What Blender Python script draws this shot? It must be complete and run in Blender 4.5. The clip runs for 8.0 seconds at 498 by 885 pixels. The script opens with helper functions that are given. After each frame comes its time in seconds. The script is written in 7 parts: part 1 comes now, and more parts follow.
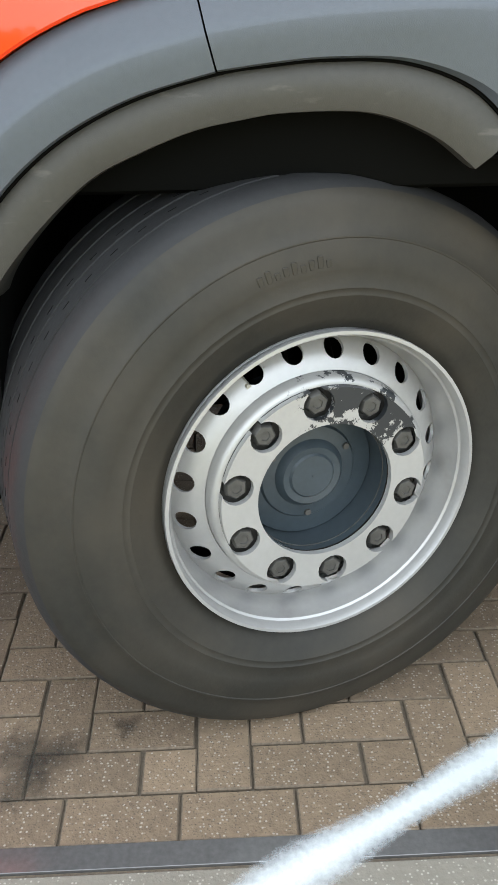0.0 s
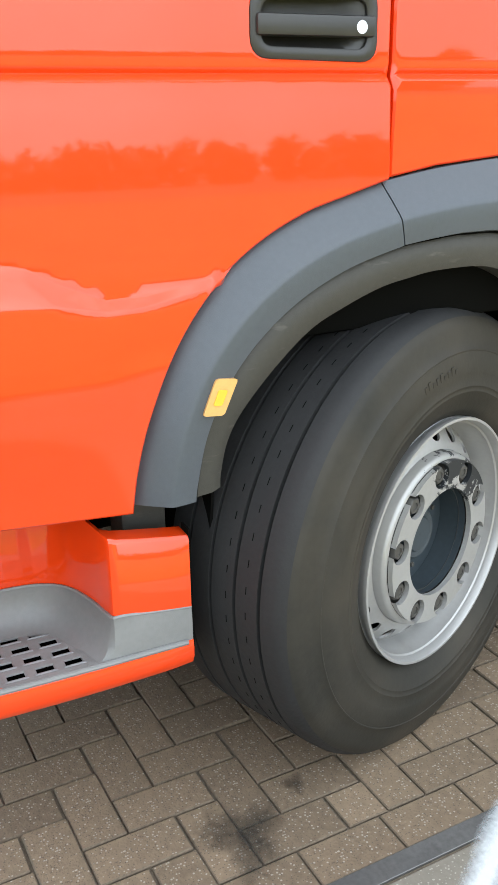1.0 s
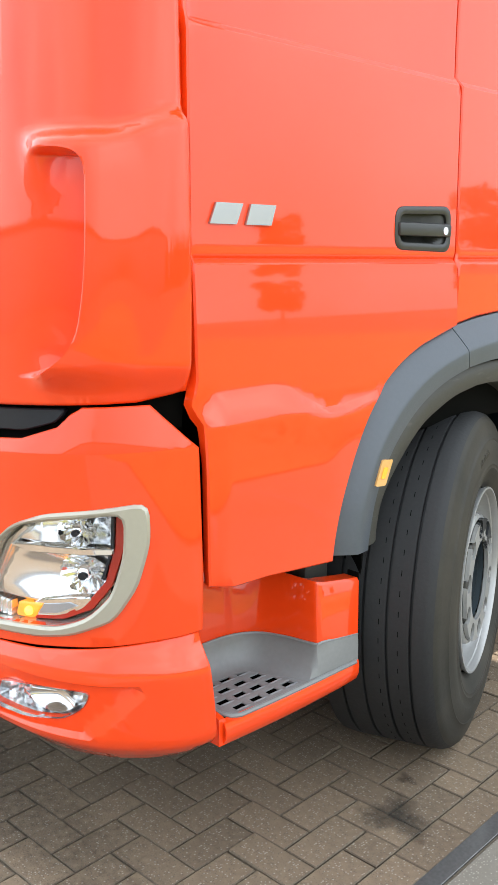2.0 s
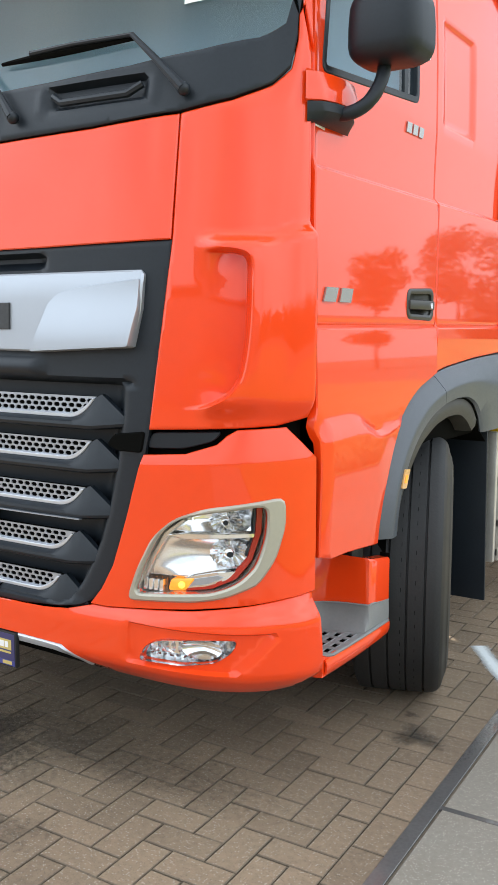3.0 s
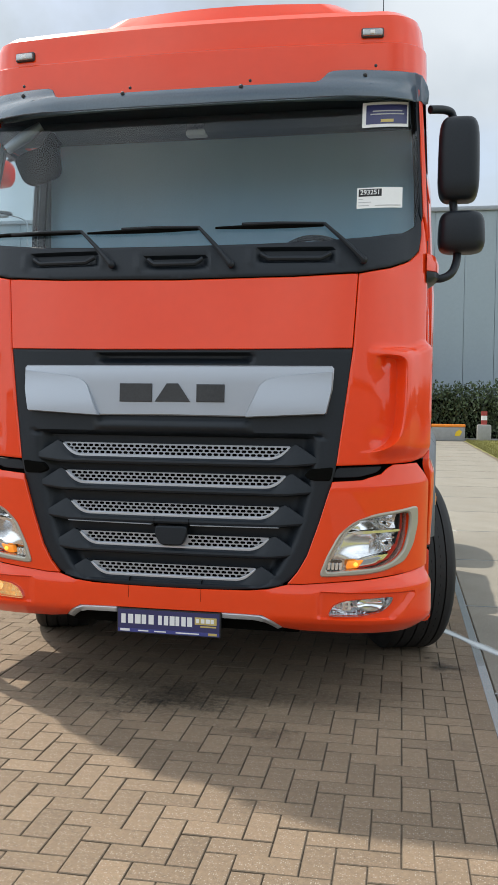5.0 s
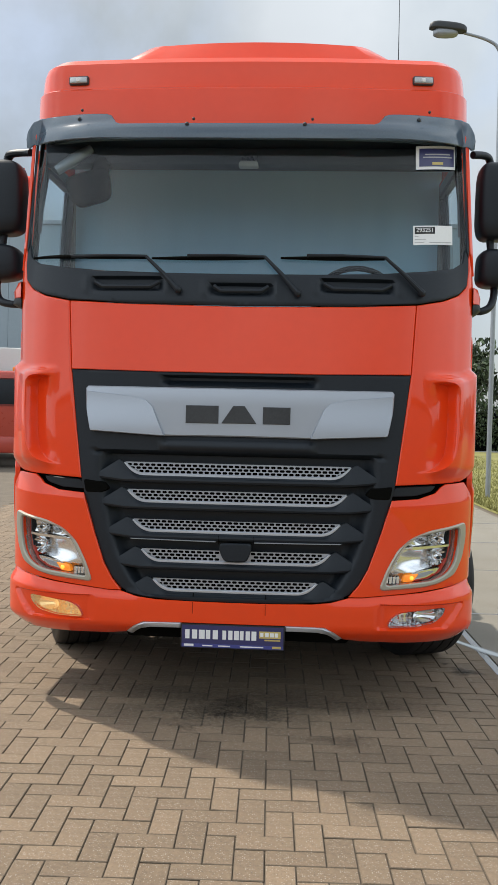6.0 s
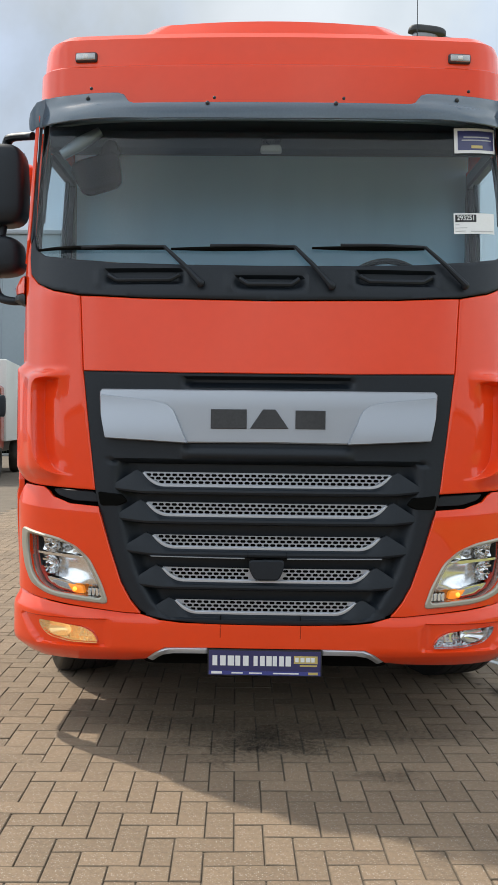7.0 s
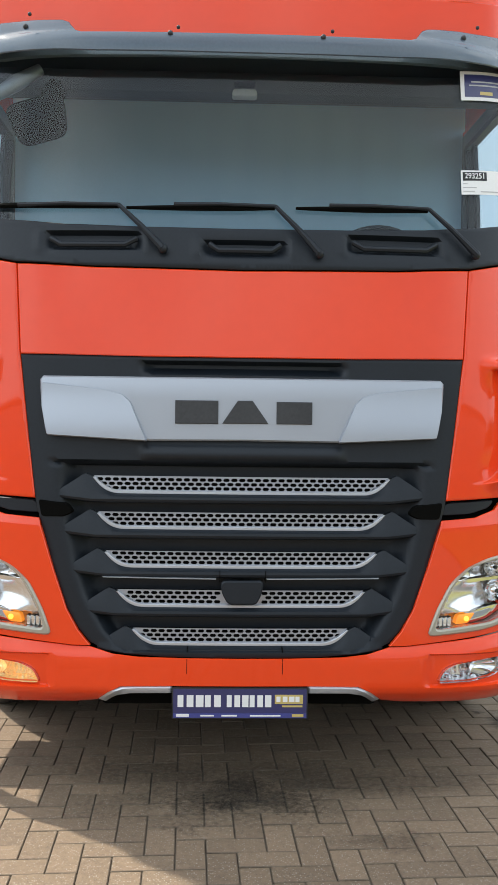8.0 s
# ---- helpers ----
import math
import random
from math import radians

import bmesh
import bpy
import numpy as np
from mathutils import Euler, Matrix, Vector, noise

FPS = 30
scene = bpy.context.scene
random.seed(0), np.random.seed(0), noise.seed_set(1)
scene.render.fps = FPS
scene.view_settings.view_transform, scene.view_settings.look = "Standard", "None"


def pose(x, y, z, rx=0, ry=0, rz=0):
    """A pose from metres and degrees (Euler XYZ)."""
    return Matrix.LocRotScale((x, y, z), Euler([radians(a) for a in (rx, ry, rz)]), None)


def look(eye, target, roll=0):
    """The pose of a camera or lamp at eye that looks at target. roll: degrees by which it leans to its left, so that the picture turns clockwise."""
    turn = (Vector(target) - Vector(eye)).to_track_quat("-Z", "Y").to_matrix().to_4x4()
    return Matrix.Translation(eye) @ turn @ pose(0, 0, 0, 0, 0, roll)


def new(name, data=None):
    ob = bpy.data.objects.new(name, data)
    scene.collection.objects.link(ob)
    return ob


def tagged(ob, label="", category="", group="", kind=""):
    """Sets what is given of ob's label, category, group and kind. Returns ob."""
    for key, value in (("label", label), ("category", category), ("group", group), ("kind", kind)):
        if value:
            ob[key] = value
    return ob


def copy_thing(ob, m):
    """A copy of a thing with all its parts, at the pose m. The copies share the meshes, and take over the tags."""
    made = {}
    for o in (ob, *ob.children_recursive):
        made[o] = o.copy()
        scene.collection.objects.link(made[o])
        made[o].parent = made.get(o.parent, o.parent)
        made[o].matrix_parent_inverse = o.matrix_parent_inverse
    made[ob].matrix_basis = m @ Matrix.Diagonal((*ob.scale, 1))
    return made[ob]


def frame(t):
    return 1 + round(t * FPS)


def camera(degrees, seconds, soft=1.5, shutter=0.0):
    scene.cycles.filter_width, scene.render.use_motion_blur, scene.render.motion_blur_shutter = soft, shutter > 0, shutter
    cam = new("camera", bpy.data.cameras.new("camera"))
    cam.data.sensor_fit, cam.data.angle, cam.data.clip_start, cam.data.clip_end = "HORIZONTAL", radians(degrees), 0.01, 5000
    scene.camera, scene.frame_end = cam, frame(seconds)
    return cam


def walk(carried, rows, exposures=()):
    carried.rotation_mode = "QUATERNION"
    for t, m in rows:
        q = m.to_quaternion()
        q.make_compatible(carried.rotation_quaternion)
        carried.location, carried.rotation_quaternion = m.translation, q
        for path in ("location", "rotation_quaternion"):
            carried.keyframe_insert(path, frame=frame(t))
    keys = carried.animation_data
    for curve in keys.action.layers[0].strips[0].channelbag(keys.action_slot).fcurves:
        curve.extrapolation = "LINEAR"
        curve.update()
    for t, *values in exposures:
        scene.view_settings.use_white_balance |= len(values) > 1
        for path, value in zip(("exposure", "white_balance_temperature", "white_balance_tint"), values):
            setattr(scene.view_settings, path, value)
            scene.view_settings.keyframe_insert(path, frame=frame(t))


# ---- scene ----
cam = camera(31.0, 8.0)
PATH = [
    (0, (2.618, 1.346, 1.299), (0.827, 1.329, 0.408), -1.4),
    (0.5, (2.676, 0.835, 1.392), (0.929, 1.26, 0.515), -1.0),
    (1, (2.717, 0.272, 1.463), (1.032, 1.086, 0.759), -0.8),
    (1.5, (2.699, -0.324, 1.487), (1.133, 0.81, 0.976), -0.5),
    (2, (2.692, -0.934, 1.494), (1.279, 0.428, 1.111), -0.4),
    (2.2, (2.677, -1.161, 1.49), (1.322, 0.267, 1.138), -0.3),
    (3.3, (2.434, -2.46, 1.518), (1.472, -0.723, 1.282), 0.3),
    (3.5, (2.321, -2.725, 1.513), (1.438, -0.943, 1.292), 0.3),
    (4, (2.039, -3.352, 1.499), (1.352, -1.48, 1.34), 0.5),
    (4.5, (1.674, -3.882, 1.497), (1.163, -1.952, 1.378), 0.6),
    (5, (1.274, -4.285, 1.483), (0.872, -2.328, 1.4), 0.7),
    (5.2, (1.113, -4.433, 1.507), (0.741, -2.469, 1.425), 0.7),
    (6.3, (0.167, -4.606, 1.543), (0.103, -2.607, 1.496), 1.1),
    (6.5, (0.133, -4.497, 1.53), (0.07, -2.498, 1.492), 0.8),
    (7, (-0.002, -4.22, 1.506), (-0.042, -2.221, 1.47), 0.7),
    (7.5, (-0.062, -3.894, 1.513), (-0.059, -1.894, 1.476), 0.7),
    (8, (-0.091, -3.528, 1.509), (-0.026, -1.53, 1.46), 0.7),
]
walk(cam, [(t, look(eye, target, roll)) for t, eye, target, roll in PATH], exposures=[(0,2.40),(1,2.30),(2,2.10),(3.5,1.64),(4,1.43),(4.5,1.22),(5,1.08),(6.5,0.92),(7,1.03),(7.5,1.17),(8,1.36)])

# ---- daylight: broken cloud, sun behind the truck and to its right ----
SUN = Vector((-0.60, 0.45, 1.0)).normalized()
world = bpy.data.worlds.new("sky")
scene.world = world
world.use_nodes = True
wn, wl = world.node_tree.nodes, world.node_tree.links
wn.clear()
w_out = wn.new("ShaderNodeOutputWorld")
w_bg = wn.new("ShaderNodeBackground")
w_sky = wn.new("ShaderNodeTexSky")
w_sky.sky_type = "NISHITA"
w_sky.sun_disc = False
w_sky.sun_elevation = math.asin(SUN.z)
w_sky.sun_rotation = math.atan2(SUN.x, SUN.y)
w_sky.air_density, w_sky.dust_density = 1.0, 2.0
w_noise = wn.new("ShaderNodeTexNoise")
w_noise.inputs["Scale"].default_value = 3.2
w_noise.inputs["Detail"].default_value = 7.0
w_noise.inputs["Roughness"].default_value = 0.55
w_noise.inputs["Distortion"].default_value = 0.4
w_ramp = wn.new("ShaderNodeValToRGB")
w_ramp.color_ramp.elements[0].position, w_ramp.color_ramp.elements[0].color = 0.26, (0.45, 0.45, 0.45, 1)
w_ramp.color_ramp.elements[1].position, w_ramp.color_ramp.elements[1].color = 0.55, (0.95, 0.95, 0.95, 1)
w_noise2 = wn.new("ShaderNodeTexNoise")
w_noise2.inputs["Scale"].default_value = 3.6
w_noise2.inputs["Detail"].default_value = 6.0
w_cloud = wn.new("ShaderNodeValToRGB")
w_cloud.color_ramp.elements[0].position, w_cloud.color_ramp.elements[0].color = 0.30, (3.6, 4.1, 4.5, 1)
w_cloud.color_ramp.elements[1].position, w_cloud.color_ramp.elements[1].color = 0.70, (6.0, 6.4, 6.7, 1)
w_mix = wn.new("ShaderNodeMixRGB")
wl.new(w_noise.outputs["Fac"], w_ramp.inputs["Fac"])
wl.new(w_noise2.outputs["Fac"], w_cloud.inputs["Fac"])
wl.new(w_ramp.outputs["Color"], w_mix.inputs["Fac"])
wl.new(w_sky.outputs["Color"], w_mix.inputs["Color1"])
# the cloud is thinner, and brighter, on either side of the yard
w_tc, w_sep, w_lit, w_mul = wn.new("ShaderNodeTexCoord"), wn.new("ShaderNodeVectorMath"), wn.new("ShaderNodeMapRange"), wn.new("ShaderNodeMixRGB")
w_mul.blend_type, w_mul.inputs["Fac"].default_value = "MULTIPLY", 1.0
w_sep.operation = "DOT_PRODUCT"
w_sep.inputs[1].default_value = (-0.95, -0.30, 0.0)
wl.new(w_tc.outputs["Generated"], w_sep.inputs[0])
w_abs = wn.new("ShaderNodeMath")
w_abs.operation = "ABSOLUTE"
wl.new(w_sep.outputs["Value"], w_abs.inputs[0])
wl.new(w_abs.outputs["Value"], w_lit.inputs["Value"])
for key, value in (("From Min", 0.0), ("From Max", 1.0), ("To Min", 0.76), ("To Max", 1.74)):
    w_lit.inputs[key].default_value = value
wl.new(w_cloud.outputs["Color"], w_mul.inputs["Color1"])
wl.new(w_lit.outputs["Result"], w_mul.inputs["Color2"])
# and they look paler towards the horizon, through the haze
w_up, w_haze, w_mul2 = wn.new("ShaderNodeSeparateXYZ"), wn.new("ShaderNodeMapRange"), wn.new("ShaderNodeMixRGB")
w_mul2.blend_type, w_mul2.inputs["Fac"].default_value = "MULTIPLY", 1.0
wl.new(w_tc.outputs["Generated"], w_up.inputs["Vector"])
wl.new(w_up.outputs["Z"], w_haze.inputs["Value"])
for key, value in (("From Min", 0.05), ("From Max", 0.40), ("To Min", 0.64), ("To Max", 1.0)):
    w_haze.inputs[key].default_value = value
wl.new(w_mul.outputs["Color"], w_mul2.inputs["Color1"])
# the cloud bank that stands before the sun is greyer
w_bank, w_both = wn.new("ShaderNodeMapRange"), wn.new("ShaderNodeMath")
w_both.operation = "MULTIPLY"
for key, value in (("From Min", 0.50), ("From Max", 0.92), ("To Min", 1.0), ("To Max", 0.58)):
    w_bank.inputs[key].default_value = value
wl.new(w_up.outputs["Y"], w_bank.inputs["Value"])
wl.new(w_haze.outputs["Result"], w_both.inputs[0])
wl.new(w_bank.outputs["Result"], w_both.inputs[1])
wl.new(w_both.outputs["Value"], w_mul2.inputs["Color2"])
wl.new(w_mul2.outputs["Color"], w_mix.inputs["Color2"])
wl.new(w_mix.outputs["Color"], w_bg.inputs["Color"])
wl.new(w_bg.outputs["Background"], w_out.inputs["Surface"])
w_bg.inputs["Strength"].default_value = 0.11

sun = new("sun", bpy.data.lights.new("sun", "SUN"))
sun.data.energy, sun.data.angle, sun.data.color = 2.15, radians(1.2), (1.0, 0.925, 0.81)
sun.matrix_world = look(SUN * 60, (0, 0, 0))

# ---- materials ----
def links_of(m):
    return m.node_tree.nodes, m.node_tree.links


def mat(name, col, rough=0.5, metal=0.0, var=0.12, scale=6.0, fine=90.0, bump=0.0, bscale=160.0, coat=0.0, rvar=0.1, spec=0.5, island=0.0, obj=0.0):
    """A principled surface with stains at a large scale and grain at a small one."""
    m = bpy.data.materials.new(name)
    m.use_nodes = True
    n, l = links_of(m)
    b = n["Principled BSDF"]
    b.inputs["Metallic"].default_value = metal
    b.inputs["Coat Weight"].default_value = coat
    b.inputs["Coat Roughness"].default_value = 0.02
    b.inputs["Specular IOR Level"].default_value = spec
    tc = n.new("ShaderNodeTexCoord")
    big, small = n.new("ShaderNodeTexNoise"), n.new("ShaderNodeTexNoise")
    big.inputs["Scale"].default_value, big.inputs["Detail"].default_value = scale, 5
    small.inputs["Scale"].default_value, small.inputs["Detail"].default_value = fine, 3
    l.new(tc.outputs["Object"], big.inputs["Vector"])
    l.new(tc.outputs["Object"], small.inputs["Vector"])
    add = n.new("ShaderNodeMath")
    add.operation = "MULTIPLY_ADD"
    add.inputs[1].default_value = 0.5
    l.new(small.outputs["Fac"], add.inputs[0])
    half = n.new("ShaderNodeMath")
    half.operation = "MULTIPLY"
    half.inputs[1].default_value = 0.5
    l.new(big.outputs["Fac"], half.inputs[0])
    l.new(half.outputs[0], add.inputs[2])
    fac = add.outputs[0]
    for use, node, socket in ((island, "ShaderNodeNewGeometry", "Random Per Island"), (obj, "ShaderNodeObjectInfo", "Random")):
        if use:
            g = n.new(node)
            k = n.new("ShaderNodeMath")
            k.operation = "MULTIPLY_ADD"
            k.inputs[1].default_value = use
            l.new(g.outputs[socket], k.inputs[0])
            l.new(fac, k.inputs[2])
            k2 = n.new("ShaderNodeMath")
            k2.operation = "SUBTRACT"
            k2.inputs[1].default_value = use / 2
            l.new(k.outputs[0], k2.inputs[0])
            fac = k2.outputs[0]
    ramp = n.new("ShaderNodeValToRGB")
    ramp.color_ramp.elements[0].position, ramp.color_ramp.elements[1].position = 0.28, 0.72
    ramp.color_ramp.elements[0].color = (*[c * (1 - var) for c in col], 1)
    ramp.color_ramp.elements[1].color = (*[min(1, c * (1 + var)) for c in col], 1)
    l.new(fac, ramp.inputs["Fac"])
    l.new(ramp.outputs["Color"], b.inputs["Base Color"])
    mr = n.new("ShaderNodeMapRange")
    mr.inputs["To Min"].default_value, mr.inputs["To Max"].default_value = max(0.01, rough - rvar), min(1, rough + rvar)
    l.new(big.outputs["Fac"], mr.inputs["Value"])
    l.new(mr.outputs["Result"], b.inputs["Roughness"])
    if bump:
        bt, bp = n.new("ShaderNodeTexNoise"), n.new("ShaderNodeBump")
        bt.inputs["Scale"].default_value, bt.inputs["Detail"].default_value = bscale, 4
        bp.inputs["Strength"].default_value, bp.inputs["Distance"].default_value = bump, 0.003
        l.new(tc.outputs["Object"], bt.inputs["Vector"])
        l.new(bt.outputs["Fac"], bp.inputs["Height"])
        l.new(bp.outputs["Normal"], b.inputs["Normal"])
    return m


def speckle(m, col, scale, size, amount=1.0, rare=0.62):
    """Adds small stones of another colour to a surface."""
    n, l = links_of(m)
    b = n["Principled BSDF"]
    old = b.inputs["Base Color"].links[0].from_socket
    tc = n.new("ShaderNodeTexCoord")
    v = n.new("ShaderNodeTexVoronoi")
    v.inputs["Scale"].default_value = scale
    l.new(tc.outputs["Object"], v.inputs["Vector"])
    r = n.new("ShaderNodeMapRange")
    r.inputs["From Min"].default_value, r.inputs["From Max"].default_value = size, size * 0.6
    r.inputs["To Max"].default_value = amount
    l.new(v.outputs["Distance"], r.inputs["Value"])
    pick = n.new("ShaderNodeMath")
    pick.operation = "GREATER_THAN"
    pick.inputs[1].default_value = rare
    sep = n.new("ShaderNodeSeparateColor")
    l.new(v.outputs["Color"], sep.inputs["Color"])
    l.new(sep.outputs[0], pick.inputs[0])
    mul = n.new("ShaderNodeMath")
    mul.operation = "MULTIPLY"
    l.new(r.outputs["Result"], mul.inputs[0])
    l.new(pick.outputs[0], mul.inputs[1])
    mx = n.new("ShaderNodeMixRGB")
    mx.inputs["Color2"].default_value = (*col, 1)
    l.new(mul.outputs[0], mx.inputs["Fac"])
    l.new(old, mx.inputs["Color1"])
    l.new(mx.outputs["Color"], b.inputs["Base Color"])
    return m


def stain(m, col, scale, lo, hi, amount, squash=(1, 1, 1)):
    """Adds blotches of dirt or wear with an outline of their own."""
    n, l = links_of(m)
    b = n["Principled BSDF"]
    old = b.inputs["Base Color"].links[0].from_socket
    tc, mp, t = n.new("ShaderNodeTexCoord"), n.new("ShaderNodeMapping"), n.new("ShaderNodeTexNoise")
    mp.inputs["Scale"].default_value = squash
    t.inputs["Scale"].default_value, t.inputs["Detail"].default_value = scale, 8
    l.new(tc.outputs["Object"], mp.inputs["Vector"])
    l.new(mp.outputs["Vector"], t.inputs["Vector"])
    r = n.new("ShaderNodeMapRange")
    r.inputs["From Min"].default_value, r.inputs["From Max"].default_value, r.inputs["To Max"].default_value = lo, hi, amount
    l.new(t.outputs["Fac"], r.inputs["Value"])
    mx = n.new("ShaderNodeMixRGB")
    mx.inputs["Color2"].default_value = (*col, 1)
    l.new(r.outputs["Result"], mx.inputs["Fac"])
    l.new(old, mx.inputs["Color1"])
    l.new(mx.outputs["Color"], b.inputs["Base Color"])
    return m


def glass(name, tint, ior=1.5):
    """A thin pane: clear tinted glass with mirror gloss that grows at flat angles."""
    m = bpy.data.materials.new(name)
    m.use_nodes = True
    n, l = links_of(m)
    n.clear()
    out, mix = n.new("ShaderNodeOutputMaterial"), n.new("ShaderNodeMixShader")
    clear, gloss, facing = n.new("ShaderNodeBsdfTransparent"), n.new("ShaderNodeBsdfGlossy"), n.new("ShaderNodeLayerWeight")
    power, most = n.new("ShaderNodeMath"), n.new("ShaderNodeMapRange")
    clear.inputs["Color"].default_value = (*tint, 1)
    gloss.inputs["Roughness"].default_value = 0.01
    facing.inputs["Blend"].default_value = 0.5
    power.operation, power.inputs[1].default_value = "POWER", 5.0
    most.inputs["To Min"].default_value = 2 * ((ior - 1) / (ior + 1)) ** 2
    l.new(facing.outputs["Facing"], power.inputs[0])
    l.new(power.outputs[0], most.inputs["Value"])
    l.new(most.outputs["Result"], mix.inputs["Fac"])
    l.new(clear.outputs[0], mix.inputs[1])
    l.new(gloss.outputs[0], mix.inputs[2])
    l.new(mix.outputs[0], out.inputs["Surface"])
    return m


def glow(name, col, strength):
    m = mat(name, col, 0.25, var=0.05)
    b = m.node_tree.nodes["Principled BSDF"]
    b.inputs["Emission Color"].default_value = (*col, 1)
    b.inputs["Emission Strength"].default_value = strength
    return m


RED = mat("orange_red_paint", (0.84, 0.056, 0.006), 0.38, var=0.03, scale=1.5, fine=20, coat=1.0, rvar=0.05, spec=0.08)
RED.node_tree.nodes["Principled BSDF"].inputs["Coat Roughness"].default_value = 0.03
RED.node_tree.nodes["Principled BSDF"].inputs["Coat IOR"].default_value = 1.52
GREY_PLASTIC = mat("grey_plastic", (0.068, 0.078, 0.092), 0.34, var=0.08, scale=5, bump=0.12, bscale=700)
DARK_GREY = stain(mat("dark_grey_plastic", (0.042, 0.039, 0.032), 0.55, var=0.15, scale=7, bump=0.15, bscale=500), (0.13, 0.12, 0.10), 14.0, 0.62, 0.72, 0.35, (1, 1, 4))
BLACK = mat("black_plastic", (0.0095, 0.0138, 0.0195), 0.46, var=0.2, scale=4, bump=0.04, bscale=500, spec=0.35)
# black of dark parts, and shade painted into gaps, recesses and underbody
DEEP_BLACK = mat("deep_black", (0.004, 0.004, 0.0035), 0.9, var=0.05, spec=0.04)
VISOR = mat("smoked_acrylic", (0.105, 0.150, 0.195), 0.05, var=0.10, scale=3, rvar=0.03, spec=0.8)
VISOR.node_tree.nodes["Principled BSDF"].inputs["Transmission Weight"].default_value = 0.35
SILVER = mat("satin_silver", (0.40, 0.43, 0.475), 0.38, metal=0.6, var=0.03, scale=3, fine=400)
CHAMPAGNE = mat("champagne_bezel", (0.40, 0.38, 0.315), 0.40, metal=0.4, var=0.04)
CHROME = mat("chrome", (0.80, 0.81, 0.82), 0.08, metal=1.0, var=0.03, rvar=0.04)
REFLECTOR = mat("lamp_reflector", (0.86, 0.87, 0.88), 0.18, metal=0.95, var=0.04, scale=60, rvar=0.06)
BRIGHT = mat("bright_silver", (0.56, 0.585, 0.63), 0.34, metal=0.55, var=0.03)
MESH_GREY = mat("mesh_grey", (0.40, 0.42, 0.46), 0.4, metal=0.5, var=0.05)
LENS = glass("clear_lens", (0.97, 0.97, 0.97), 1.14)
WINDSCREEN = glass("windscreen_glass", (0.80, 0.89, 0.92), 1.34)
LAMP_INNER = mat("lamp_inner", (0.64, 0.62, 0.57), 0.22, metal=0.75, var=0.04)
AMBER = glow("amber_reflector", (1.0, 0.30, 0.03), 0.22)
AMBER_HOT = glow("amber_bulb", (1.0, 0.40, 0.05), 0.9)
RED_LENS = mat("red_lens", (0.42, 0.025, 0.012), 0.25, var=0.05)
MARKER = mat("marker_lens", (0.72, 0.40, 0.14), 0.15, var=0.1, coat=0.5)
FOG_LIT = glow("lit_reflector", (1.0, 0.66, 0.30), 0.10)
FOG_LIT.node_tree.nodes["Principled BSDF"].inputs["Metallic"].default_value = 0.75
RUBBER = stain(mat("tyre_rubber", (0.0215, 0.0200, 0.0155), 0.62, var=0.30, scale=5, fine=60, bump=0.12, bscale=120, spec=0.35), (0.055, 0.045, 0.032), 3.0, 0.44, 0.70, 0.7)
TREAD = mat("tread_rubber", (0.014, 0.014, 0.0145), 0.7, var=0.25, scale=8, bump=0.3, bscale=90)
RIM = stain(mat("rim_silver", (0.38, 0.375, 0.365), 0.38, metal=0.45, var=0.06, scale=6), (0.20, 0.18, 0.15), 9, 0.60, 0.80, 0.5)
NUT = mat("wheel_nut", (0.075, 0.072, 0.065), 0.5, metal=0.3, var=0.3, scale=30)
HUB = mat("hub_paint", (0.036, 0.048, 0.056), 0.38, var=0.2, scale=12)
ALU = stain(mat("tank_aluminium", (0.62, 0.60, 0.55), 0.38, metal=0.6, var=0.08, scale=3), (0.30, 0.27, 0.22), 5, 0.55, 0.8, 0.5)
STEEL = mat("dark_steel", (0.05, 0.052, 0.055), 0.55, metal=0.4, var=0.25)
YELLOW = mat("yellow_plastic", (0.78, 0.52, 0.02), 0.4, var=0.1)
WHITE = mat("white_paper", (0.78, 0.78, 0.77), 0.7, var=0.03)
INK = mat("black_ink", (0.012, 0.012, 0.013), 0.6)
PRINT_GREY = mat("grey_print", (0.45, 0.45, 0.46), 0.7)
BLUE = mat("navy_blue_print", (0.030, 0.032, 0.12), 0.35, var=0.06, coat=0.3)
BLUE2 = mat("mid_blue_print", (0.05, 0.06, 0.24), 0.35, var=0.06)
PALE_YELLOW = mat("yellow_print", (0.55, 0.43, 0.14), 0.4, var=0.05)
HANDLE_GREY = mat("handle_plastic", (0.030, 0.029, 0.027), 0.42, var=0.12, bump=0.05, bscale=500)
GRIP = mat("grip_bar", (0.27, 0.27, 0.275), 0.5, metal=0.2, var=0.08)
TRAY = mat("step_grey", (0.205, 0.205, 0.20), 0.45, var=0.08, scale=12, bump=0.1, bscale=500)
TREADPLATE = mat("step_tread", (0.25, 0.25, 0.245), 0.5, metal=0.2, var=0.12, scale=20, bump=0.25, bscale=400)
CLOTH = mat("cab_cloth", (0.06, 0.063, 0.068), 0.9, var=0.15, bump=0.2)
CURTAIN = mat("cab_curtain", (0.47, 0.67, 0.80), 0.9, var=0.04, scale=3)
CAB_BLACK = mat("cab_black", (0.045, 0.054, 0.066), 0.7, var=0.03, spec=0.2)
DASH = mat("dash_plastic", (0.12, 0.14, 0.15), 0.6, var=0.1)
LABEL_GREY = mat("badge_silver", (0.42, 0.42, 0.41), 0.25, metal=0.8, var=0.02)

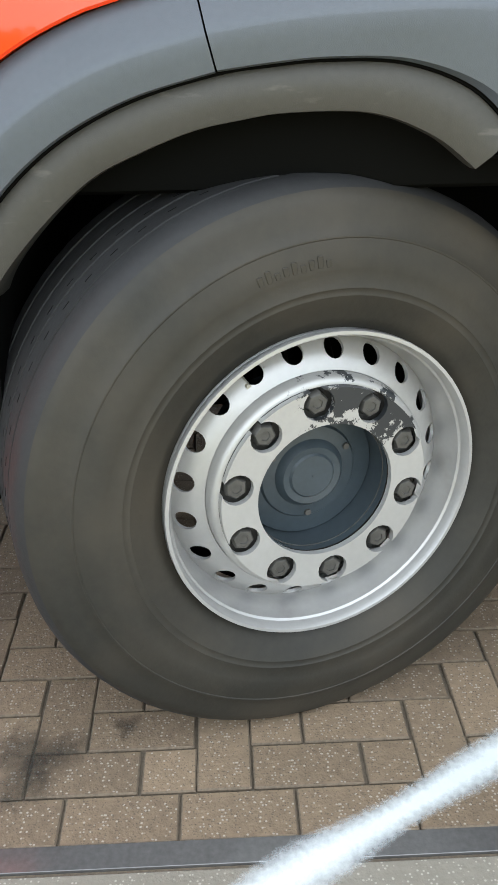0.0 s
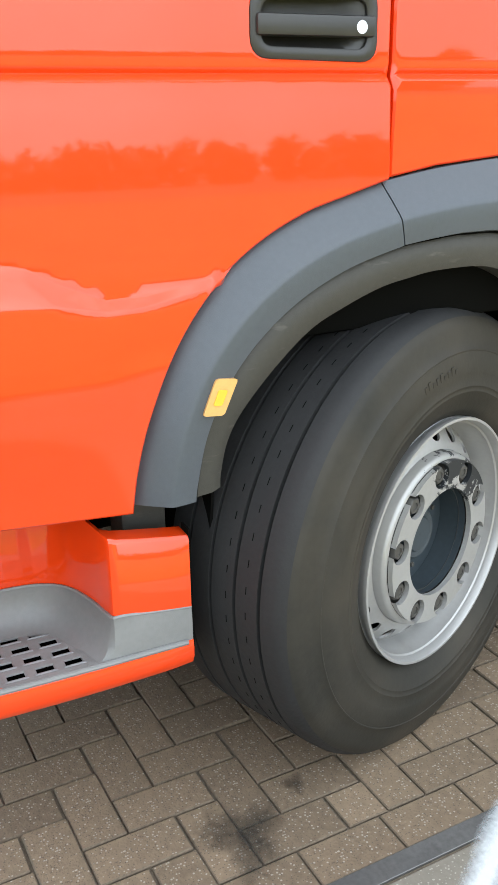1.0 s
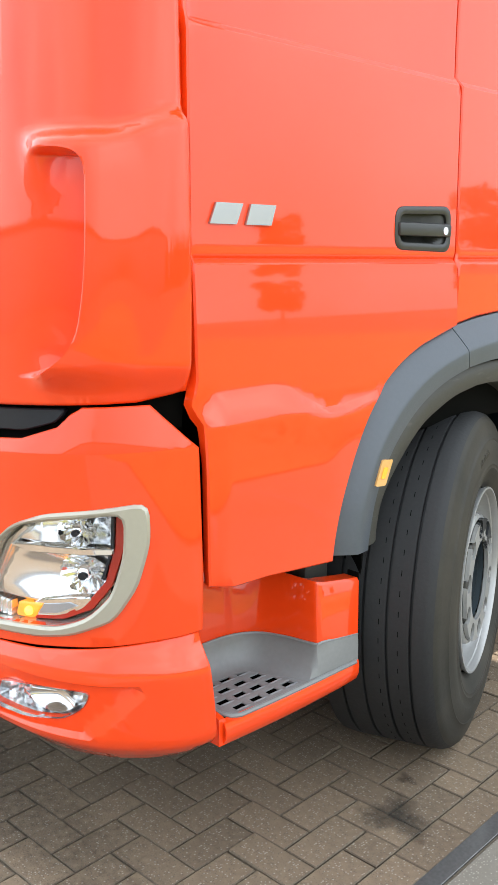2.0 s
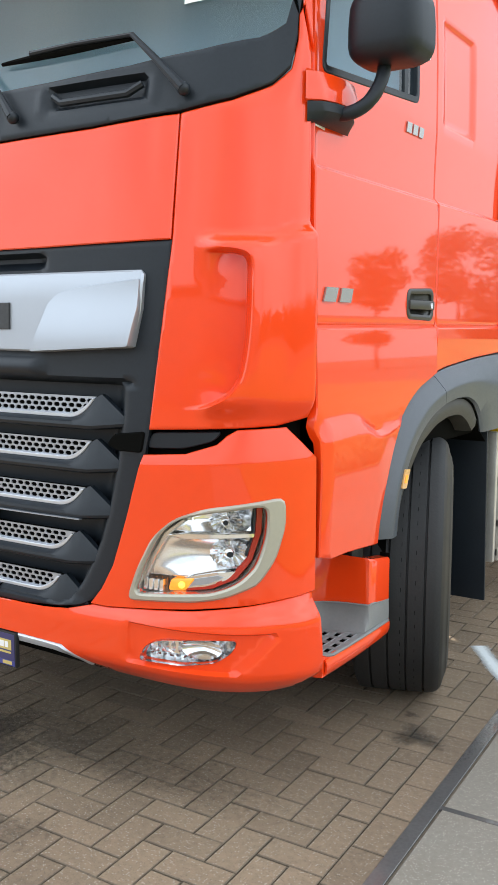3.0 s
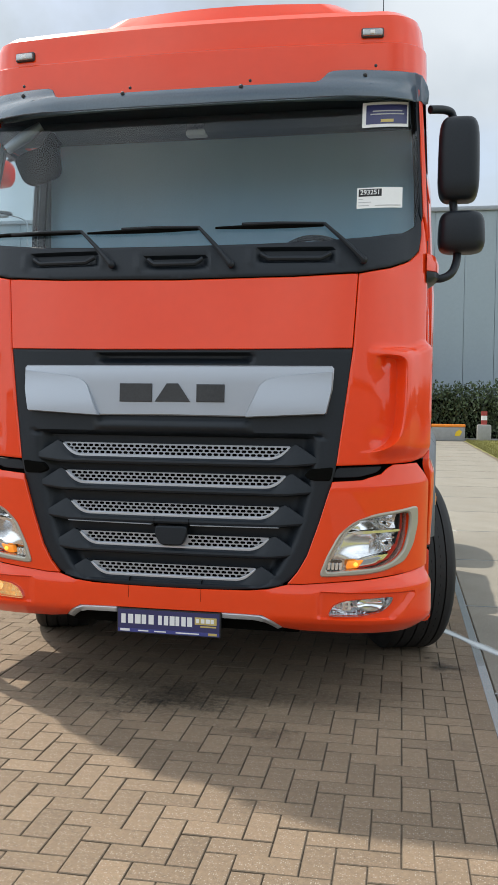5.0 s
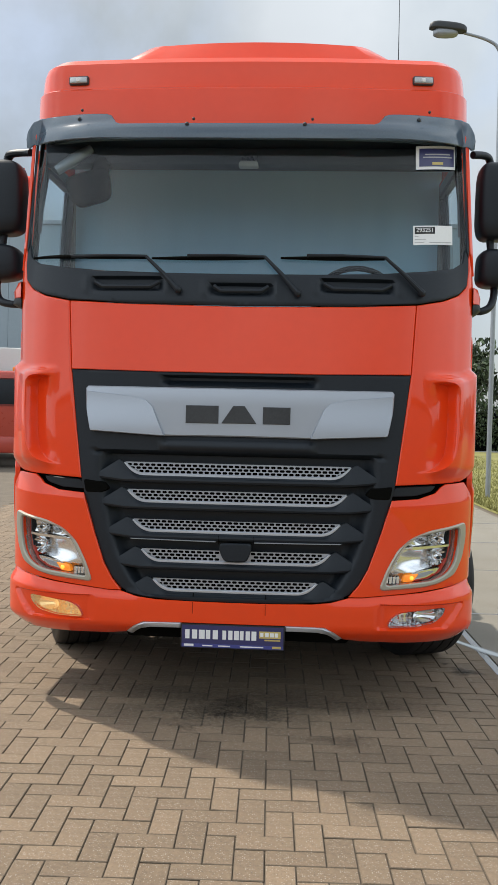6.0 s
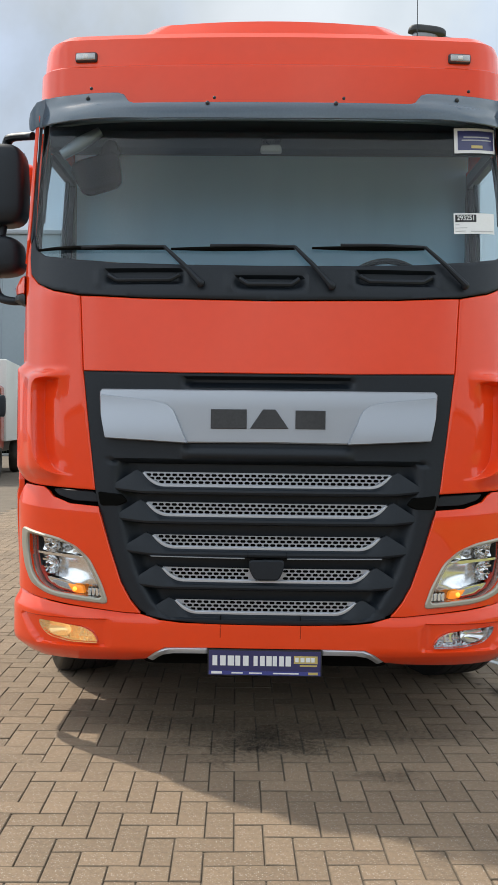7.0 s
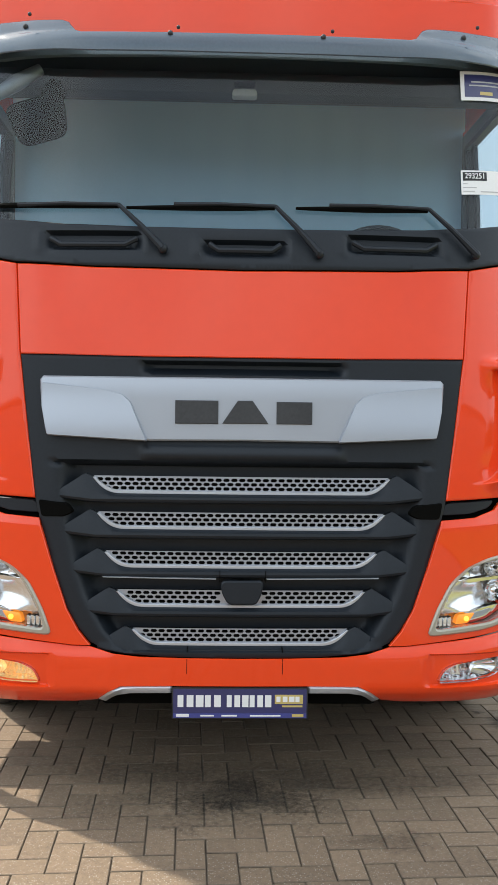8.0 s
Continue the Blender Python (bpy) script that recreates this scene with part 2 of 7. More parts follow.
BRICK = speckle(speckle(mat("concrete_brick", (0.190, 0.136, 0.087), 0.86, var=0.26, scale=1.3, fine=45, bump=1.0, bscale=130, island=0.24),
                (0.46, 0.42, 0.36), 145, 0.40, 0.55, 0.70), (0.07, 0.055, 0.04), 210, 0.40, 0.62)
BRICK_PIECE = speckle(speckle(mat("concrete_brick_piece", (0.190, 0.136, 0.087), 0.86, var=0.26, scale=1.3, fine=45, bump=1.0, bscale=130, obj=0.24),
                (0.46, 0.42, 0.36), 145, 0.40, 0.55, 0.70), (0.07, 0.055, 0.04), 210, 0.40, 0.62)
EDGE_DIRT = mat("dirty_brick_edge", (0.138, 0.105, 0.072), 0.95, var=0.4, scale=5, fine=150, bump=0.5)
SAND = mat("joint_sand", (0.125, 0.100, 0.072), 0.95, var=0.4, scale=3, fine=120, bump=0.5)
CONCRETE = speckle(stain(mat("concrete_slab", (0.203, 0.186, 0.152), 0.88, var=0.16, scale=1.6, fine=60, bump=0.6, bscale=120, obj=0.15),
                (0.17, 0.145, 0.11), 2.2, 0.44, 0.70, 0.55), (0.55, 0.52, 0.45), 160, 0.4, 0.4)
STRIP = mat("joint_sealant", (0.095, 0.092, 0.089), 0.16, coat=0.5, var=0.25, scale=5, bump=0.1, rvar=0.05, spec=0.9)
GRASS = mat("grass", (0.20, 0.19, 0.055), 0.9, var=0.5, scale=0.6, fine=30, bump=0.8, bscale=60)
LEAF = mat("leaf_green", (0.045, 0.085, 0.022), 0.55, var=0.5, scale=1.5, fine=8, island=0.7)
LEAF2 = mat("leaf_dark", (0.055, 0.080, 0.032), 0.55, var=0.5, scale=1.0, fine=8, island=0.7)
BARK = mat("bark", (0.09, 0.07, 0.05), 0.9, var=0.3, bump=0.5)
CLADDING = mat("steel_cladding", (0.30, 0.36, 0.40), 0.55, var=0.05, scale=0.4, fine=6)
GALV = mat("galvanised", (0.30, 0.32, 0.34), 0.45, metal=0.5, var=0.1)
BLOCK = mat("grey_concrete_block", (0.30, 0.30, 0.29), 0.85, var=0.15, bump=0.4)
ORANGE = mat("orange_cap", (0.85, 0.25, 0.02), 0.5, var=0.1)


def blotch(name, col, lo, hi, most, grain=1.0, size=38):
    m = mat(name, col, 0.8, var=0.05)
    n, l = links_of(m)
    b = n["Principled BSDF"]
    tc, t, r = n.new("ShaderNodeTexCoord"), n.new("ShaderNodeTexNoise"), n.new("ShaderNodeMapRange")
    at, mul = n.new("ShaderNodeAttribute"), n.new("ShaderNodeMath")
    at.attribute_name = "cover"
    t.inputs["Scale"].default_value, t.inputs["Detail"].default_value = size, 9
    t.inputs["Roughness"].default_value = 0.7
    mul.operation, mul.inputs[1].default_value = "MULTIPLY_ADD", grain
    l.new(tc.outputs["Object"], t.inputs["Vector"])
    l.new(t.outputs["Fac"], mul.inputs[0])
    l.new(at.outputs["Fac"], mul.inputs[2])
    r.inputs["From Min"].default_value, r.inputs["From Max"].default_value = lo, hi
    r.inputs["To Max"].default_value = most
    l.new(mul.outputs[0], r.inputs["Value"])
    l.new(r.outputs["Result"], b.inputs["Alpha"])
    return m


SPRAY = blotch("spray_paint", (0.66, 0.70, 0.71), 0.26, 0.80, 0.92, 0.45, 70)
# dried oil, and the shade painted on the bricks under the bumper
OIL_AND_SHADE = blotch("oil_stain", (0.03, 0.027, 0.022), 0.55, 1.1, 0.62)


def flaked(name, paint, bare):
    """Paint that has come off in flakes where the mesh says so, down to dark metal."""
    m = mat(name, paint, 0.40, metal=0.4, var=0.06, scale=9)
    n, l = links_of(m)
    b = n["Principled BSDF"]
    old = b.inputs["Base Color"].links[0].from_socket
    tc, t, r, at, add, mx = (n.new(k) for k in ("ShaderNodeTexCoord", "ShaderNodeTexNoise", "ShaderNodeMapRange", "ShaderNodeAttribute", "ShaderNodeMath", "ShaderNodeMixRGB"))
    at.attribute_name = "worn"
    t.inputs["Scale"].default_value, t.inputs["Detail"].default_value, t.inputs["Roughness"].default_value = 26, 7, 0.7
    l.new(tc.outputs["Object"], t.inputs["Vector"])
    l.new(t.outputs["Fac"], add.inputs[0])
    l.new(at.outputs["Fac"], add.inputs[1])
    r.inputs["From Min"].default_value, r.inputs["From Max"].default_value = 0.735, 0.75
    l.new(add.outputs[0], r.inputs["Value"])
    l.new(r.outputs["Result"], mx.inputs["Fac"])
    l.new(old, mx.inputs["Color1"])
    mx.inputs["Color2"].default_value = (*bare, 1)
    l.new(mx.outputs["Color"], b.inputs["Base Color"])
    return m


RIM_WORN = flaked("flaked_rim_paint", (0.38, 0.375, 0.36), (0.034, 0.037, 0.040))

# ---- tools for building ----
from mathutils.geometry import delaunay_2d_cdt


def smooth(a, b, x):
    t = min(1.0, max(0.0, (x - a) / (b - a)))
    return t * t * (3 - 2 * t)


def part(name, bm, material, parent=None, label="", angle=38, flat=False):
    bmesh.ops.recalc_face_normals(bm, faces=bm.faces)
    me = bpy.data.meshes.new(name)
    bm.to_mesh(me)
    bm.free()
    me.materials.append(material)
    if not flat:
        me.shade_smooth()
        me.set_sharp_from_angle(angle=radians(angle))
    ob = new(name, me)
    if parent:
        ob.parent = parent
    if label:
        ob["label"] = label
    return ob


def thing(name, label, category, at=(0, 0, 0), group=""):
    ob = new(name)
    ob.location = at
    ob.empty_display_size = 0.1
    return tagged(ob, label, category, group)


def box(bm, x0, x1, y0, y1, z0, z1, bev=0.0, seg=2, m=None):
    vs = [bm.verts.new((x, y, z)) for x in (x0, x1) for y in (y0, y1) for z in (z0, z1)]
    fs = [bm.faces.new([vs[i] for i in q]) for q in ((0, 1, 3, 2), (4, 6, 7, 5), (0, 4, 5, 1), (2, 3, 7, 6), (0, 2, 6, 4), (1, 5, 7, 3))]
    out = vs
    if bev:
        es = list({e for f in fs for e in f.edges})
        r = bmesh.ops.bevel(bm, geom=es, offset=bev, segments=seg, affect="EDGES", profile=0.5)
        out = list({v for v in r["verts"]} | {v for v in vs if v.is_valid})
    if m:
        for v in out:
            v.co = m @ v.co
    return bm


def tube(bm, pts, r, n=10, cap=True):
    pts = [Vector(p) for p in pts]
    rings = []
    up = Vector((0, 0, 1))
    for i, p in enumerate(pts):
        d = (pts[min(i + 1, len(pts) - 1)] - pts[max(i - 1, 0)]).normalized()
        a = d.cross(up)
        if a.length < 0.1:
            a = d.cross(Vector((1, 0, 0)))
        a.normalize()
        b = d.cross(a)
        rr = r[i] if isinstance(r, (list, tuple)) else r
        rings.append([bm.verts.new(p + (a * math.cos(k * math.tau / n) + b * math.sin(k * math.tau / n)) * rr) for k in range(n)])
    for q, w in zip(rings, rings[1:]):
        for k in range(n):
            bm.faces.new((q[k], q[(k + 1) % n], w[(k + 1) % n], w[k]))
    if cap:
        bm.faces.new(rings[0][::-1])
        bm.faces.new(rings[-1])
    return bm


def curve_pts(pts, n=6):
    """Points of a smooth line through the given ones."""
    pts = [Vector(p) for p in pts]
    out = []
    for i in range(len(pts) - 1):
        a, b, c, d = pts[max(i - 1, 0)], pts[i], pts[i + 1], pts[min(i + 2, len(pts) - 1)]
        for k in range(n):
            t = k / n
            out.append(0.5 * ((2 * b) + (c - a) * t + (2 * a - 5 * b + 4 * c - d) * t * t + (3 * b - a - 3 * c + d) * t ** 3))
    return out + [pts[-1]]


def revolve(bm, prof, n=64, m=None, closed=False):
    """Turns a profile of (radius, place on the axis) round the x axis."""
    rings = []
    for r, a in prof:
        rings.append([bm.verts.new(Vector((a, r * math.cos(k * math.tau / n), r * math.sin(k * math.tau / n)))) for k in range(n)])
    pairs = list(zip(rings, rings[1:])) + ([(rings[-1], rings[0])] if closed else [])
    for q, w in pairs:
        for k in range(n):
            bm.faces.new((q[k], q[(k + 1) % n], w[(k + 1) % n], w[k]))
    if m:
        for ring in rings:
            for v in ring:
                v.co = m @ v.co
    return bm


def loft(bm, lines, close=False):
    rows = [[bm.verts.new(p) for p in line] for line in lines]
    for a, b in zip(rows, rows[1:]):
        for i in range(len(a) - (0 if close else 1)):
            j = (i + 1) % len(a)
            bm.faces.new((a[i], a[j], b[j], b[i]))
    return rows


def solid(bm, thick):
    """Gives an open sheet its thickness, inwards against its normals."""
    bmesh.ops.recalc_face_normals(bm, faces=bm.faces)
    bmesh.ops.solidify(bm, geom=bm.faces[:], thickness=thick)
    return bm


def prism(bm, poly, place, depth):
    """A polygon in two numbers, put into space by place(u, v, d), d running from 0 to depth."""
    a = [bm.verts.new(place(u, v, 0)) for u, v in poly]
    b = [bm.verts.new(place(u, v, depth)) for u, v in poly]
    bm.faces.new(a)
    bm.faces.new(b[::-1])
    for i in range(len(a)):
        j = (i + 1) % len(a)
        bm.faces.new((a[i], b[i], b[j], a[j]))
    return bm


def ccw(poly):
    s = sum(a[0] * b[1] - b[0] * a[1] for a, b in zip(poly, poly[1:] + poly[:1]))
    return list(poly) if s > 0 else list(poly)[::-1]


def dense(poly, step):
    out = []
    for a, b in zip(poly, poly[1:] + poly[:1]):
        k = max(1, int(math.hypot(b[0] - a[0], b[1] - a[1]) / step))
        out += [(a[0] + (b[0] - a[0]) * i / k, a[1] + (b[1] - a[1]) * i / k) for i in range(k)]
    return out


def rounded(poly, r, seg=4):
    """The polygon with its corners rounded by up to r."""
    out = []
    n = len(poly)
    for i in range(n):
        p, a, b = Vector(poly[i]), Vector(poly[i - 1]), Vector(poly[(i + 1) % n])
        ra = min(r, (a - p).length * 0.45, (b - p).length * 0.45)
        q0, q1 = p + (a - p).normalized() * ra, p + (b - p).normalized() * ra
        for k in range(seg + 1):
            t = k / seg
            v = q0 * (1 - t) ** 2 + p * 2 * t * (1 - t) + q1 * t * t
            out.append((v.x, v.y))
    return out


def grown(poly, d):
    """A counter-clockwise polygon moved inwards by d (outwards if negative)."""
    out = []
    n = len(poly)
    for i in range(n):
        p, a, b = poly[i], poly[i - 1], poly[(i + 1) % n]
        e0, e1 = Vector((p[0] - a[0], p[1] - a[1])), Vector((b[0] - p[0], b[1] - p[1]))
        if e0.length < 1e-9 or e1.length < 1e-9:
            out.append(p)
            continue
        e0.normalize(), e1.normalize()
        n0, n1 = Vector((-e0.y, e0.x)), Vector((-e1.y, e1.x))
        m = n0 + n1
        if m.length < 0.2:
            m = n0
        m = m / max(0.35, m.length ** 2 / 2)
        out.append((p[0] + m.x * d, p[1] + m.y * d))
    return out


def inside_many(pts, poly):
    """For an array of points, whether each lies inside the polygon."""
    res = np.zeros(len(pts), bool)
    x, y = pts[:, 0], pts[:, 1]
    for (x0, y0), (x1, y1) in zip(poly, poly[1:] + poly[:1]):
        if y0 == y1:
            continue
        c = ((y0 > y) != (y1 > y)) & (x < (x1 - x0) * (y - y0) / (y1 - y0) + x0)
        res ^= c
    return res


def patch(bm, outer, surf, holes=(), thick=0.02, step=0.03, lip=0.004, drop=0.003, mirror=False, back=True, lines=()):
    """A panel on a curved surface: the polygon outer, less the holes, in the two numbers of surf, with rounded-off edges."""
    o = ccw(dense(ccw(outer), step))
    loops = [o] + ([grown(o, lip)] if lip else [])
    hs = []
    for h in holes:
        h = ccw(dense(ccw(h), step))
        hs.append(h)
    vs, es, is_edge = [], [], []
    def add_loop(lp, edge):
        s = len(vs)
        vs.extend(Vector(p) for p in lp)
        is_edge.extend([edge] * len(lp))
        es.extend((s + i, s + (i + 1) % len(lp)) for i in range(len(lp)))
    add_loop(o, True)
    if lip:
        add_loop(loops[1], False)
    for h in hs:
        add_loop(h, True)
        if lip:
            add_loop(grown(h, -lip), False)
    inner = loops[-1]
    for ln in lines:
        pts = []
        for a, b in zip(ln, ln[1:]):
            k = max(1, int(math.hypot(b[0] - a[0], b[1] - a[1]) / (step * 0.5)))
            pts += [(a[0] + (b[0] - a[0]) * i / k, a[1] + (b[1] - a[1]) * i / k) for i in range(k)]
        arr = np.array(pts + [ln[-1]])
        ok = inside_many(arr, grown(inner, 0.004))
        for h in hs:
            ok &= ~inside_many(arr, grown(h, -lip - 0.004))
        prev = None
        for q, good in zip(arr, ok):
            if good:
                vs.append(Vector(q))
                is_edge.append(False)
                if prev is not None:
                    es.append((prev, len(vs) - 1))
                prev = len(vs) - 1
            else:
                prev = None
    xs, ys = [p[0] for p in o], [p[1] for p in o]
    gx, gy = np.meshgrid(np.arange(min(xs) + step / 2, max(xs), step), np.arange(min(ys) + step / 2, max(ys), step))
    g = np.stack([gx.ravel(), gy.ravel()], 1)
    if len(g):
        ok = inside_many(g, loops[-1])
        for h in hs:
            ok &= ~inside_many(g, grown(h, -lip) if lip else h)
        g = g[ok]
        b = np.array([tuple(v) for v in vs])
        if len(g):
            keep = np.ones(len(g), bool)
            for i in range(0, len(g), 400):
                d = ((g[i:i + 400, None] - b[None]) ** 2).sum(2).min(1)
                keep[i:i + 400] = d > (0.45 * step) ** 2
            g = g[keep]
        vs.extend(Vector(p) for p in g)
        is_edge.extend([False] * len(g))
    ov, _, of, orig, _, _ = delaunay_2d_cdt(vs, es, [], 0, 1e-6)
    cen = np.array([[sum(ov[i].x for i in f) / len(f), sum(ov[i].y for i in f) / len(f)] for f in of])
    ok = inside_many(cen, o)
    for h in hs:
        ok &= ~inside_many(cen, h)
    flip = Vector((-1, 1, 1)) if mirror else Vector((1, 1, 1))
    front, rear = {}, {}
    def point(i):
        if i not in front:
            u, v = ov[i]
            p = surf(u, v)
            n = (surf(u + 2e-3, v) - surf(u - 2e-3, v)).cross(surf(u, v + 2e-3) - surf(u, v - 2e-3))
            n.normalize()
            e = any(is_edge[k] for k in orig[i])
            front[i] = bm.verts.new((p - n * (drop if e and lip else 0)) * flip)
            rear[i] = bm.verts.new((p - n * thick) * flip)
        return front[i]
    count = {}
    for f, k in zip(of, ok):
        if not k:
            continue
        a = [point(i) for i in f]
        bm.faces.new(a[::-1] if mirror else a)
        if back:
            r = [rear[i] for i in f]
            bm.faces.new(r if mirror else r[::-1])
        for i, j in zip(f, f[1:] + f[:1]):
            count[(i, j)] = 1
    for (i, j) in count:
        if (j, i) not in count:
            q = (front[i], rear[i], rear[j], front[j])
            bm.faces.new(q[::-1] if mirror else q)
    if not back:
        for v in list(rear.values()):
            if not v.link_faces:
                bm.verts.remove(v)
    return bm

# ---- ground ----
GROUND_TURN = math.atan(0.035)


def on_ground(u, v, z=0.0):
    """u metres to the right of the sealed joint, v metres along it, away from the truck's front."""
    c, s = math.cos(GROUND_TURN), math.sin(GROUND_TURN)
    return Vector((1.60 + u * c - v * s, u * s + v * c, z))


def build_ground():
    bm = bmesh.new()
    vs = [bm.verts.new(p) for p in ((-600, -600, -0.008), (600, -600, -0.008), (600, 600, -0.008), (-600, 600, -0.008))]
    bm.faces.new(vs)
    tagged(part("ground", bm, SAND), "sandy bed of a wide paved truck yard", "ground", kind="structure")
    # sealed joint between bricks and slabs
    bm = bmesh.new()
    box(bm, -0.020, 0.030, -12, 60, -0.012, -0.001, 0.001, 1)
    for k in range(-5, 26):
        box(bm, 0.031, 2.2, 0.49 - 0.012 + 2.10 * k, 0.49 + 0.012 + 2.10 * k, -0.012, 0.0012, 0.001, 1)
    for v in bm.verts:
        v.co = on_ground(v.co.x, v.co.y, v.co.z)
    tagged(part("sealed_joint", bm, STRIP), "dark bitumen sealed joint between bricks and concrete", "trim", kind="structure")
    # concrete slabs
    pave = tagged(new("pavement"), "strip of weathered pale concrete slabs beside the bricks", "pavement", kind="structure")
    me = None
    L, W = 2.10, 2.18
    for k in range(-5, 26):
        if me is None:
            bm = bmesh.new()
            box(bm, 0.006, W, 0.006, L - 0.006, -0.012, 0.0, 0.004, 1)
            ob = part("slab", bm, CONCRETE, pave)
            me = ob.data
        else:
            ob = new("slab", me)
            ob.parent = pave
        ob.matrix_local = Matrix.Translation(on_ground(0.032, 0.49 + k * L)) @ pose(0, 0, 0, 0, 0, math.degrees(GROUND_TURN))
    # lawn beyond the slabs
    bm = bmesh.new()
    n = 40
    rows = []
    for i in range(n + 1):
        v = -10 + 46.5 * i / n
        rows.append([on_ground(2.30 + 0.04 * random.uniform(-1, 1), v, 0.0), on_ground(2.42, v, 0.05), on_ground(8, v, 0.08), on_ground(45, v, 0.08)])
    loft(bm, rows)
    tagged(part("lawn", bm, GRASS), "dry yellow-green mown lawn along the slabs", "lawn", kind="structure")
    # grass blades
    rnd = random.Random(4)
    verts, faces = [], []
    for i in range(26000):
        u, v = 2.33 + 4.5 * rnd.random() ** 1.6, rnd.uniform(4, 36)
        p = on_ground(u, v, 0.03)
        a, h, w = rnd.uniform(0, 6.28), rnd.uniform(0.04, 0.13), 0.012
        s = len(verts)
        d = Vector((math.cos(a) * w, math.sin(a) * w, 0))
        verts += [p - d, p + d, p + Vector((rnd.uniform(-0.05, 0.05), rnd.uniform(-0.05, 0.05), h))]
        faces.append((s, s + 1, s + 2))
    me = bpy.data.meshes.new("grass")
    me.from_pydata(verts, [], faces)
    me.materials.append(GRASS)
    tagged(new("grass", me), "dry grass blades of the lawn", "grass", kind="stuff")


def build_spray():
    """A sprayed white line over bricks, joint and slab."""
    a, b = Vector((1.235, 1.97)), Vector((1.98, 0.83))
    d = (b - a).normalized()
    nrm = Vector((-d.y, d.x))
    n, m = 120, 14
    bm = bmesh.new()
    lay = bm.verts.layers.float.new("cover")
    rows = []
    for i in range(n + 1):
        t = i / n
        c = a.lerp(b, t) + nrm * 0.004 * math.sin(t * 7)
        half = 0.056 + 0.006 * math.sin(t * 13 + 1)
        row = []
        for k in range(m + 1):
            s = -1 + 2 * k / m
            v = bm.verts.new((c.x + nrm.x * half * s, c.y + nrm.y * half * s, 0.0022))
            v[lay] = 0.66 * (1 - abs(s) ** 1.3) - 0.10 * (1 + math.sin(t * 23))  * abs(s)
            row.append(v)
        rows.append(row)
    for p, q in zip(rows, rows[1:]):
        for k in range(m):
            bm.faces.new((p[k], p[k + 1], q[k + 1], q[k]))
    tagged(part("spray_line", bm, SPRAY), "sprayed white paint line across bricks and slab", "marking", kind="structure")


BW, BV = 0.1075, 0.1048      # the module of the bricks, half their length


def build_bricks():
    road = tagged(new("road"), "weathered brown concrete bricks laid in herringbone", "paving", kind="structure")
    G, B = 0.0019, 0.0029
    def brick_mesh(wu, wv):
        bm = bmesh.new()
        box(bm, -wu + G, -G, G, wv - G, -0.05, 0.0, B, 1)
        bmesh.ops.delete(bm, geom=[f for f in bm.faces if f.calc_center_median().z < -0.045], context="FACES")
        for f in bm.faces:
            f.material_index = 0 if f.normal.z > 0.95 else 1
        bmesh.ops.recalc_face_normals(bm, faces=bm.faces)
        me = bpy.data.meshes.new("brick")
        bm.to_mesh(me)
        bm.free()
        me.materials.append(BRICK_PIECE)
        me.materials.append(EDGE_DIRT)
        return me
    across, along = brick_mesh(2 * BW, BV), brick_mesh(BW, 2 * BV)
    turn = Matrix.Rotation(GROUND_TURN, 4, "Z")
    rnd = random.Random(11)
    laid = []
    for k in range(-42, 120):
        laid.append((-0.017, 0.781 - 0.0005 + 2 * BV * k - 2 * BV * 3, BW, 2 * BV))
    for m in range(0, 128):
        for n in range(-84, 230):
            r = (m - n) % 4
            u, v = -0.017 - BW * m, 0.0765 + BV * (n - 0.02 * m)
            if v > 7 and u < -5.5:
                continue
            if r == 2:
                if m == 0:
                    laid.append((u - BW, v, BW, BV))
                else:
                    laid.append((u, v, 2 * BW, BV))
            elif r == 1 and m > 0:
                laid.append((u, v, BW, 2 * BV))
    verts, faces = [], []
    near = 0
    for u, v, wu, wv in laid:
        p = on_ground(u, v)
        lift = rnd.uniform(-0.0018, 0.0004)
        tx, ty = rnd.gauss(0, 0.006), rnd.gauss(0, 0.006)
        mid = on_ground(u - wu / 2, v + wv / 2)
        picked = (0.62 < mid.x < 1.6 and 0.35 < mid.y < 2.1) or (-1.25 < mid.x < 1.35 and -1.62 < mid.y < -0.55)
        if picked and near < 300 and wu * wv > 0.02:
            ob = new("brick", across if wu > wv else along)
            ob.parent = road
            ob.matrix_local = Matrix.Translation(p + Vector((0, 0, lift))) @ turn @ Euler((tx, ty, 0)).to_matrix().to_4x4()
            near += 1
            continue
        s = len(verts)
        for (o, z) in ((G, -0.02), (G, -0.7 * B), (G + B, 0.0)):
            for (du, dv) in ((-wu + o, o), (-o, o), (-o, wv - o), (-wu + o, wv - o)):
                q = on_ground(u + du, v + dv)
                verts.append((q.x, q.y, z + lift - ty * (du + wu / 2) + tx * (dv - wv / 2)))
        for k in range(4):
            n = (k + 1) % 4
            faces.append((s + k, s + n, s + 4 + n, s + 4 + k))
            faces.append((s + 4 + k, s + 4 + n, s + 8 + n, s + 8 + k))
        faces.append((s + 8, s + 9, s + 10, s + 11))
    me = bpy.data.meshes.new("brick_field")
    me.from_pydata(verts, [], faces)
    me.materials.append(BRICK)
    me.materials.append(EDGE_DIRT)
    me.polygons.foreach_set("material_index", [1, 1, 1, 1, 1, 1, 1, 1, 0] * (len(faces) // 9))
    ob = new("brick_field", me)
    ob.parent = road
    tagged(ob, kind="stuff")


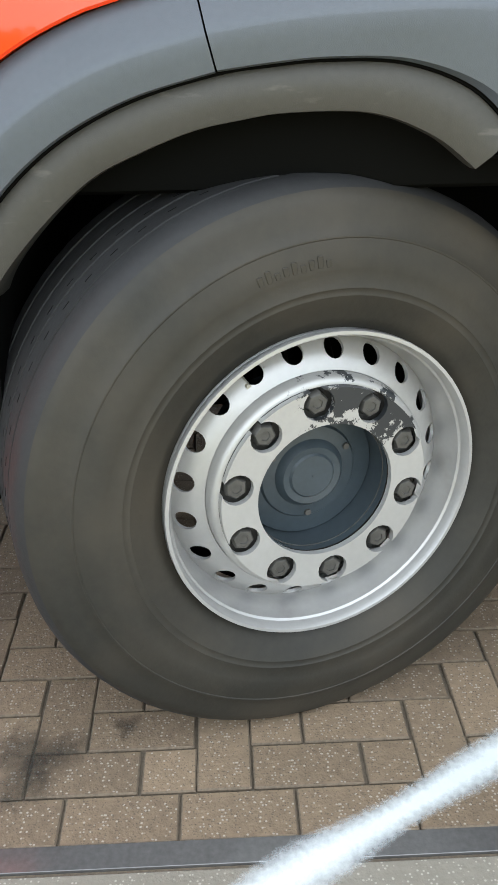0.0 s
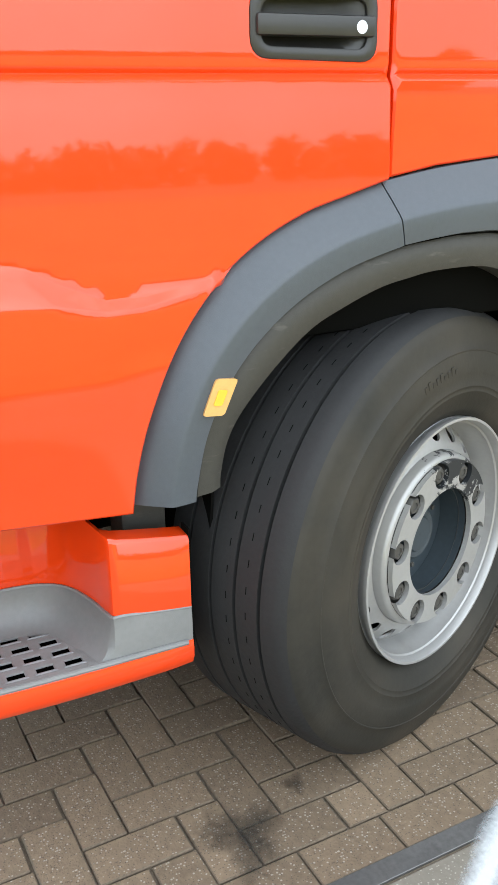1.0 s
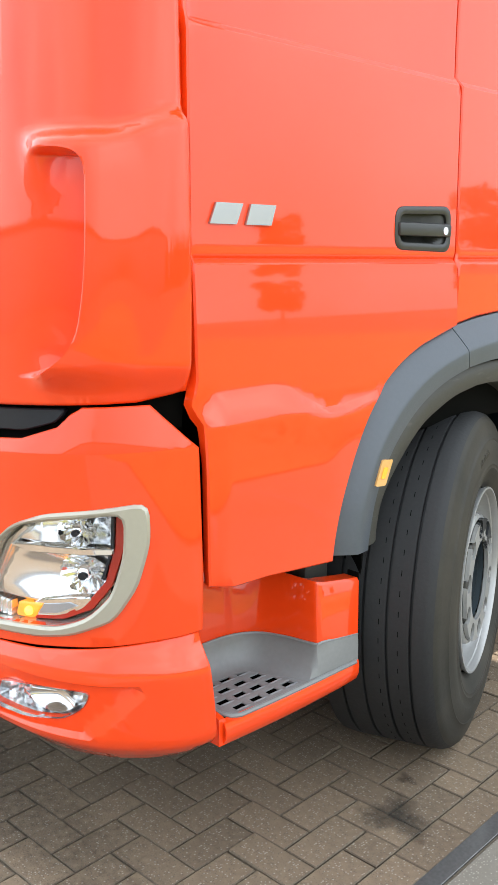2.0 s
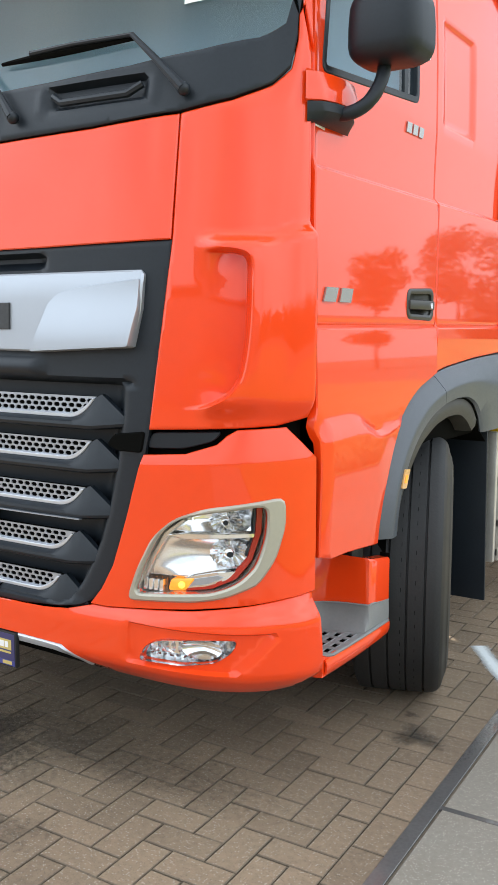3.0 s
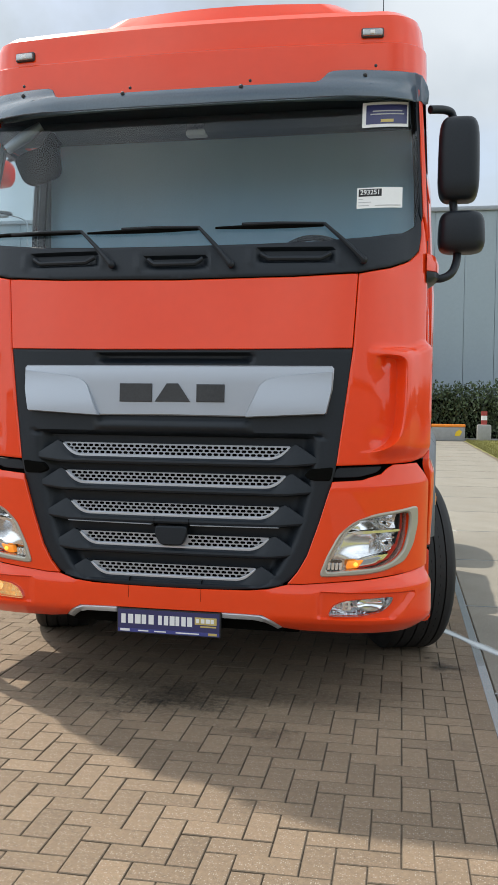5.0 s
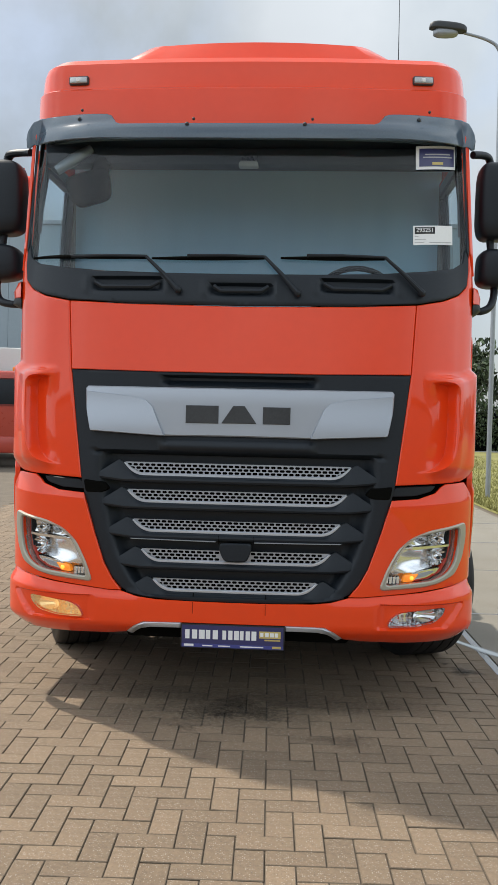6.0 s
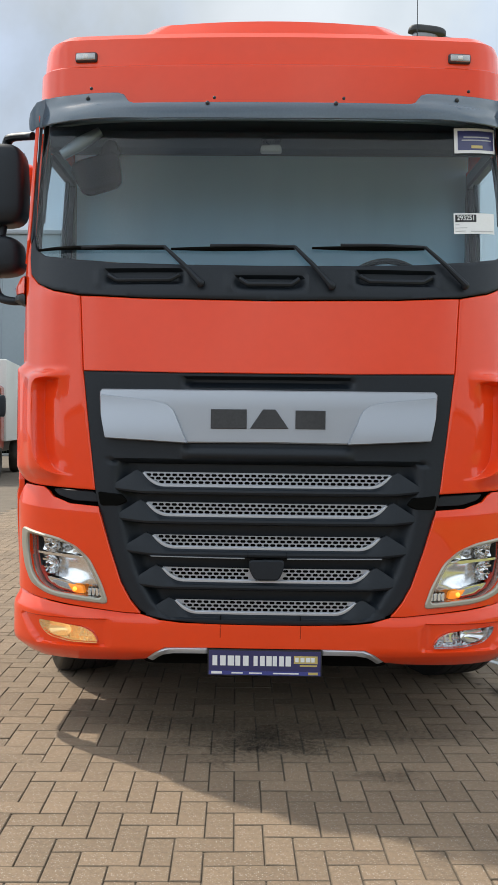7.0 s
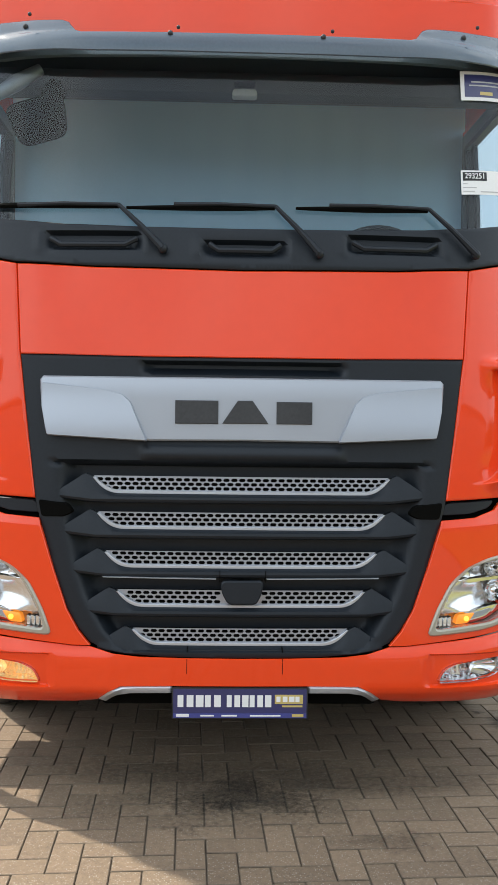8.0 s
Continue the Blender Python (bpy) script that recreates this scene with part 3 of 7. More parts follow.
def oil_and_shade(x, y, rx, ry, strength, seed):
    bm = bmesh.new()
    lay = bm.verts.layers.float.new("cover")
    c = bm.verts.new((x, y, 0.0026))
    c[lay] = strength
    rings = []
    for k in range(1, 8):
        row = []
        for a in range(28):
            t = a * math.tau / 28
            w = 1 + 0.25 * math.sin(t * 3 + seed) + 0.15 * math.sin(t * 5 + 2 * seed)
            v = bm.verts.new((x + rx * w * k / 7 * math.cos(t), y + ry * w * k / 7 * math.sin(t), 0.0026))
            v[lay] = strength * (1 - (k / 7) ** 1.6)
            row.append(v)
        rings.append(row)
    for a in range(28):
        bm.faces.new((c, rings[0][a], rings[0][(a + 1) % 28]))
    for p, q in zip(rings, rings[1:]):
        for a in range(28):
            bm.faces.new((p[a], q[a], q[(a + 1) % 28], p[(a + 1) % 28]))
    tagged(part("oil_stain", bm, OIL_AND_SHADE), "dark patch on the bricks: dried oil, and painted shade under the bumper", "stain", kind="structure")


build_ground()
build_spray()
# small spots are oil; the widest one paints the shade under the bumper
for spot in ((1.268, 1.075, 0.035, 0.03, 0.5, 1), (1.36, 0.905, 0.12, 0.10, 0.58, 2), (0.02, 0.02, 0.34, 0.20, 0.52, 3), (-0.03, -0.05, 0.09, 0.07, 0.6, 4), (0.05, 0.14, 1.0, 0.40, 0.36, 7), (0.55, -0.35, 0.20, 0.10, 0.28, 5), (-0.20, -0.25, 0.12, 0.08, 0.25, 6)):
    oil_and_shade(*spot)

# ---- the truck: surfaces of the cab ----
def base_y(z):
    return float(np.interp(z, (0.3, 0.66, 1.19, 1.76, 2.13, 2.98, 3.10, 3.5), (0.0, -0.01, -0.01, 0.01, 0.025, 0.195, 0.215, 0.26)))


SIDE = 1.237
P0 = Vector((1.12, 0.05 * 1.12 ** 2 + 0.16 * (1.12 / 1.2) ** 8))
P3 = Vector((SIDE, 0.345))
P1 = P0 + Vector((0.055, 0.055 * 0.97))
P2 = P3 - Vector((0, 0.09))
S1 = 1.34


def lean(z):
    """How far the cab has drawn in at height z, from 0 to 1."""
    return min(1.0, max(0.0, (z - 2.25) / 0.8))


def front(s, z, d=0.0):
    """The cab's skin: s metres from the middle round the corner to the side, at height z, d metres proud."""
    a = abs(s)
    if a <= 1.12:
        x, y = a, 0.05 * a * a + 0.16 * (a / 1.2) ** 8
        nx, ny = 0.1 * a + 8 * 0.16 / 1.2 * (a / 1.2) ** 7, -1.0
    elif a < S1:
        t = (a - 1.12) / (S1 - 1.12)
        p = P0 * (1 - t) ** 3 + P1 * 3 * t * (1 - t) ** 2 + P2 * 3 * t * t * (1 - t) + P3 * t ** 3
        q = (P1 - P0) * (1 - t) ** 2 + (P2 - P1) * 2 * t * (1 - t) + (P3 - P2) * t * t
        x, y, nx, ny = p.x, p.y, q.y, -q.x
    else:
        x, y, nx, ny = SIDE, P3.y + a - S1, 1.0, 0.0
    y += base_y(z) * (1 - smooth(1.10, 1.34, a))
    x -= 0.052 * lean(z) * smooth(1.08, 1.25, a)
    k = d / math.hypot(nx, ny)
    return Vector((math.copysign(x + nx * k, s), y + ny * k, z))


def proud(f):
    """A surface raised from the cab's skin by f(s, z)."""
    return lambda s, z: front(s, z, f(s, z) if callable(f) else f)


def both(name, outer, f, material, parent, holes=(), label="", angle=38, **k):
    """The panel on both sides of the cab."""
    made = []
    for mirror in (False, True):
        made.append(part(name, patch(bmesh.new(), outer, proud(f), holes, mirror=mirror, **k), material, parent, label, angle))
    return made


def sym(half):
    """A polygon from its right half, given from the lowest to the highest point."""
    return half + [(-x, z) for x, z in half[::-1] if x > 1e-6]


truck = thing("tractor_truck", "orange-red tractor truck with space cab, parked on brick paving", "truck")

# hood panel
part("hood_panel", patch(bmesh.new(), sym([(0.0, 1.755), (0.40, 1.756), (0.884, 1.764), (0.904, 2.123), (0.60, 2.106), (0.0, 2.096)]),
     proud(lambda s, z: 0.004 * smooth(0, 0.06, 0.91 - abs(s))), step=0.045, lip=0.0035, drop=0.0035), RED, truck)


# upper corner panels with the air guide
FIN = [(v.x, v.y) for v in curve_pts([(0.915, 1.262, 0), (0.99, 1.270, 0), (1.050, 1.300, 0), (1.086, 1.350, 0), (1.100, 1.43, 0), (1.106, 1.53, 0), (1.107, 1.63, 0), (1.106, 1.688, 0), (1.096, 1.715, 0), (1.07, 1.726, 0), (1.03, 1.728, 0), (0.985, 1.724, 0)], 4)]
FIN_LONG = sum(math.hypot(b[0] - a[0], b[1] - a[1]) for a, b in zip(FIN, FIN[1:]))


def from_fin(s, z):
    """Distance from the fin's edge, positive on its outer side, and the way along it."""
    best, along, way = 9.0, 0.0, 0.0
    for (x0, z0), (x1, z1) in zip(FIN, FIN[1:]):
        dx, dz = x1 - x0, z1 - z0
        n = math.hypot(dx, dz)
        t = min(1.0, max(0.0, ((s - x0) * dx + (z - z0) * dz) / (n * n)))
        px, pz = s - x0 - t * dx, z - z0 - t * dz
        d = math.hypot(px, pz)
        if d < abs(best):
            best, along = math.copysign(d, dz * (s - x0) - dx * (z - z0)), way + t * n
        way += n
    return best, along


def guide(s, z):
    """Upright fin with a hollow on its inner side, closed above by a small hood."""
    a = abs(s)
    zt = 1.742 + 0.035 * smooth(1.14, 1.29, a)
    up = smooth(1.215, 1.30, z) * (1 - smooth(zt, zt + 0.040, z)) * smooth(0.95, 1.03, a)
    d, way = from_fin(a, z)
    fade = smooth(0.0, 0.16, way) * smooth(FIN_LONG, FIN_LONG - 0.07, way)
    out = smooth(-0.006, 0.005, d)
    lift = (0.034 + 0.024 * (1 - smooth(0.0, 0.12, d))) * up * (fade * out + (1 - fade) * smooth(-0.09, 0.09, d))
    return lift - 0.016 * smooth(-0.13, -0.006, d) * (1 - out) * fade


def beside(line, o):
    """The line moved sideways by o."""
    out = []
    for a, b in zip(line, line[1:]):
        n = math.hypot(b[0] - a[0], b[1] - a[1])
        out.append((b[0] + o * (b[1] - a[1]) / n, b[1] - o * (b[0] - a[0]) / n))
    return out


GUIDE_LINES = [beside(FIN, o) for o in (-0.009, -0.006, -0.003, -0.0005, 0.0025, 0.005, 0.009)]


both("corner_panel", [(0.818, 1.195), (1.05, 1.206), (1.19, 1.214), (1.292, 1.235), (1.296, 1.5), (1.294, 1.78), (1.290, 2.30), (1.255, 2.42), (1.237, 2.40),
     (1.232, 2.33), (1.208, 2.245), (1.15, 2.198), (1.05, 2.155), (0.908, 2.124), (0.888, 1.764)], guide, RED, truck, angle=75, step=0.013, lip=0.005, drop=0.004, lines=GUIDE_LINES)
# windscreen pillars
both("windscreen_pillar", [(1.252, 2.425), (1.262, 2.425), (1.292, 2.31), (1.300, 3.06), (1.252, 3.06)], 0.006, RED, truck, step=0.03)
both("pillar_inner", [(1.236, 2.42), (1.24, 2.30), (1.30, 2.20), (1.36, 2.24), (1.33, 2.6), (1.34, 3.05), (1.236, 3.05)], -0.035, DEEP_BLACK, truck, step=0.08, lip=0)
both("pillar_seal", [(1.226, 2.44), (1.236, 2.40), (1.250, 2.44), (1.250, 3.03), (1.226, 3.03)], 0.002, BLACK, truck, step=0.04, lip=0.003)


# lower corner panels round the headlamps
def lamp_panel(s, z):
    a = abs(s)
    fold = 1.088 + 0.058 * (a - 0.80)
    return 0.012 + 0.010 * smooth(0.95, 1.2, a) - 0.34 * max(0.0, z - fold) * (1 - 0.55 * smooth(0.98, 1.12, a)) - 0.004 * smooth(fold, fold - 0.30, z)


HL = rounded([(0.741, 0.654), (0.778, 0.757), (0.835, 0.866), (0.905, 0.928), (0.999, 0.965), (1.212, 1.003), (1.214, 0.915), (1.187, 0.812), (1.138, 0.735), (1.054, 0.690), (0.97, 0.672)], 0.03, 3)
HL_IN = rounded([(0.770, 0.678), (0.811, 0.790), (0.862, 0.882), (0.925, 0.930), (1.01, 0.950), (1.163, 0.978), (1.160, 0.885), (1.133, 0.795), (1.088, 0.735), (1.018, 0.703)], 0.03, 3)
FOG = rounded([(0.785, 0.468), (0.812, 0.520), (0.862, 0.544), (1.088, 0.563), (1.070, 0.520), (1.027, 0.488), (0.93, 0.470)], 0.02, 3)
both("headlamp_panel", [(0.592, 0.617), (0.66, 0.617), (0.962, 0.647), (1.214, 0.683), (1.312, 0.695), (1.314, 0.85), (1.308, 1.114), (1.262, 1.165), (1.218, 1.2105), (1.085, 1.2035), (1.058, 1.186), (1.03, 1.158), (0.94, 1.128), (0.800, 1.118), (0.739, 0.914),
     (0.686, 0.758), (0.640, 0.675)], lamp_panel, RED, truck, holes=[HL_IN], lines=[[(0.76, 1.0857 + o), (1.31, 1.1176 + o)] for o in (-0.0015, 0.0015)], step=0.022, lip=0.0025, drop=0.0025)


# bumper
def bumper_form(s, z):
    a = abs(s)
    d = 0.020 + 0.022 * smooth(0.60, 1.15, a)
    d -= 0.030 * smooth(0.565, 0.64, z - 0.04 * smooth(0.6, 1.2, a))
    d -= 0.075 * smooth(0.45, 0.36, z)
    # shallow frame round the fog lamp
    q = max((a - 0.95 - 0.9 * (z - 0.519)) / 0.195, (0.94 - a) / 0.21, abs(z - 0.519) / 0.068)
    d -= 0.015 * min(1.0, max(0.0, (1.0 - q) / 0.14))
    return d


FOG_LINES = [[(f * (0.945 + k * (a - 0.945)), 0.519 + k * b) for a, b in ((0.73, -0.068), (1.084, -0.068), (1.206, 0.068), (0.73, 0.068), (0.73, -0.068))] for k in (0.86, 1.0) for f in (1, -1)]
part("bumper", patch(bmesh.new(), sym([(0.0, 0.462), (0.262, 0.462), (0.470, 0.458), (0.520, 0.430), (0.572, 0.385), (0.66, 0.374), (0.90, 0.370), (1.18, 0.372), (1.28, 0.386), (1.326, 0.42), (1.322, 0.52), (1.314, 0.62),
     (1.306, 0.6925), (1.214, 0.6805), (0.962, 0.6445), (0.66, 0.6145), (0.596, 0.6135), (0.50, 0.588), (0.40, 0.578), (0.20, 0.574), (0.0, 0.573)]), proud(bumper_form),
     holes=[FOG, [(-x, z) for x, z in FOG]], lines=FOG_LINES, step=0.02, lip=0.0025, drop=0.0025), RED, truck)


# seams of the cover over the towing eye
for x in (-0.21, 0.165):
    part("cover_seam", patch(bmesh.new(), [(x - 0.0012, 0.512), (x + 0.0012, 0.512), (x + 0.0012, 0.572), (x - 0.0012, 0.572)], proud(lambda s, z: bumper_form(s, z) + 0.0004), thick=0.01, step=0.02, lip=0), DEEP_BLACK, truck)

# headlamps
def lamp_place(mirror):
    f = -1 if mirror else 1
    return lambda u, v, d: Vector((f, 1, 1)) * front(u, v, 0.004 - d)


def disc(bm, c, r, place, depth, n=20, dome=0.0):
    prism(bm, [(c[0] + r * math.cos(k * math.tau / n), c[1] + r * math.sin(k * math.tau / n)) for k in range(n)], place, depth)
    return bm


def bowl(bm, u, v, r, depth, place, n=20, squeeze=1.0):
    """A reflector: a hollow bowl that opens forwards."""
    rings = []
    for k in range(6):
        t = k / 5
        rr = r * (1 - t) ** 0.55 if k < 5 else r * 0.12
        rings.append([bm.verts.new(place(u + rr * math.cos(a * math.tau / n), v + rr * squeeze * math.sin(a * math.tau / n), depth * t)) for a in range(n)])
    for p, q in zip(rings, rings[1:]):
        for k in range(n):
            bm.faces.new((p[k], p[(k + 1) % n], q[(k + 1) % n], q[k]))
    bm.faces.new(rings[-1])
    return bm


for mirror in (False, True):
    pl = lamp_place(mirror)
    at = (lambda d: (lambda u, v, e: pl(u, v, d + e)))
    lamp = part("headlamp", patch(bmesh.new(), HL, proud(lambda s, z: 0.020 + 0.012 * smooth(0.95, 1.2, abs(s))), [HL_IN], thick=0.03, step=0.025, lip=0.006, drop=0.006, mirror=mirror), CHAMPAGNE, truck, "headlamp with champagne bezel and clear lens")
    # housing behind the lens
    part("housing", patch(bmesh.new(), grown(ccw(HL_IN), -0.004), proud(-0.074), thick=0.01, step=0.03, lip=0, mirror=mirror), LAMP_INNER, lamp)
    bm = bmesh.new()
    ring = ccw(HL_IN)
    loft(bm, [[pl(u, v, 0.0) for u, v in ring], [pl(u, v, 0.085) for u, v in ring]], close=True)
    part("side_wall", bm, LAMP_INNER, lamp)
    # upper and lower compartment, each a polished hollow, parted by a bright blade
    part("lower_trough", patch(bmesh.new(), rounded([(0.798, 0.738), (0.832, 0.806), (0.868, 0.862), (0.935, 0.868), (1.132, 0.872), (1.128, 0.805), (1.088, 0.762), (1.02, 0.748), (0.93, 0.742)], 0.012, 2),
         proud(lambda s, z: -0.020 - 0.046 * (1 - ((z - 0.812) / 0.075) ** 2) * smooth(0.80, 0.98, abs(s)) * (1 - 0.6 * smooth(1.08, 1.13, abs(s)))), thick=0.006, step=0.018, lip=0.003, drop=0.003, mirror=mirror), REFLECTOR, lamp, angle=60)
    part("upper_trough", patch(bmesh.new(), rounded([(0.882, 0.886), (0.930, 0.924), (1.012, 0.945), (1.150, 0.970), (1.136, 0.884), (1.00, 0.878)], 0.010, 2),
         proud(lambda s, z: -0.018 - 0.050 * (1 - ((z - 0.922) / 0.055) ** 2) * smooth(0.89, 1.00, abs(s)) * (1 - 0.6 * smooth(1.10, 1.14, abs(s)))), thick=0.006, step=0.018, lip=0.003, drop=0.003, mirror=mirror), REFLECTOR, lamp, angle=60)
    # ribbed bowls with their bulbs
    for (u, v, r, sq, d0) in ((1.062, 0.822, 0.056, 0.80, 0.028), (1.050, 0.921, 0.046, 0.80, 0.026)):
        bm = bowl(bmesh.new(), u, v, r, 0.040, at(d0), n=30, squeeze=sq)
        for k, vert in enumerate(bm.verts):
            vert.co.y += 0.004 if k % 2 else 0.0
        part("bowl_reflector", bm, CHROME, lamp, flat=True)
        bm = bmesh.new()
        bmesh.ops.create_uvsphere(bm, u_segments=14, v_segments=8, radius=r * 0.34, matrix=Matrix.Translation(pl(u, v, d0 + 0.012)))
        part("bulb", bm, REFLECTOR, lamp)
        part("bulb_shield", disc(bmesh.new(), (u + 0.004, v - 0.002), r * 0.16, at(d0 - 0.012), 0.012), BLACK, lamp)
    # bright blade between them, lower blade, and the red strip
    part("upper_blade", patch(bmesh.new(), rounded([(0.866, 0.872), (0.94, 0.882), (1.134, 0.889), (1.132, 0.872), (1.00, 0.866), (0.93, 0.860)], 0.005, 2), proud(-0.010), thick=0.05, step=0.03, lip=0.003, drop=0.004, mirror=mirror), CHROME, lamp)
    part("inner_fairing", patch(bmesh.new(), rounded([(0.778, 0.716), (0.812, 0.792), (0.862, 0.878), (0.926, 0.926), (0.936, 0.918), (0.880, 0.872), (0.836, 0.800), (0.800, 0.730)], 0.006, 2), proud(-0.010), thick=0.03, step=0.02, lip=0.003, drop=0.004, mirror=mirror), LAMP_INNER, lamp)
    part("lower_blade", patch(bmesh.new(), rounded([(0.90, 0.725), (0.95, 0.748), (1.02, 0.762), (1.09, 0.770), (1.06, 0.735), (1.0, 0.712), (0.91, 0.698)], 0.015), proud(-0.022), thick=0.04, step=0.03, lip=0.004, drop=0.006, mirror=mirror), CHROME, lamp)
    part("lower_insert", patch(bmesh.new(), [(0.93, 0.710), (1.0, 0.722), (1.05, 0.746), (1.03, 0.752), (0.96, 0.738)], proud(-0.019), thick=0.005, step=0.03, lip=0.001, mirror=mirror), SILVER, lamp)
    part("red_side", patch(bmesh.new(), [(1.158, 0.972), (1.154, 0.885), (1.127, 0.799), (1.082, 0.740), (1.014, 0.708), (0.930, 0.695), (0.930, 0.704), (1.008, 0.721), (1.070, 0.755), (1.110, 0.808), (1.134, 0.888), (1.139, 0.968)], proud(-0.022), thick=0.02, step=0.03, lip=0.002, mirror=mirror), RED_LENS, lamp)
    part("dark_edge", patch(bmesh.new(), [(1.110, 0.812), (1.134, 0.890), (1.138, 0.966), (1.130, 0.965), (1.126, 0.890), (1.104, 0.818)], proud(-0.016), thick=0.03, step=0.03, lip=0.001, mirror=mirror), BLACK, lamp)
    signal = part("turn_signal", patch(bmesh.new(), rounded([(0.872, 0.694), (0.930, 0.698), (0.962, 0.738), (0.884, 0.732)], 0.010), proud(-0.016), thick=0.03, step=0.03, lip=0.004, mirror=mirror), AMBER, lamp, "lit amber turn signal")
    bm = bmesh.new()
    bmesh.ops.create_uvsphere(bm, u_segments=12, v_segments=8, radius=0.011, matrix=Matrix.Translation(pl(0.920, 0.716, 0.018)))
    part("bulb", bm, AMBER_HOT, signal)
    for k in range(4):
        u = 0.782 + 0.019 * k
        part("position_light", patch(bmesh.new(), rounded([(u, 0.685), (u + 0.016, 0.687), (u + 0.018, 0.727), (u + 0.002, 0.722)], 0.003, 2), proud(-0.018), thick=0.03, step=0.03, lip=0.002, mirror=mirror), REFLECTOR, lamp)
    lens = part("lens", patch(bmesh.new(), HL_IN, proud(lambda s, z: 0.006 + 0.008 * smooth(0.95, 1.2, abs(s))), thick=0.003, step=0.03, lip=0.003, drop=0.004, back=False, mirror=mirror), LENS, lamp)
    lens.visible_shadow = False
    # fog lamp
    fog = part("fog_lamp", patch(bmesh.new(), grown(ccw(FOG), -0.004), proud(lambda s, z: -0.045 + 0.022 * abs(((s * 42) % 1) - 0.5) * 2 + 0.01 * math.sin(z * 90)), thick=0.01, step=0.0085, lip=0, mirror=mirror), FOG_LIT if mirror else REFLECTOR, truck, "fog lamp, lit warm" if mirror else "clear fog lamp with chrome reflector", flat=True)
    bm = bmesh.new()
    ring = ccw(FOG)
    loft(bm, [[Vector((-1 if mirror else 1, 1, 1)) * front(u, v, 0.028) for u, v in ring], [Vector((-1 if mirror else 1, 1, 1)) * front(u, v, -0.04) for u, v in ring]], close=True)
    part("side_wall", bm, REFLECTOR, fog)
    part("reflector", bowl(bmesh.new(), 0.985, 0.522, 0.060, 0.03, at(-0.004), squeeze=0.55), FOG_LIT if mirror else CHROME, fog)
    part("facet", patch(bmesh.new(), [(0.805, 0.482), (0.825, 0.515), (0.885, 0.535), (0.915, 0.53), (0.905, 0.485)], proud(lambda s, z: -0.03 + 0.4 * (s - 0.86) * (0.52 - z) * 8), thick=0.01, step=0.02, lip=0.002, mirror=mirror), FOG_LIT if mirror else CHROME, fog)
    fl = part("lens", patch(bmesh.new(), FOG, proud(0.010), thick=0.003, step=0.03, lip=0.003, back=False, mirror=mirror), LENS, fog)
    fl.visible_shadow = False

# black sheets for the shade in the slot between upper and lower corner panels
both("panel_gap", [(0.70, 1.10), (1.30, 1.15), (1.31, 1.26), (0.80, 1.22)], -0.045, DEEP_BLACK, truck, step=0.05, lip=0)
both("gap_filler", [(0.60, 0.58), (1.34, 0.64), (1.34, 1.25), (0.80, 1.22)], -0.09, DEEP_BLACK, truck, step=0.08, lip=0)
both("air_slot", rounded([(0.800, 1.135), (0.93, 1.140), (1.02, 1.165), (1.045, 1.196), (0.82, 1.186)], 0.02), -0.018, BLACK, truck, step=0.03, lip=0.003)

# ---- grille ----
STRIPS = [(1.279, 1.214, 0.595), (1.136, 1.073, 0.576), (0.981, 0.920, 0.545), (0.827, 0.764, 0.497), (0.674, 0.612, 0.433)]
GRILLE = sym([(0.0, 0.577), (0.30, 0.580), (0.454, 0.592), (0.54, 0.609), (0.592, 0.632), (0.636, 0.684), (0.682, 0.762), (0.736, 0.914), (0.788, 1.095), (0.797, 1.125), (0.813, 1.195), (0.846, 1.45), (0.880, 1.757), (0.40, 1.751), (0.0, 1.750)])


def half_width(z):
    return float(np.interp(z, (0.58, 0.67, 0.83, 0.98, 1.136, 1.28, 1.45, 1.75), (0.46, 0.56, 0.66, 0.71, 0.75, 0.77, 0.80, 0.86)))


def grille_form(s, z):
    a = abs(s)
    side = smooth(0, 0.06, half_width(z) - a)
    d = -0.006 + 0.014 * smooth(0.625, 0.585, z)
    if z > 1.325:
        # shelf below the bar and the slot above it
        d += -0.040 * smooth(1.345, 1.325, z) * side + 0.026 * smooth(1.335, 1.365, z) * smooth(1.415, 1.385, z) * smooth(0.42, 0.36, a)
        d += -0.05 * smooth(1.690, 1.705, z) * smooth(1.742, 1.728, z) * smooth(0.42, 0.36, a)
        return d
    # one long recess behind the slats, running out to the frame at both ends
    w = float(np.interp(z, (0.64, 0.795, 0.95, 1.105, 1.247), (0.433, 0.497, 0.545, 0.576, 0.595)))
    return d - 0.085 * side * smooth(w + 0.150, w + 0.045, a) * smooth(0.600, 0.622, z)


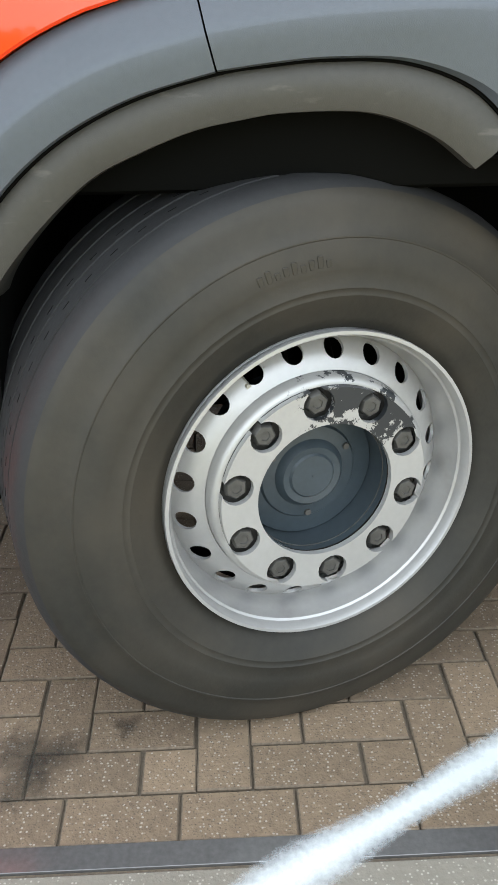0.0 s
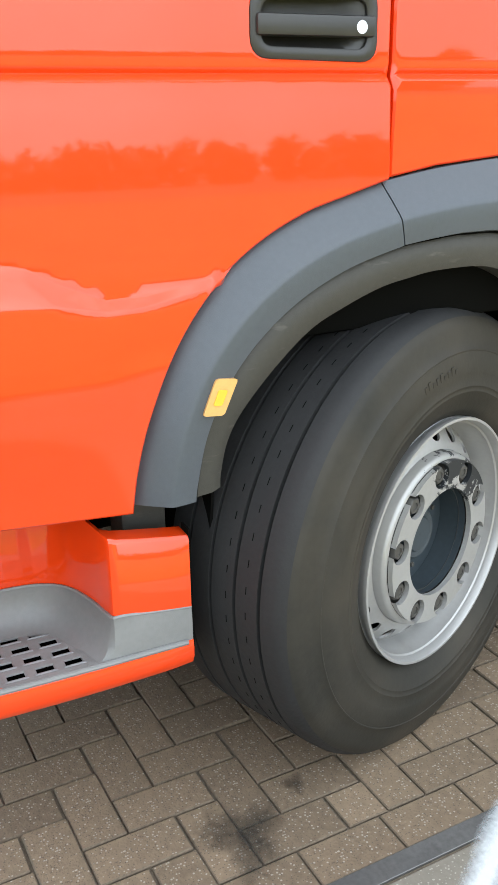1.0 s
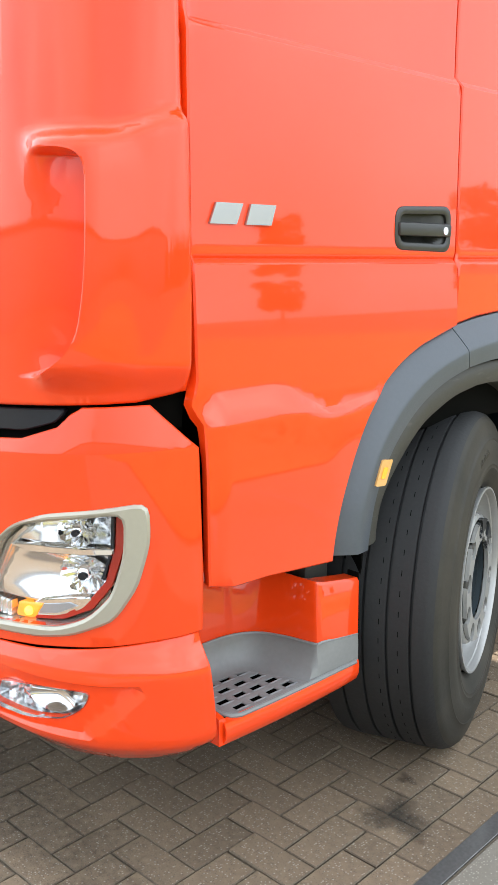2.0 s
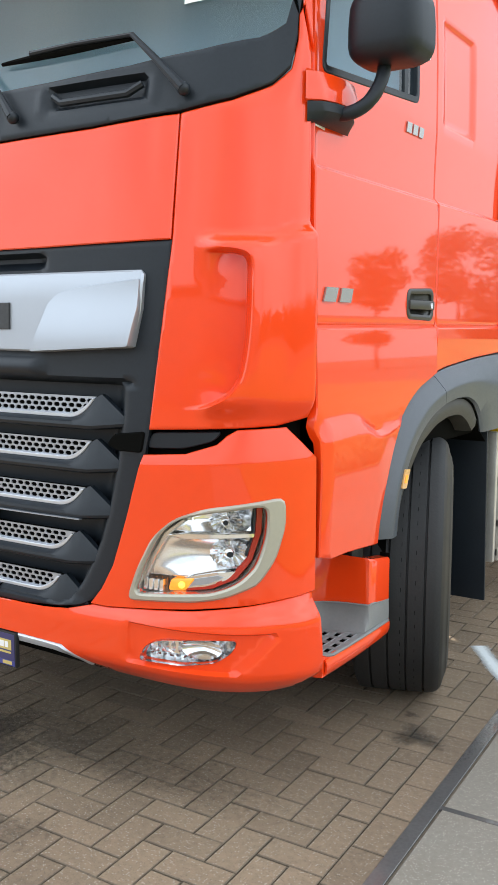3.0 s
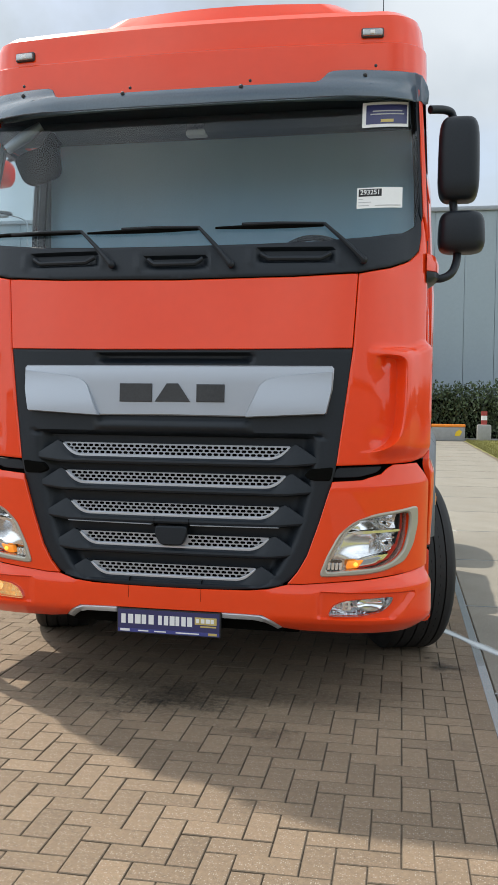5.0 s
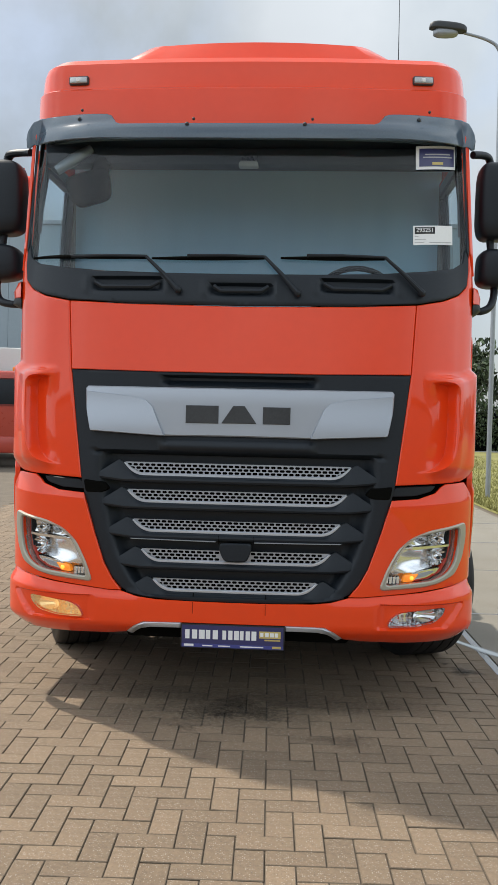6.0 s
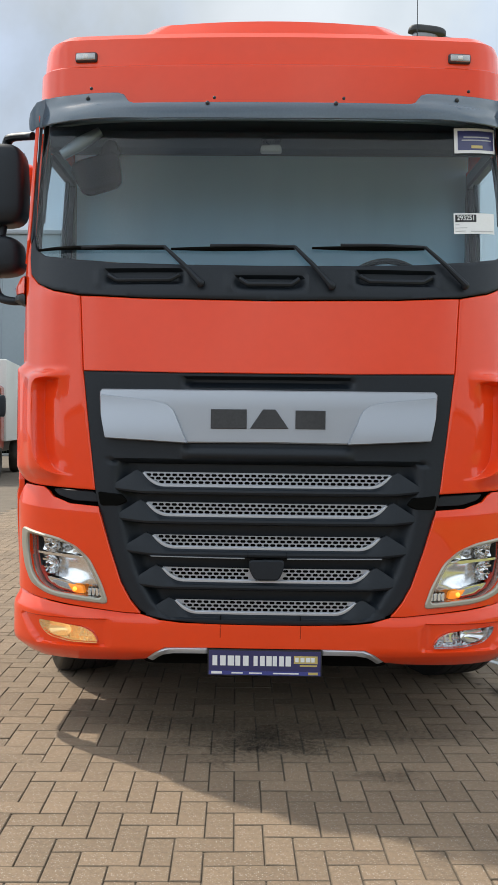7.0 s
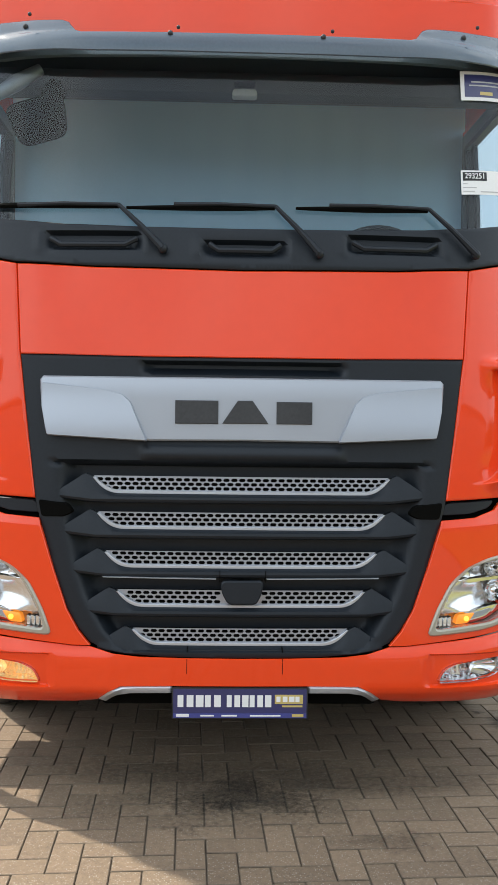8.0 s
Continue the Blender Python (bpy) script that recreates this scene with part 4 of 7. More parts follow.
def grille_slat(zt, zb, w):
    """A slat that carries a strip of mesh: a rounded nose under the strip, and at both ends a facet that runs out into the frame."""
    k, reach = zt - zb, 0.135
    xs = [0.0, 0.1, 0.2, 0.3, w - 0.125] + [w - 0.115 * (1 - t / 10) for t in range(11)] + [w + reach * t / 10 for t in range(1, 11)]
    rows = []
    for x in [-v for v in reversed(xs[1:])] + xs:
        a = abs(x)
        out = min(1.0, max(0.0, (a - w) / reach))
        if a <= w:
            t = min(1.0, (w - a) / 0.115)
            top, back = zt - k * (1 - (1 - t) ** 2.4) + 0.002, -0.030
        else:
            top, back = zt + 0.002 + 0.012 * smooth(0, 0.2, out) - (k + 0.004) * max(0.0, out - 0.22) / 0.78, -0.034 + 0.022 * out
        nose = -0.003 - 0.008 * out ** 2
        low = zb + 0.014 * out
        rows.append([front(x, z, d) for z, d in ((top, back - 0.02), (top, back), (top * 0.5 + (low - 0.010) * 0.5, back * 0.45 + nose * 0.55), (low - 0.010, nose - 0.002), (low - 0.020, nose),
                     (low - 0.029, nose - 0.004), (low - 0.035, nose - 0.014), (low - 0.036, -0.090 + 0.066 * out))])
    bm = bmesh.new()
    loft(bm, rows)
    return solid(bm, 0.003)


grille = part("grille", patch(bmesh.new(), grown(ccw(GRILLE), -0.005), proud(grille_form), thick=0.02, step=0.014, lip=0.003, drop=0.002), BLACK, truck, "black louvred radiator grille", angle=50)
for (zt, zb, w) in STRIPS:
    k = (zt - zb)
    part("slat", grille_slat(zt, zb, w), BLACK, grille, angle=32)
    # mesh with six-sided openings
    holes = []
    cw, ch, nrow = 0.0315, 0.0172, 3
    z0 = zb + 0.014
    for r in range(nrow):
        zc = z0 + 0.008 + r * ch
        ww = w - 0.022 - 0.040 * (1 - (zc - zb) / k)
        x = -20 * cw + (cw / 2 if r % 2 else 0)
        while x < ww:
            if x > -ww and not (0.76 < zc < 0.85 and abs(x) < 0.092):
                holes.append([(x - 0.0137, zc), (x - 0.0085, zc - 0.0066), (x + 0.0085, zc - 0.0066), (x + 0.0137, zc), (x + 0.0085, zc + 0.0066), (x - 0.0085, zc + 0.0066)])
            x += cw
    outer = [(-w + 0.055, zb + 0.006), (w - 0.055, zb + 0.006), (w - 0.004, zt + 0.005), (-w + 0.004, zt + 0.005)]
    part("grille_mesh", patch(bmesh.new(), outer, proud(-0.040), holes, thick=0.004, step=0.06, lip=0), MESH_GREY, grille)
    # black sheet that stands for the shade behind the mesh
    part("mesh_backing", patch(bmesh.new(), outer, proud(-0.054), thick=0.004, step=0.2, lip=0), DEEP_BLACK, grille)
    # bright channel along the lower edge with upturned ends
    run = [t / 8 for t in range(9)]
    low_edge = [(-w + 0.115 * t, zt - k * (1 - (1 - t) ** 2.4)) for t in run]
    top_edge = [(-w + 0.009 + 0.115 * t + 0.010 * t * (1 - t), zt + 0.002 - (k - 0.011) * (1 - (1 - t) ** 2.4)) for t in run]
    half = low_edge + [(0.0, zb)]
    ch_poly = half + [(-x, z) for x, z in reversed(low_edge)] + [(-x, z) for x, z in top_edge] + [(0.0, zb + 0.013)] + list(reversed(top_edge))
    part("bright_channel", patch(bmesh.new(), ch_poly, proud(-0.026), thick=0.022, step=0.05, lip=0.0022, drop=0.002), BRIGHT, grille, "satin silver strip")
# cover over the sensor in the middle
part("sensor_cover", patch(bmesh.new(), rounded([(-0.052, 0.782), (0.062, 0.782), (0.085, 0.835), (0.086, 0.878), (-0.080, 0.876), (-0.079, 0.832)], 0.02), proud(0.003), thick=0.03, step=0.03, lip=0.006, drop=0.006), BLACK, grille)
# thin bright line beside it
for sgn in (1, -1):
    part("thin_trim", patch(bmesh.new(), [(sgn * 0.100, 0.881), (sgn * 0.545, 0.8845), (sgn * 0.548, 0.889), (sgn * 0.100, 0.886)], proud(-0.001), thick=0.03, step=0.05, lip=0.001), SILVER, grille)
for x in (-0.085, 0.095):
    part("panel_seam", patch(bmesh.new(), [(x - 0.001, 0.872), (x + 0.001, 0.872), (x + 0.001, 0.915), (x - 0.001, 0.915)], proud(-0.0015), thick=0.06, step=0.2, lip=0), DEEP_BLACK, grille)
for x in (-0.21, 0.165):
    part("panel_seam", patch(bmesh.new(), [(x - 0.0015, 0.584), (x + 0.0015, 0.584), (x + 0.0015, 0.612), (x - 0.0015, 0.612)], proud(0.005), thick=0.06, step=0.2, lip=0), DEEP_BLACK, grille)

# mouths of the side slots: their shade, as black patches on the grille frame
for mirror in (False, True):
    part("slot_mouth", patch(bmesh.new(), rounded([(0.806, 1.190), (0.793, 1.120), (0.700, 1.122), (0.662, 1.142), (0.690, 1.176)], 0.015, 3), proud(0.002), thick=0.03, step=0.03, lip=0.004, drop=0.010, mirror=mirror), DEEP_BLACK, grille)

# bright bar with raised ends and emblem of plain shapes
bar = part("front_bar", patch(bmesh.new(), sym([(0.0, 1.428), (0.37, 1.425), (0.42, 1.432), (0.766, 1.446), (0.793, 1.56), (0.800, 1.664), (0.788, 1.677), (0.4, 1.676), (0.0, 1.676)]),
           proud(lambda s, z: 0.014 + 0.006 * smooth(1.62, 1.68, z) * -1), thick=0.03, step=0.03, lip=0.006, drop=0.006), SILVER, truck, "satin silver front bar")
for mirror in (False, True):
    part("bar_end", patch(bmesh.new(), rounded([(0.372, 1.423), (0.412, 1.515), (0.440, 1.580), (0.475, 1.610), (0.552, 1.628), (0.794, 1.652), (0.791, 1.56), (0.765, 1.443)], 0.010), proud(lambda s, z: 0.018 + 0.018 * smooth(1.64, 1.45, z)), thick=0.04, step=0.02, lip=0.004, drop=0.010, mirror=mirror), SILVER, bar)
EMBLEM = ([(-0.266, 1.494), (-0.098, 1.494), (-0.098, 1.585), (-0.266, 1.585)], [(-0.082, 1.496), (-0.022, 1.586), (0.036, 1.586), (0.098, 1.497)],
          [(0.130, 1.496), (0.270, 1.496), (0.270, 1.583), (0.130, 1.583)])
for sh in EMBLEM:
    part("emblem_shape", patch(bmesh.new(), sh, proud(0.0215), thick=0.008, step=0.03, lip=0.002, drop=0.002), STEEL, bar)

# trim and plate under the bumper
for sgn in (1, -1):
    pts = [(0.268, 0.462), (0.40, 0.461), (0.46, 0.457), (0.497, 0.443), (0.532, 0.416), (0.570, 0.386), (0.540, 0.372), (0.510, 0.394), (0.480, 0.413), (0.43, 0.424), (0.268, 0.427)]
    part("lower_trim", patch(bmesh.new(), [(sgn * x, z) for x, z in pts], proud(lambda s, z: bumper_form(s, z) + 0.001), thick=0.03, step=0.02, lip=0.007, drop=0.007), BRIGHT, truck, "satin silver trim under the bumper")
# black box added for the shadow under the middle of the bumper
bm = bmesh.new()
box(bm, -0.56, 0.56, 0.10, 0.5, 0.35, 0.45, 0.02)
part("under_tray", bm, DEEP_BLACK, truck)
# hidden beam behind the bumper, added to shade the ground
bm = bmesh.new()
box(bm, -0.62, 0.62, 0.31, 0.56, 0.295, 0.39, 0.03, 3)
part("underrun_beam", bm, DEEP_BLACK, truck)
# black sheet behind the bumper, added to darken the ground; sump and front axle
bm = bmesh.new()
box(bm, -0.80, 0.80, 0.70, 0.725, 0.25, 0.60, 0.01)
part("splash_guard", bm, DEEP_BLACK, truck, "black sheet added behind the bumper to darken the ground")
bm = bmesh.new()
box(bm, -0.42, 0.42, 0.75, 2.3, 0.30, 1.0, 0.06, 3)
part("engine_sump", bm, DEEP_BLACK, truck)
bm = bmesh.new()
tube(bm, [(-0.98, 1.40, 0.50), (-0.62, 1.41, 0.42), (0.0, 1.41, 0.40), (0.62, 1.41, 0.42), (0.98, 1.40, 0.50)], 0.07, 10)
part("front_axle", bm, DEEP_BLACK, truck)

flat_front = lambda u, v, d: Vector((u, -0.026 - d, v))
bm = bmesh.new()
box(bm, -0.268, 0.268, -0.026, -0.008, 0.334, 0.459, 0.003)
plate = part("front_plate", bm, INK, truck, "navy dealer plate with white lettering bars and yellow block")
bm = bmesh.new()
prism(bm, [(-0.262, 0.340), (0.262, 0.340), (0.262, 0.453), (-0.262, 0.453)], flat_front, 0.0015)
part("blue_field", bm, BLUE, plate)
bm = bmesh.new()
prism(bm, [(-0.262, 0.340), (0.262, 0.340), (0.262, 0.358), (-0.262, 0.358)], lambda u, v, d: flat_front(u, v, 0.0016 + d), 0.001)
part("lower_band", bm, BLUE2, plate)
on_plate = lambda u, v, d: flat_front(u, v, 0.0018 + d)
for x0, x1, z0, z1, n, lift, material in ((-0.245, -0.066, 0.383, 0.430, 5, 0.0, WHITE), (-0.052, 0.128, 0.383, 0.430, 6, 0.0, WHITE), (0.143, 0.243, 0.404, 0.425, 4, 0.0012, WHITE),
                                          (0.165, 0.246, 0.383, 0.390, 1, 0.0, PALE_YELLOW), (-0.155, 0.010, 0.346, 0.352, 2, 0.001, WHITE), (0.040, 0.160, 0.346, 0.352, 1, 0.001, WHITE)):
    w = (x1 - x0) / n
    for k in range(n):
        bm = bmesh.new()
        a = x0 + w * k
        b = a + w * (0.74 + 0.1 * ((k * 7) % 3 - 1) if n > 1 else 1)
        prism(bm, [(a, z0), (b, z0), (b, z1), (a, z1)], lambda u, v, d: on_plate(u, v, lift + d), 0.001)
        part("print_bar", bm, material, plate)
bm = bmesh.new()
prism(bm, [(0.137, 0.396), (0.248, 0.396), (0.248, 0.432), (0.137, 0.432)], on_plate, 0.001)
part("yellow_block", bm, PALE_YELLOW, plate)
for x0, x1 in ((-0.25, -0.20), (0.205, 0.25)):
    bm = bmesh.new()
    prism(bm, [(x0, 0.344), (x1, 0.344), (x1, 0.356), (x0, 0.356)], lambda u, v, d: on_plate(u, v, 0.001 + d), 0.001)
    part("small_mark", bm, WHITE if x0 < 0 else PALE_YELLOW, plate)

# ---- windscreen, cowl, visor ----
def cowl_form(s, z):
    a = abs(s)
    d = 0.006
    for c, hw, lo, hi in ((-0.60, 0.205, 2.172, 2.246), (0.0, 0.180, 2.155, 2.224), (0.60, 0.205, 2.172, 2.246)):
        q = max(abs(s - c) / hw, abs(z - (lo + hi) / 2) / ((hi - lo) / 2))
        d += -0.030 * (1 - smooth(0.78, 1.0, q)) + 0.006 * (1 - smooth(0.0, 0.15, abs(q - 1.05)))
    return d


part("cowl", patch(bmesh.new(), sym([(0.0, 2.102), (0.60, 2.112), (0.905, 2.131), (1.05, 2.162), (1.15, 2.205), (1.204, 2.252), (1.226, 2.335), (1.230, 2.40), (1.205, 2.445), (1.180, 2.375), (1.10, 2.333), (0.95, 2.305), (0.72, 2.283), (0.40, 2.272), (0.0, 2.268)]),
     proud(cowl_form), step=0.016, lip=0.004), BLACK, truck)
for c, hw, z in ((-0.60, 0.17, 2.205), (0.0, 0.14, 2.186), (0.60, 0.17, 2.205)):
    bm = bmesh.new()
    tube(bm, [front(c - hw, z + 0.018, -0.002), front(c - hw * 0.75, z - 0.008, 0.006), front(c + hw * 0.75, z - 0.008, 0.006), front(c + hw, z + 0.018, -0.002)], 0.012, 8)
    part("grab_bar", bm, BLACK, truck)
GLASS = sym([(0.0, 2.264), (0.40, 2.268), (0.72, 2.279), (0.95, 2.300), (1.10, 2.329), (1.178, 2.37), (1.208, 2.43), (1.232, 2.50), (1.234, 2.75), (1.234, 3.05), (0.6, 3.05), (0.0, 3.05)])
ws = part("windscreen", patch(bmesh.new(), GLASS, proud(-0.002), thick=0.006, step=0.09, lip=0, back=False), WINDSCREEN, truck, "tinted laminated windscreen")
ws.visible_shadow = False


def visor_form(s, z):
    a = abs(s)
    d = 0.042 + 0.063 * (1 - smooth(0.70, 1.32, a))
    return d - 0.060 * (1 - smooth(0.9, 1.25, a)) * smooth(3.02, 3.14, z) - 0.012 * smooth(3.00, 2.96, z)


VIS = sym([(0.0, 2.976), (0.60, 2.980), (0.90, 2.990), (1.10, 3.000), (1.20, 2.998), (1.255, 2.975), (1.290, 2.980), (1.300, 3.03), (1.280, 3.07), (1.22, 3.125), (1.14, 3.156), (0.90, 3.150), (0.750, 3.140), (0.722, 3.130), (0.685, 3.082), (0.662, 3.072), (0.30, 3.069), (0.0, 3.068)])
visor = part("sun_visor", patch(bmesh.new(), VIS, proud(visor_form), thick=0.006, step=0.03, lip=0.004, drop=0.004), VISOR, truck, "smoked blue-grey acrylic sun visor")
for x, z in ((-0.90, 3.118), (-0.305, 3.057), (0.305, 3.057), (0.90, 3.118)):
    bm = bmesh.new()
    bmesh.ops.create_uvsphere(bm, u_segments=10, v_segments=6, radius=0.011, matrix=Matrix.Translation(front(x, z, visor_form(x, z) + 0.004)))
    part("visor_bolt", bm, STEEL, visor)
    bm = bmesh.new()
    bmesh.ops.create_uvsphere(bm, u_segments=10, v_segments=6, radius=0.008, matrix=Matrix.Translation(front(x + (0.04 if x > 0 else 0.03), z + 0.035, 0.075)))
    part("visor_bolt", bm, STEEL, visor)

part("glass_header", patch(bmesh.new(), sym([(0.0, 3.02), (1.20, 3.02), (1.215, 3.062), (0.0, 3.062)]), proud(-0.030), thick=0.02, step=0.08, lip=0), DASH, truck)

# wipers, parked along the glass
for k, (x_tip, x_el, z_el, x_piv, z_piv) in enumerate(((-1.14, -0.50, 2.356, -0.322, 2.178), (-0.47, 0.118, 2.358, 0.291, 2.168), (0.20, 0.734, 2.366, 0.922, 2.186))):
    bm = bmesh.new()
    tube(bm, [front(x_piv, z_piv, 0.035), front((x_piv + x_el) / 2 + 0.005, (z_piv + z_el) / 2, 0.034), front(x_el, z_el, 0.030)], [0.016, 0.011, 0.008], 8)
    wiper = part("wiper", bm, BLACK, truck, "black wiper arm and blade parked on the glass")
    bm = bmesh.new()
    z_tip = z_el - 0.004 + 0.02 * (k == 0)
    tube(bm, [front(x_el, z_el, 0.030), front(x_el - 0.22, z_el + 0.004, 0.028), front(x_el - 0.40, z_el + 0.001, 0.026)], [0.007, 0.008, 0.009], 8)
    part("arm", bm, BLACK, wiper)
    bm = bmesh.new()
    tube(bm, [front(x_tip + (x_el - x_tip) * i / 12, z_tip + (z_el - z_tip) * i / 12 - 0.008, 0.016) for i in range(13)], [0.006 + 0.006 * math.sin(i / 12 * math.pi) for i in range(13)], 6)
    part("blade", bm, DEEP_BLACK, wiper)
    bm = bmesh.new()
    bmesh.ops.create_uvsphere(bm, u_segments=12, v_segments=8, radius=0.020, matrix=Matrix.Translation(front(x_piv, z_piv, 0.028)))
    part("pivot_cap", bm, BLACK, wiper)

# papers on the windscreen
def paper(name, x0, x1, z0, z1, label, tilt=0.0):
    c = ((x0 + x1) / 2, (z0 + z1) / 2)
    def place(u, v, d):
        a, b = u - c[0], v - c[1] + tilt * (u - c[0])
        return front(c[0] + a, c[1] + b, 0.0045 + d)
    ob = part(name, prism_fine(x0, x1, z0, z1, place, 0.001), WHITE, truck, label)
    return ob, place


def prism_fine(x0, x1, z0, z1, place, depth, n=5):
    bm = bmesh.new()
    rows = [[place(x0 + (x1 - x0) * i / n, z, depth) for i in range(n + 1)] for z in (z0, (z0 + z1) / 2, z1)]
    loft(bm, rows)
    return solid(bm, 0.001)


lab, pl = paper("stock_label", 0.884, 1.098, 2.452, 2.556, "white paper stock label with a bold number", 0.09)
part("number_field", prism_fine(0.892, 1.000, 2.512, 2.549, pl, 0.0020), INK, lab)
for k in range(3):
    part("print_line", prism_fine(0.892, 0.892 + (0.02, 0.06, 0.05)[k], 2.497 - 0.016 * k, 2.500 - 0.016 * k, pl, 0.0020), PRINT_GREY, lab)
part("print_line", prism_fine(0.97, 1.09, 2.463, 2.467, pl, 0.0020), PRINT_GREY, lab)
fc = bpy.data.curves.new("digits", "FONT")
fc.body, fc.size, fc.align_x, fc.align_y, fc.extrude = "293251", 0.034, "CENTER", "CENTER", 0.0003
fc.offset = 0.0003
fo = new("digits", fc)
p, q = pl(0.946, 2.531, 0.0028), pl(0.996, 2.531, 0.0028)
r = pl(0.946, 2.561, 0.0028)
ex, ez = (q - p).normalized(), (r - p).normalized()
mx = Matrix((ex, ez, ex.cross(ez))).transposed().to_4x4()
mx.translation = p
deps = bpy.context.evaluated_depsgraph_get()
me = bpy.data.meshes.new_from_object(fo.evaluated_get(deps))
bpy.data.objects.remove(fo)
me.transform(mx)
me.materials.clear()
me.materials.append(WHITE)
digits = new("digits", me)
digits.parent = lab

sign, pl2 = paper("notice", 0.897, 1.122, 2.868, 2.998, "white notice with a navy field behind the windscreen", 0.12)
part("blue_field", prism_fine(0.915, 1.112, 2.884, 2.984, pl2, 0.0020), BLUE, sign)
for z, x0, x1 in ((2.948, 0.945, 1.085), (2.932, 0.935, 1.095)):
    part("print_line", prism_fine(x0, x1, z, z + 0.006, pl2, 0.0030), PRINT_GREY, sign)
part("yellow_block", prism_fine(0.985, 1.045, 2.893, 2.908, pl2, 0.0030), PALE_YELLOW, sign)

# ---- sides of the cab ----
ARCH_OUT = [(0.738, 0.765), (0.745, 0.82), (0.775, 0.930), (0.831, 1.054), (0.905, 1.152), (1.000, 1.228), (1.12, 1.284), (1.270, 1.324), (1.40, 1.344), (1.528, 1.356), (1.75, 1.372), (2.0, 1.384), (2.37, 1.392)]
ARCH_MID = [(0.855, 0.765), (0.860, 0.80), (0.882, 0.890), (0.925, 0.978), (0.990, 1.056), (1.075, 1.122), (1.180, 1.172), (1.300, 1.204), (1.380, 1.214), (1.46, 1.219), (1.565, 1.213), (1.661, 1.178), (1.730, 1.115)]
ARCH_IN = [(0.915, 0.775), (0.917, 0.805), (0.932, 0.865), (0.965, 0.920), (1.035, 0.995), (1.110, 1.058), (1.180, 1.092), (1.260, 1.122), (1.330, 1.136), (1.40, 1.145), (1.52, 1.142), (1.610, 1.108), (1.672, 1.062)]


def smooth_line(pts, n=6):
    return [(v.x, v.y) for v in curve_pts([(y, z, 0) for y, z in pts], n)]


def skirt_line(y):
    return float(np.interp(y, (0.28, 0.53, 0.58, 0.638, 0.711, 0.78, 0.95), (1.228, 1.232, 1.222, 1.190, 1.156, 1.158, 1.186)))


def skirt_low(y):
    return float(np.interp(y, (0.28, 0.38, 0.53, 0.62, 0.711, 0.78, 0.95), (1.156, 1.158, 1.162, 1.158, 1.142, 1.142, 1.168)))


def door_form(y, z):
    d = 0.0
    # shallow groove and shelf along the belt line
    d += -0.007 * math.exp(-((z - 1.513) / 0.005) ** 2) + 0.009 * smooth(1.509, 1.500, z) + 0.012 * min(1.0, max(0.0, (1.49 - z) / 0.30)) ** 0.8
    d -= 0.022 * smooth(1.974, 1.992, z) * (1 - smooth(2.02, 2.7, z)) * smooth(0.29, 0.34, y)
    # skirt panel stands proud below a sloping shelf
    a, b = skirt_line(y), skirt_low(y)
    proudness = 0.022 * (1 - 0.6 * smooth(0.70, 0.92, y))
    if b <= z < a:
        d += proudness * (a - z) / (a - b) - 0.003 * smooth(0.006, 0.0, a - z)
    elif z < b:
        d += proudness
    d -= 0.012 * smooth(1.10, 0.76, z)
    d -= 0.015 * min(1.0, max(0.0, (0.358 - y) / 0.045)) * smooth(1.24, 1.19, z)
    d -= 0.052 * lean(z)
    return d


def side(f=0.0):
    return lambda y, z: Vector((SIDE + (f(y, z) if callable(f) else f), y, z))


DOOR_LINES = [[(0.358, 0.75), (0.358, 1.22)]] + [[(0.3, z), (1.3, z)] for z in (1.526, 1.520, 1.516, 1.513, 1.5095, 1.505, 1.500, 1.494, 1.996, 1.992, 1.987, 1.983, 1.979, 1.974, 1.970)] + [[(y, skirt_low(y) - o) for y in np.linspace(0.31, 0.96, 40)] for o in (-0.002, 0.002)] + [[(y, skirt_line(y) + o) for y in np.linspace(0.31, 0.94, 40)] for o in (0.001, -0.004)]
SLEEPER_LINES = [[(1.28, z), (2.1, z)] for z in (1.526, 1.520, 1.516, 1.513, 1.5095, 1.505, 1.500, 1.494, 1.996, 1.992, 1.987, 1.983, 1.979, 1.974, 1.970)] + [[(1.53 + 0.17 * k * a, 2.475 + 0.20 * k * b) for a, b in ((-1, -1), (1, -1), (1, 1), (-1, 1), (-1, -1))] for k in (0.90, 0.95, 1.0)]
DOOR = [(0.324, 0.793), (0.392, 0.778), (0.50, 0.776), (0.735, 0.757)] + smooth_line(ARCH_OUT[:8])[6:37] + [(1.283, 1.328), (1.283, 2.0), (1.270, 2.93), (1.20, 3.02), (0.55, 3.03), (0.41, 3.0), (0.330, 2.45), (0.308, 2.2), (0.300, 1.26), (0.288, 1.205), (0.312, 1.163)]
WINDOW = rounded([(0.365, 2.262), (1.10, 2.315), (1.10, 2.93), (0.52, 2.93), (0.40, 2.50)], 0.03, 3)
HANDLE = rounded([(1.002, 1.540), (1.250, 1.534), (1.248, 1.652), (1.002, 1.643)], 0.032, 5)
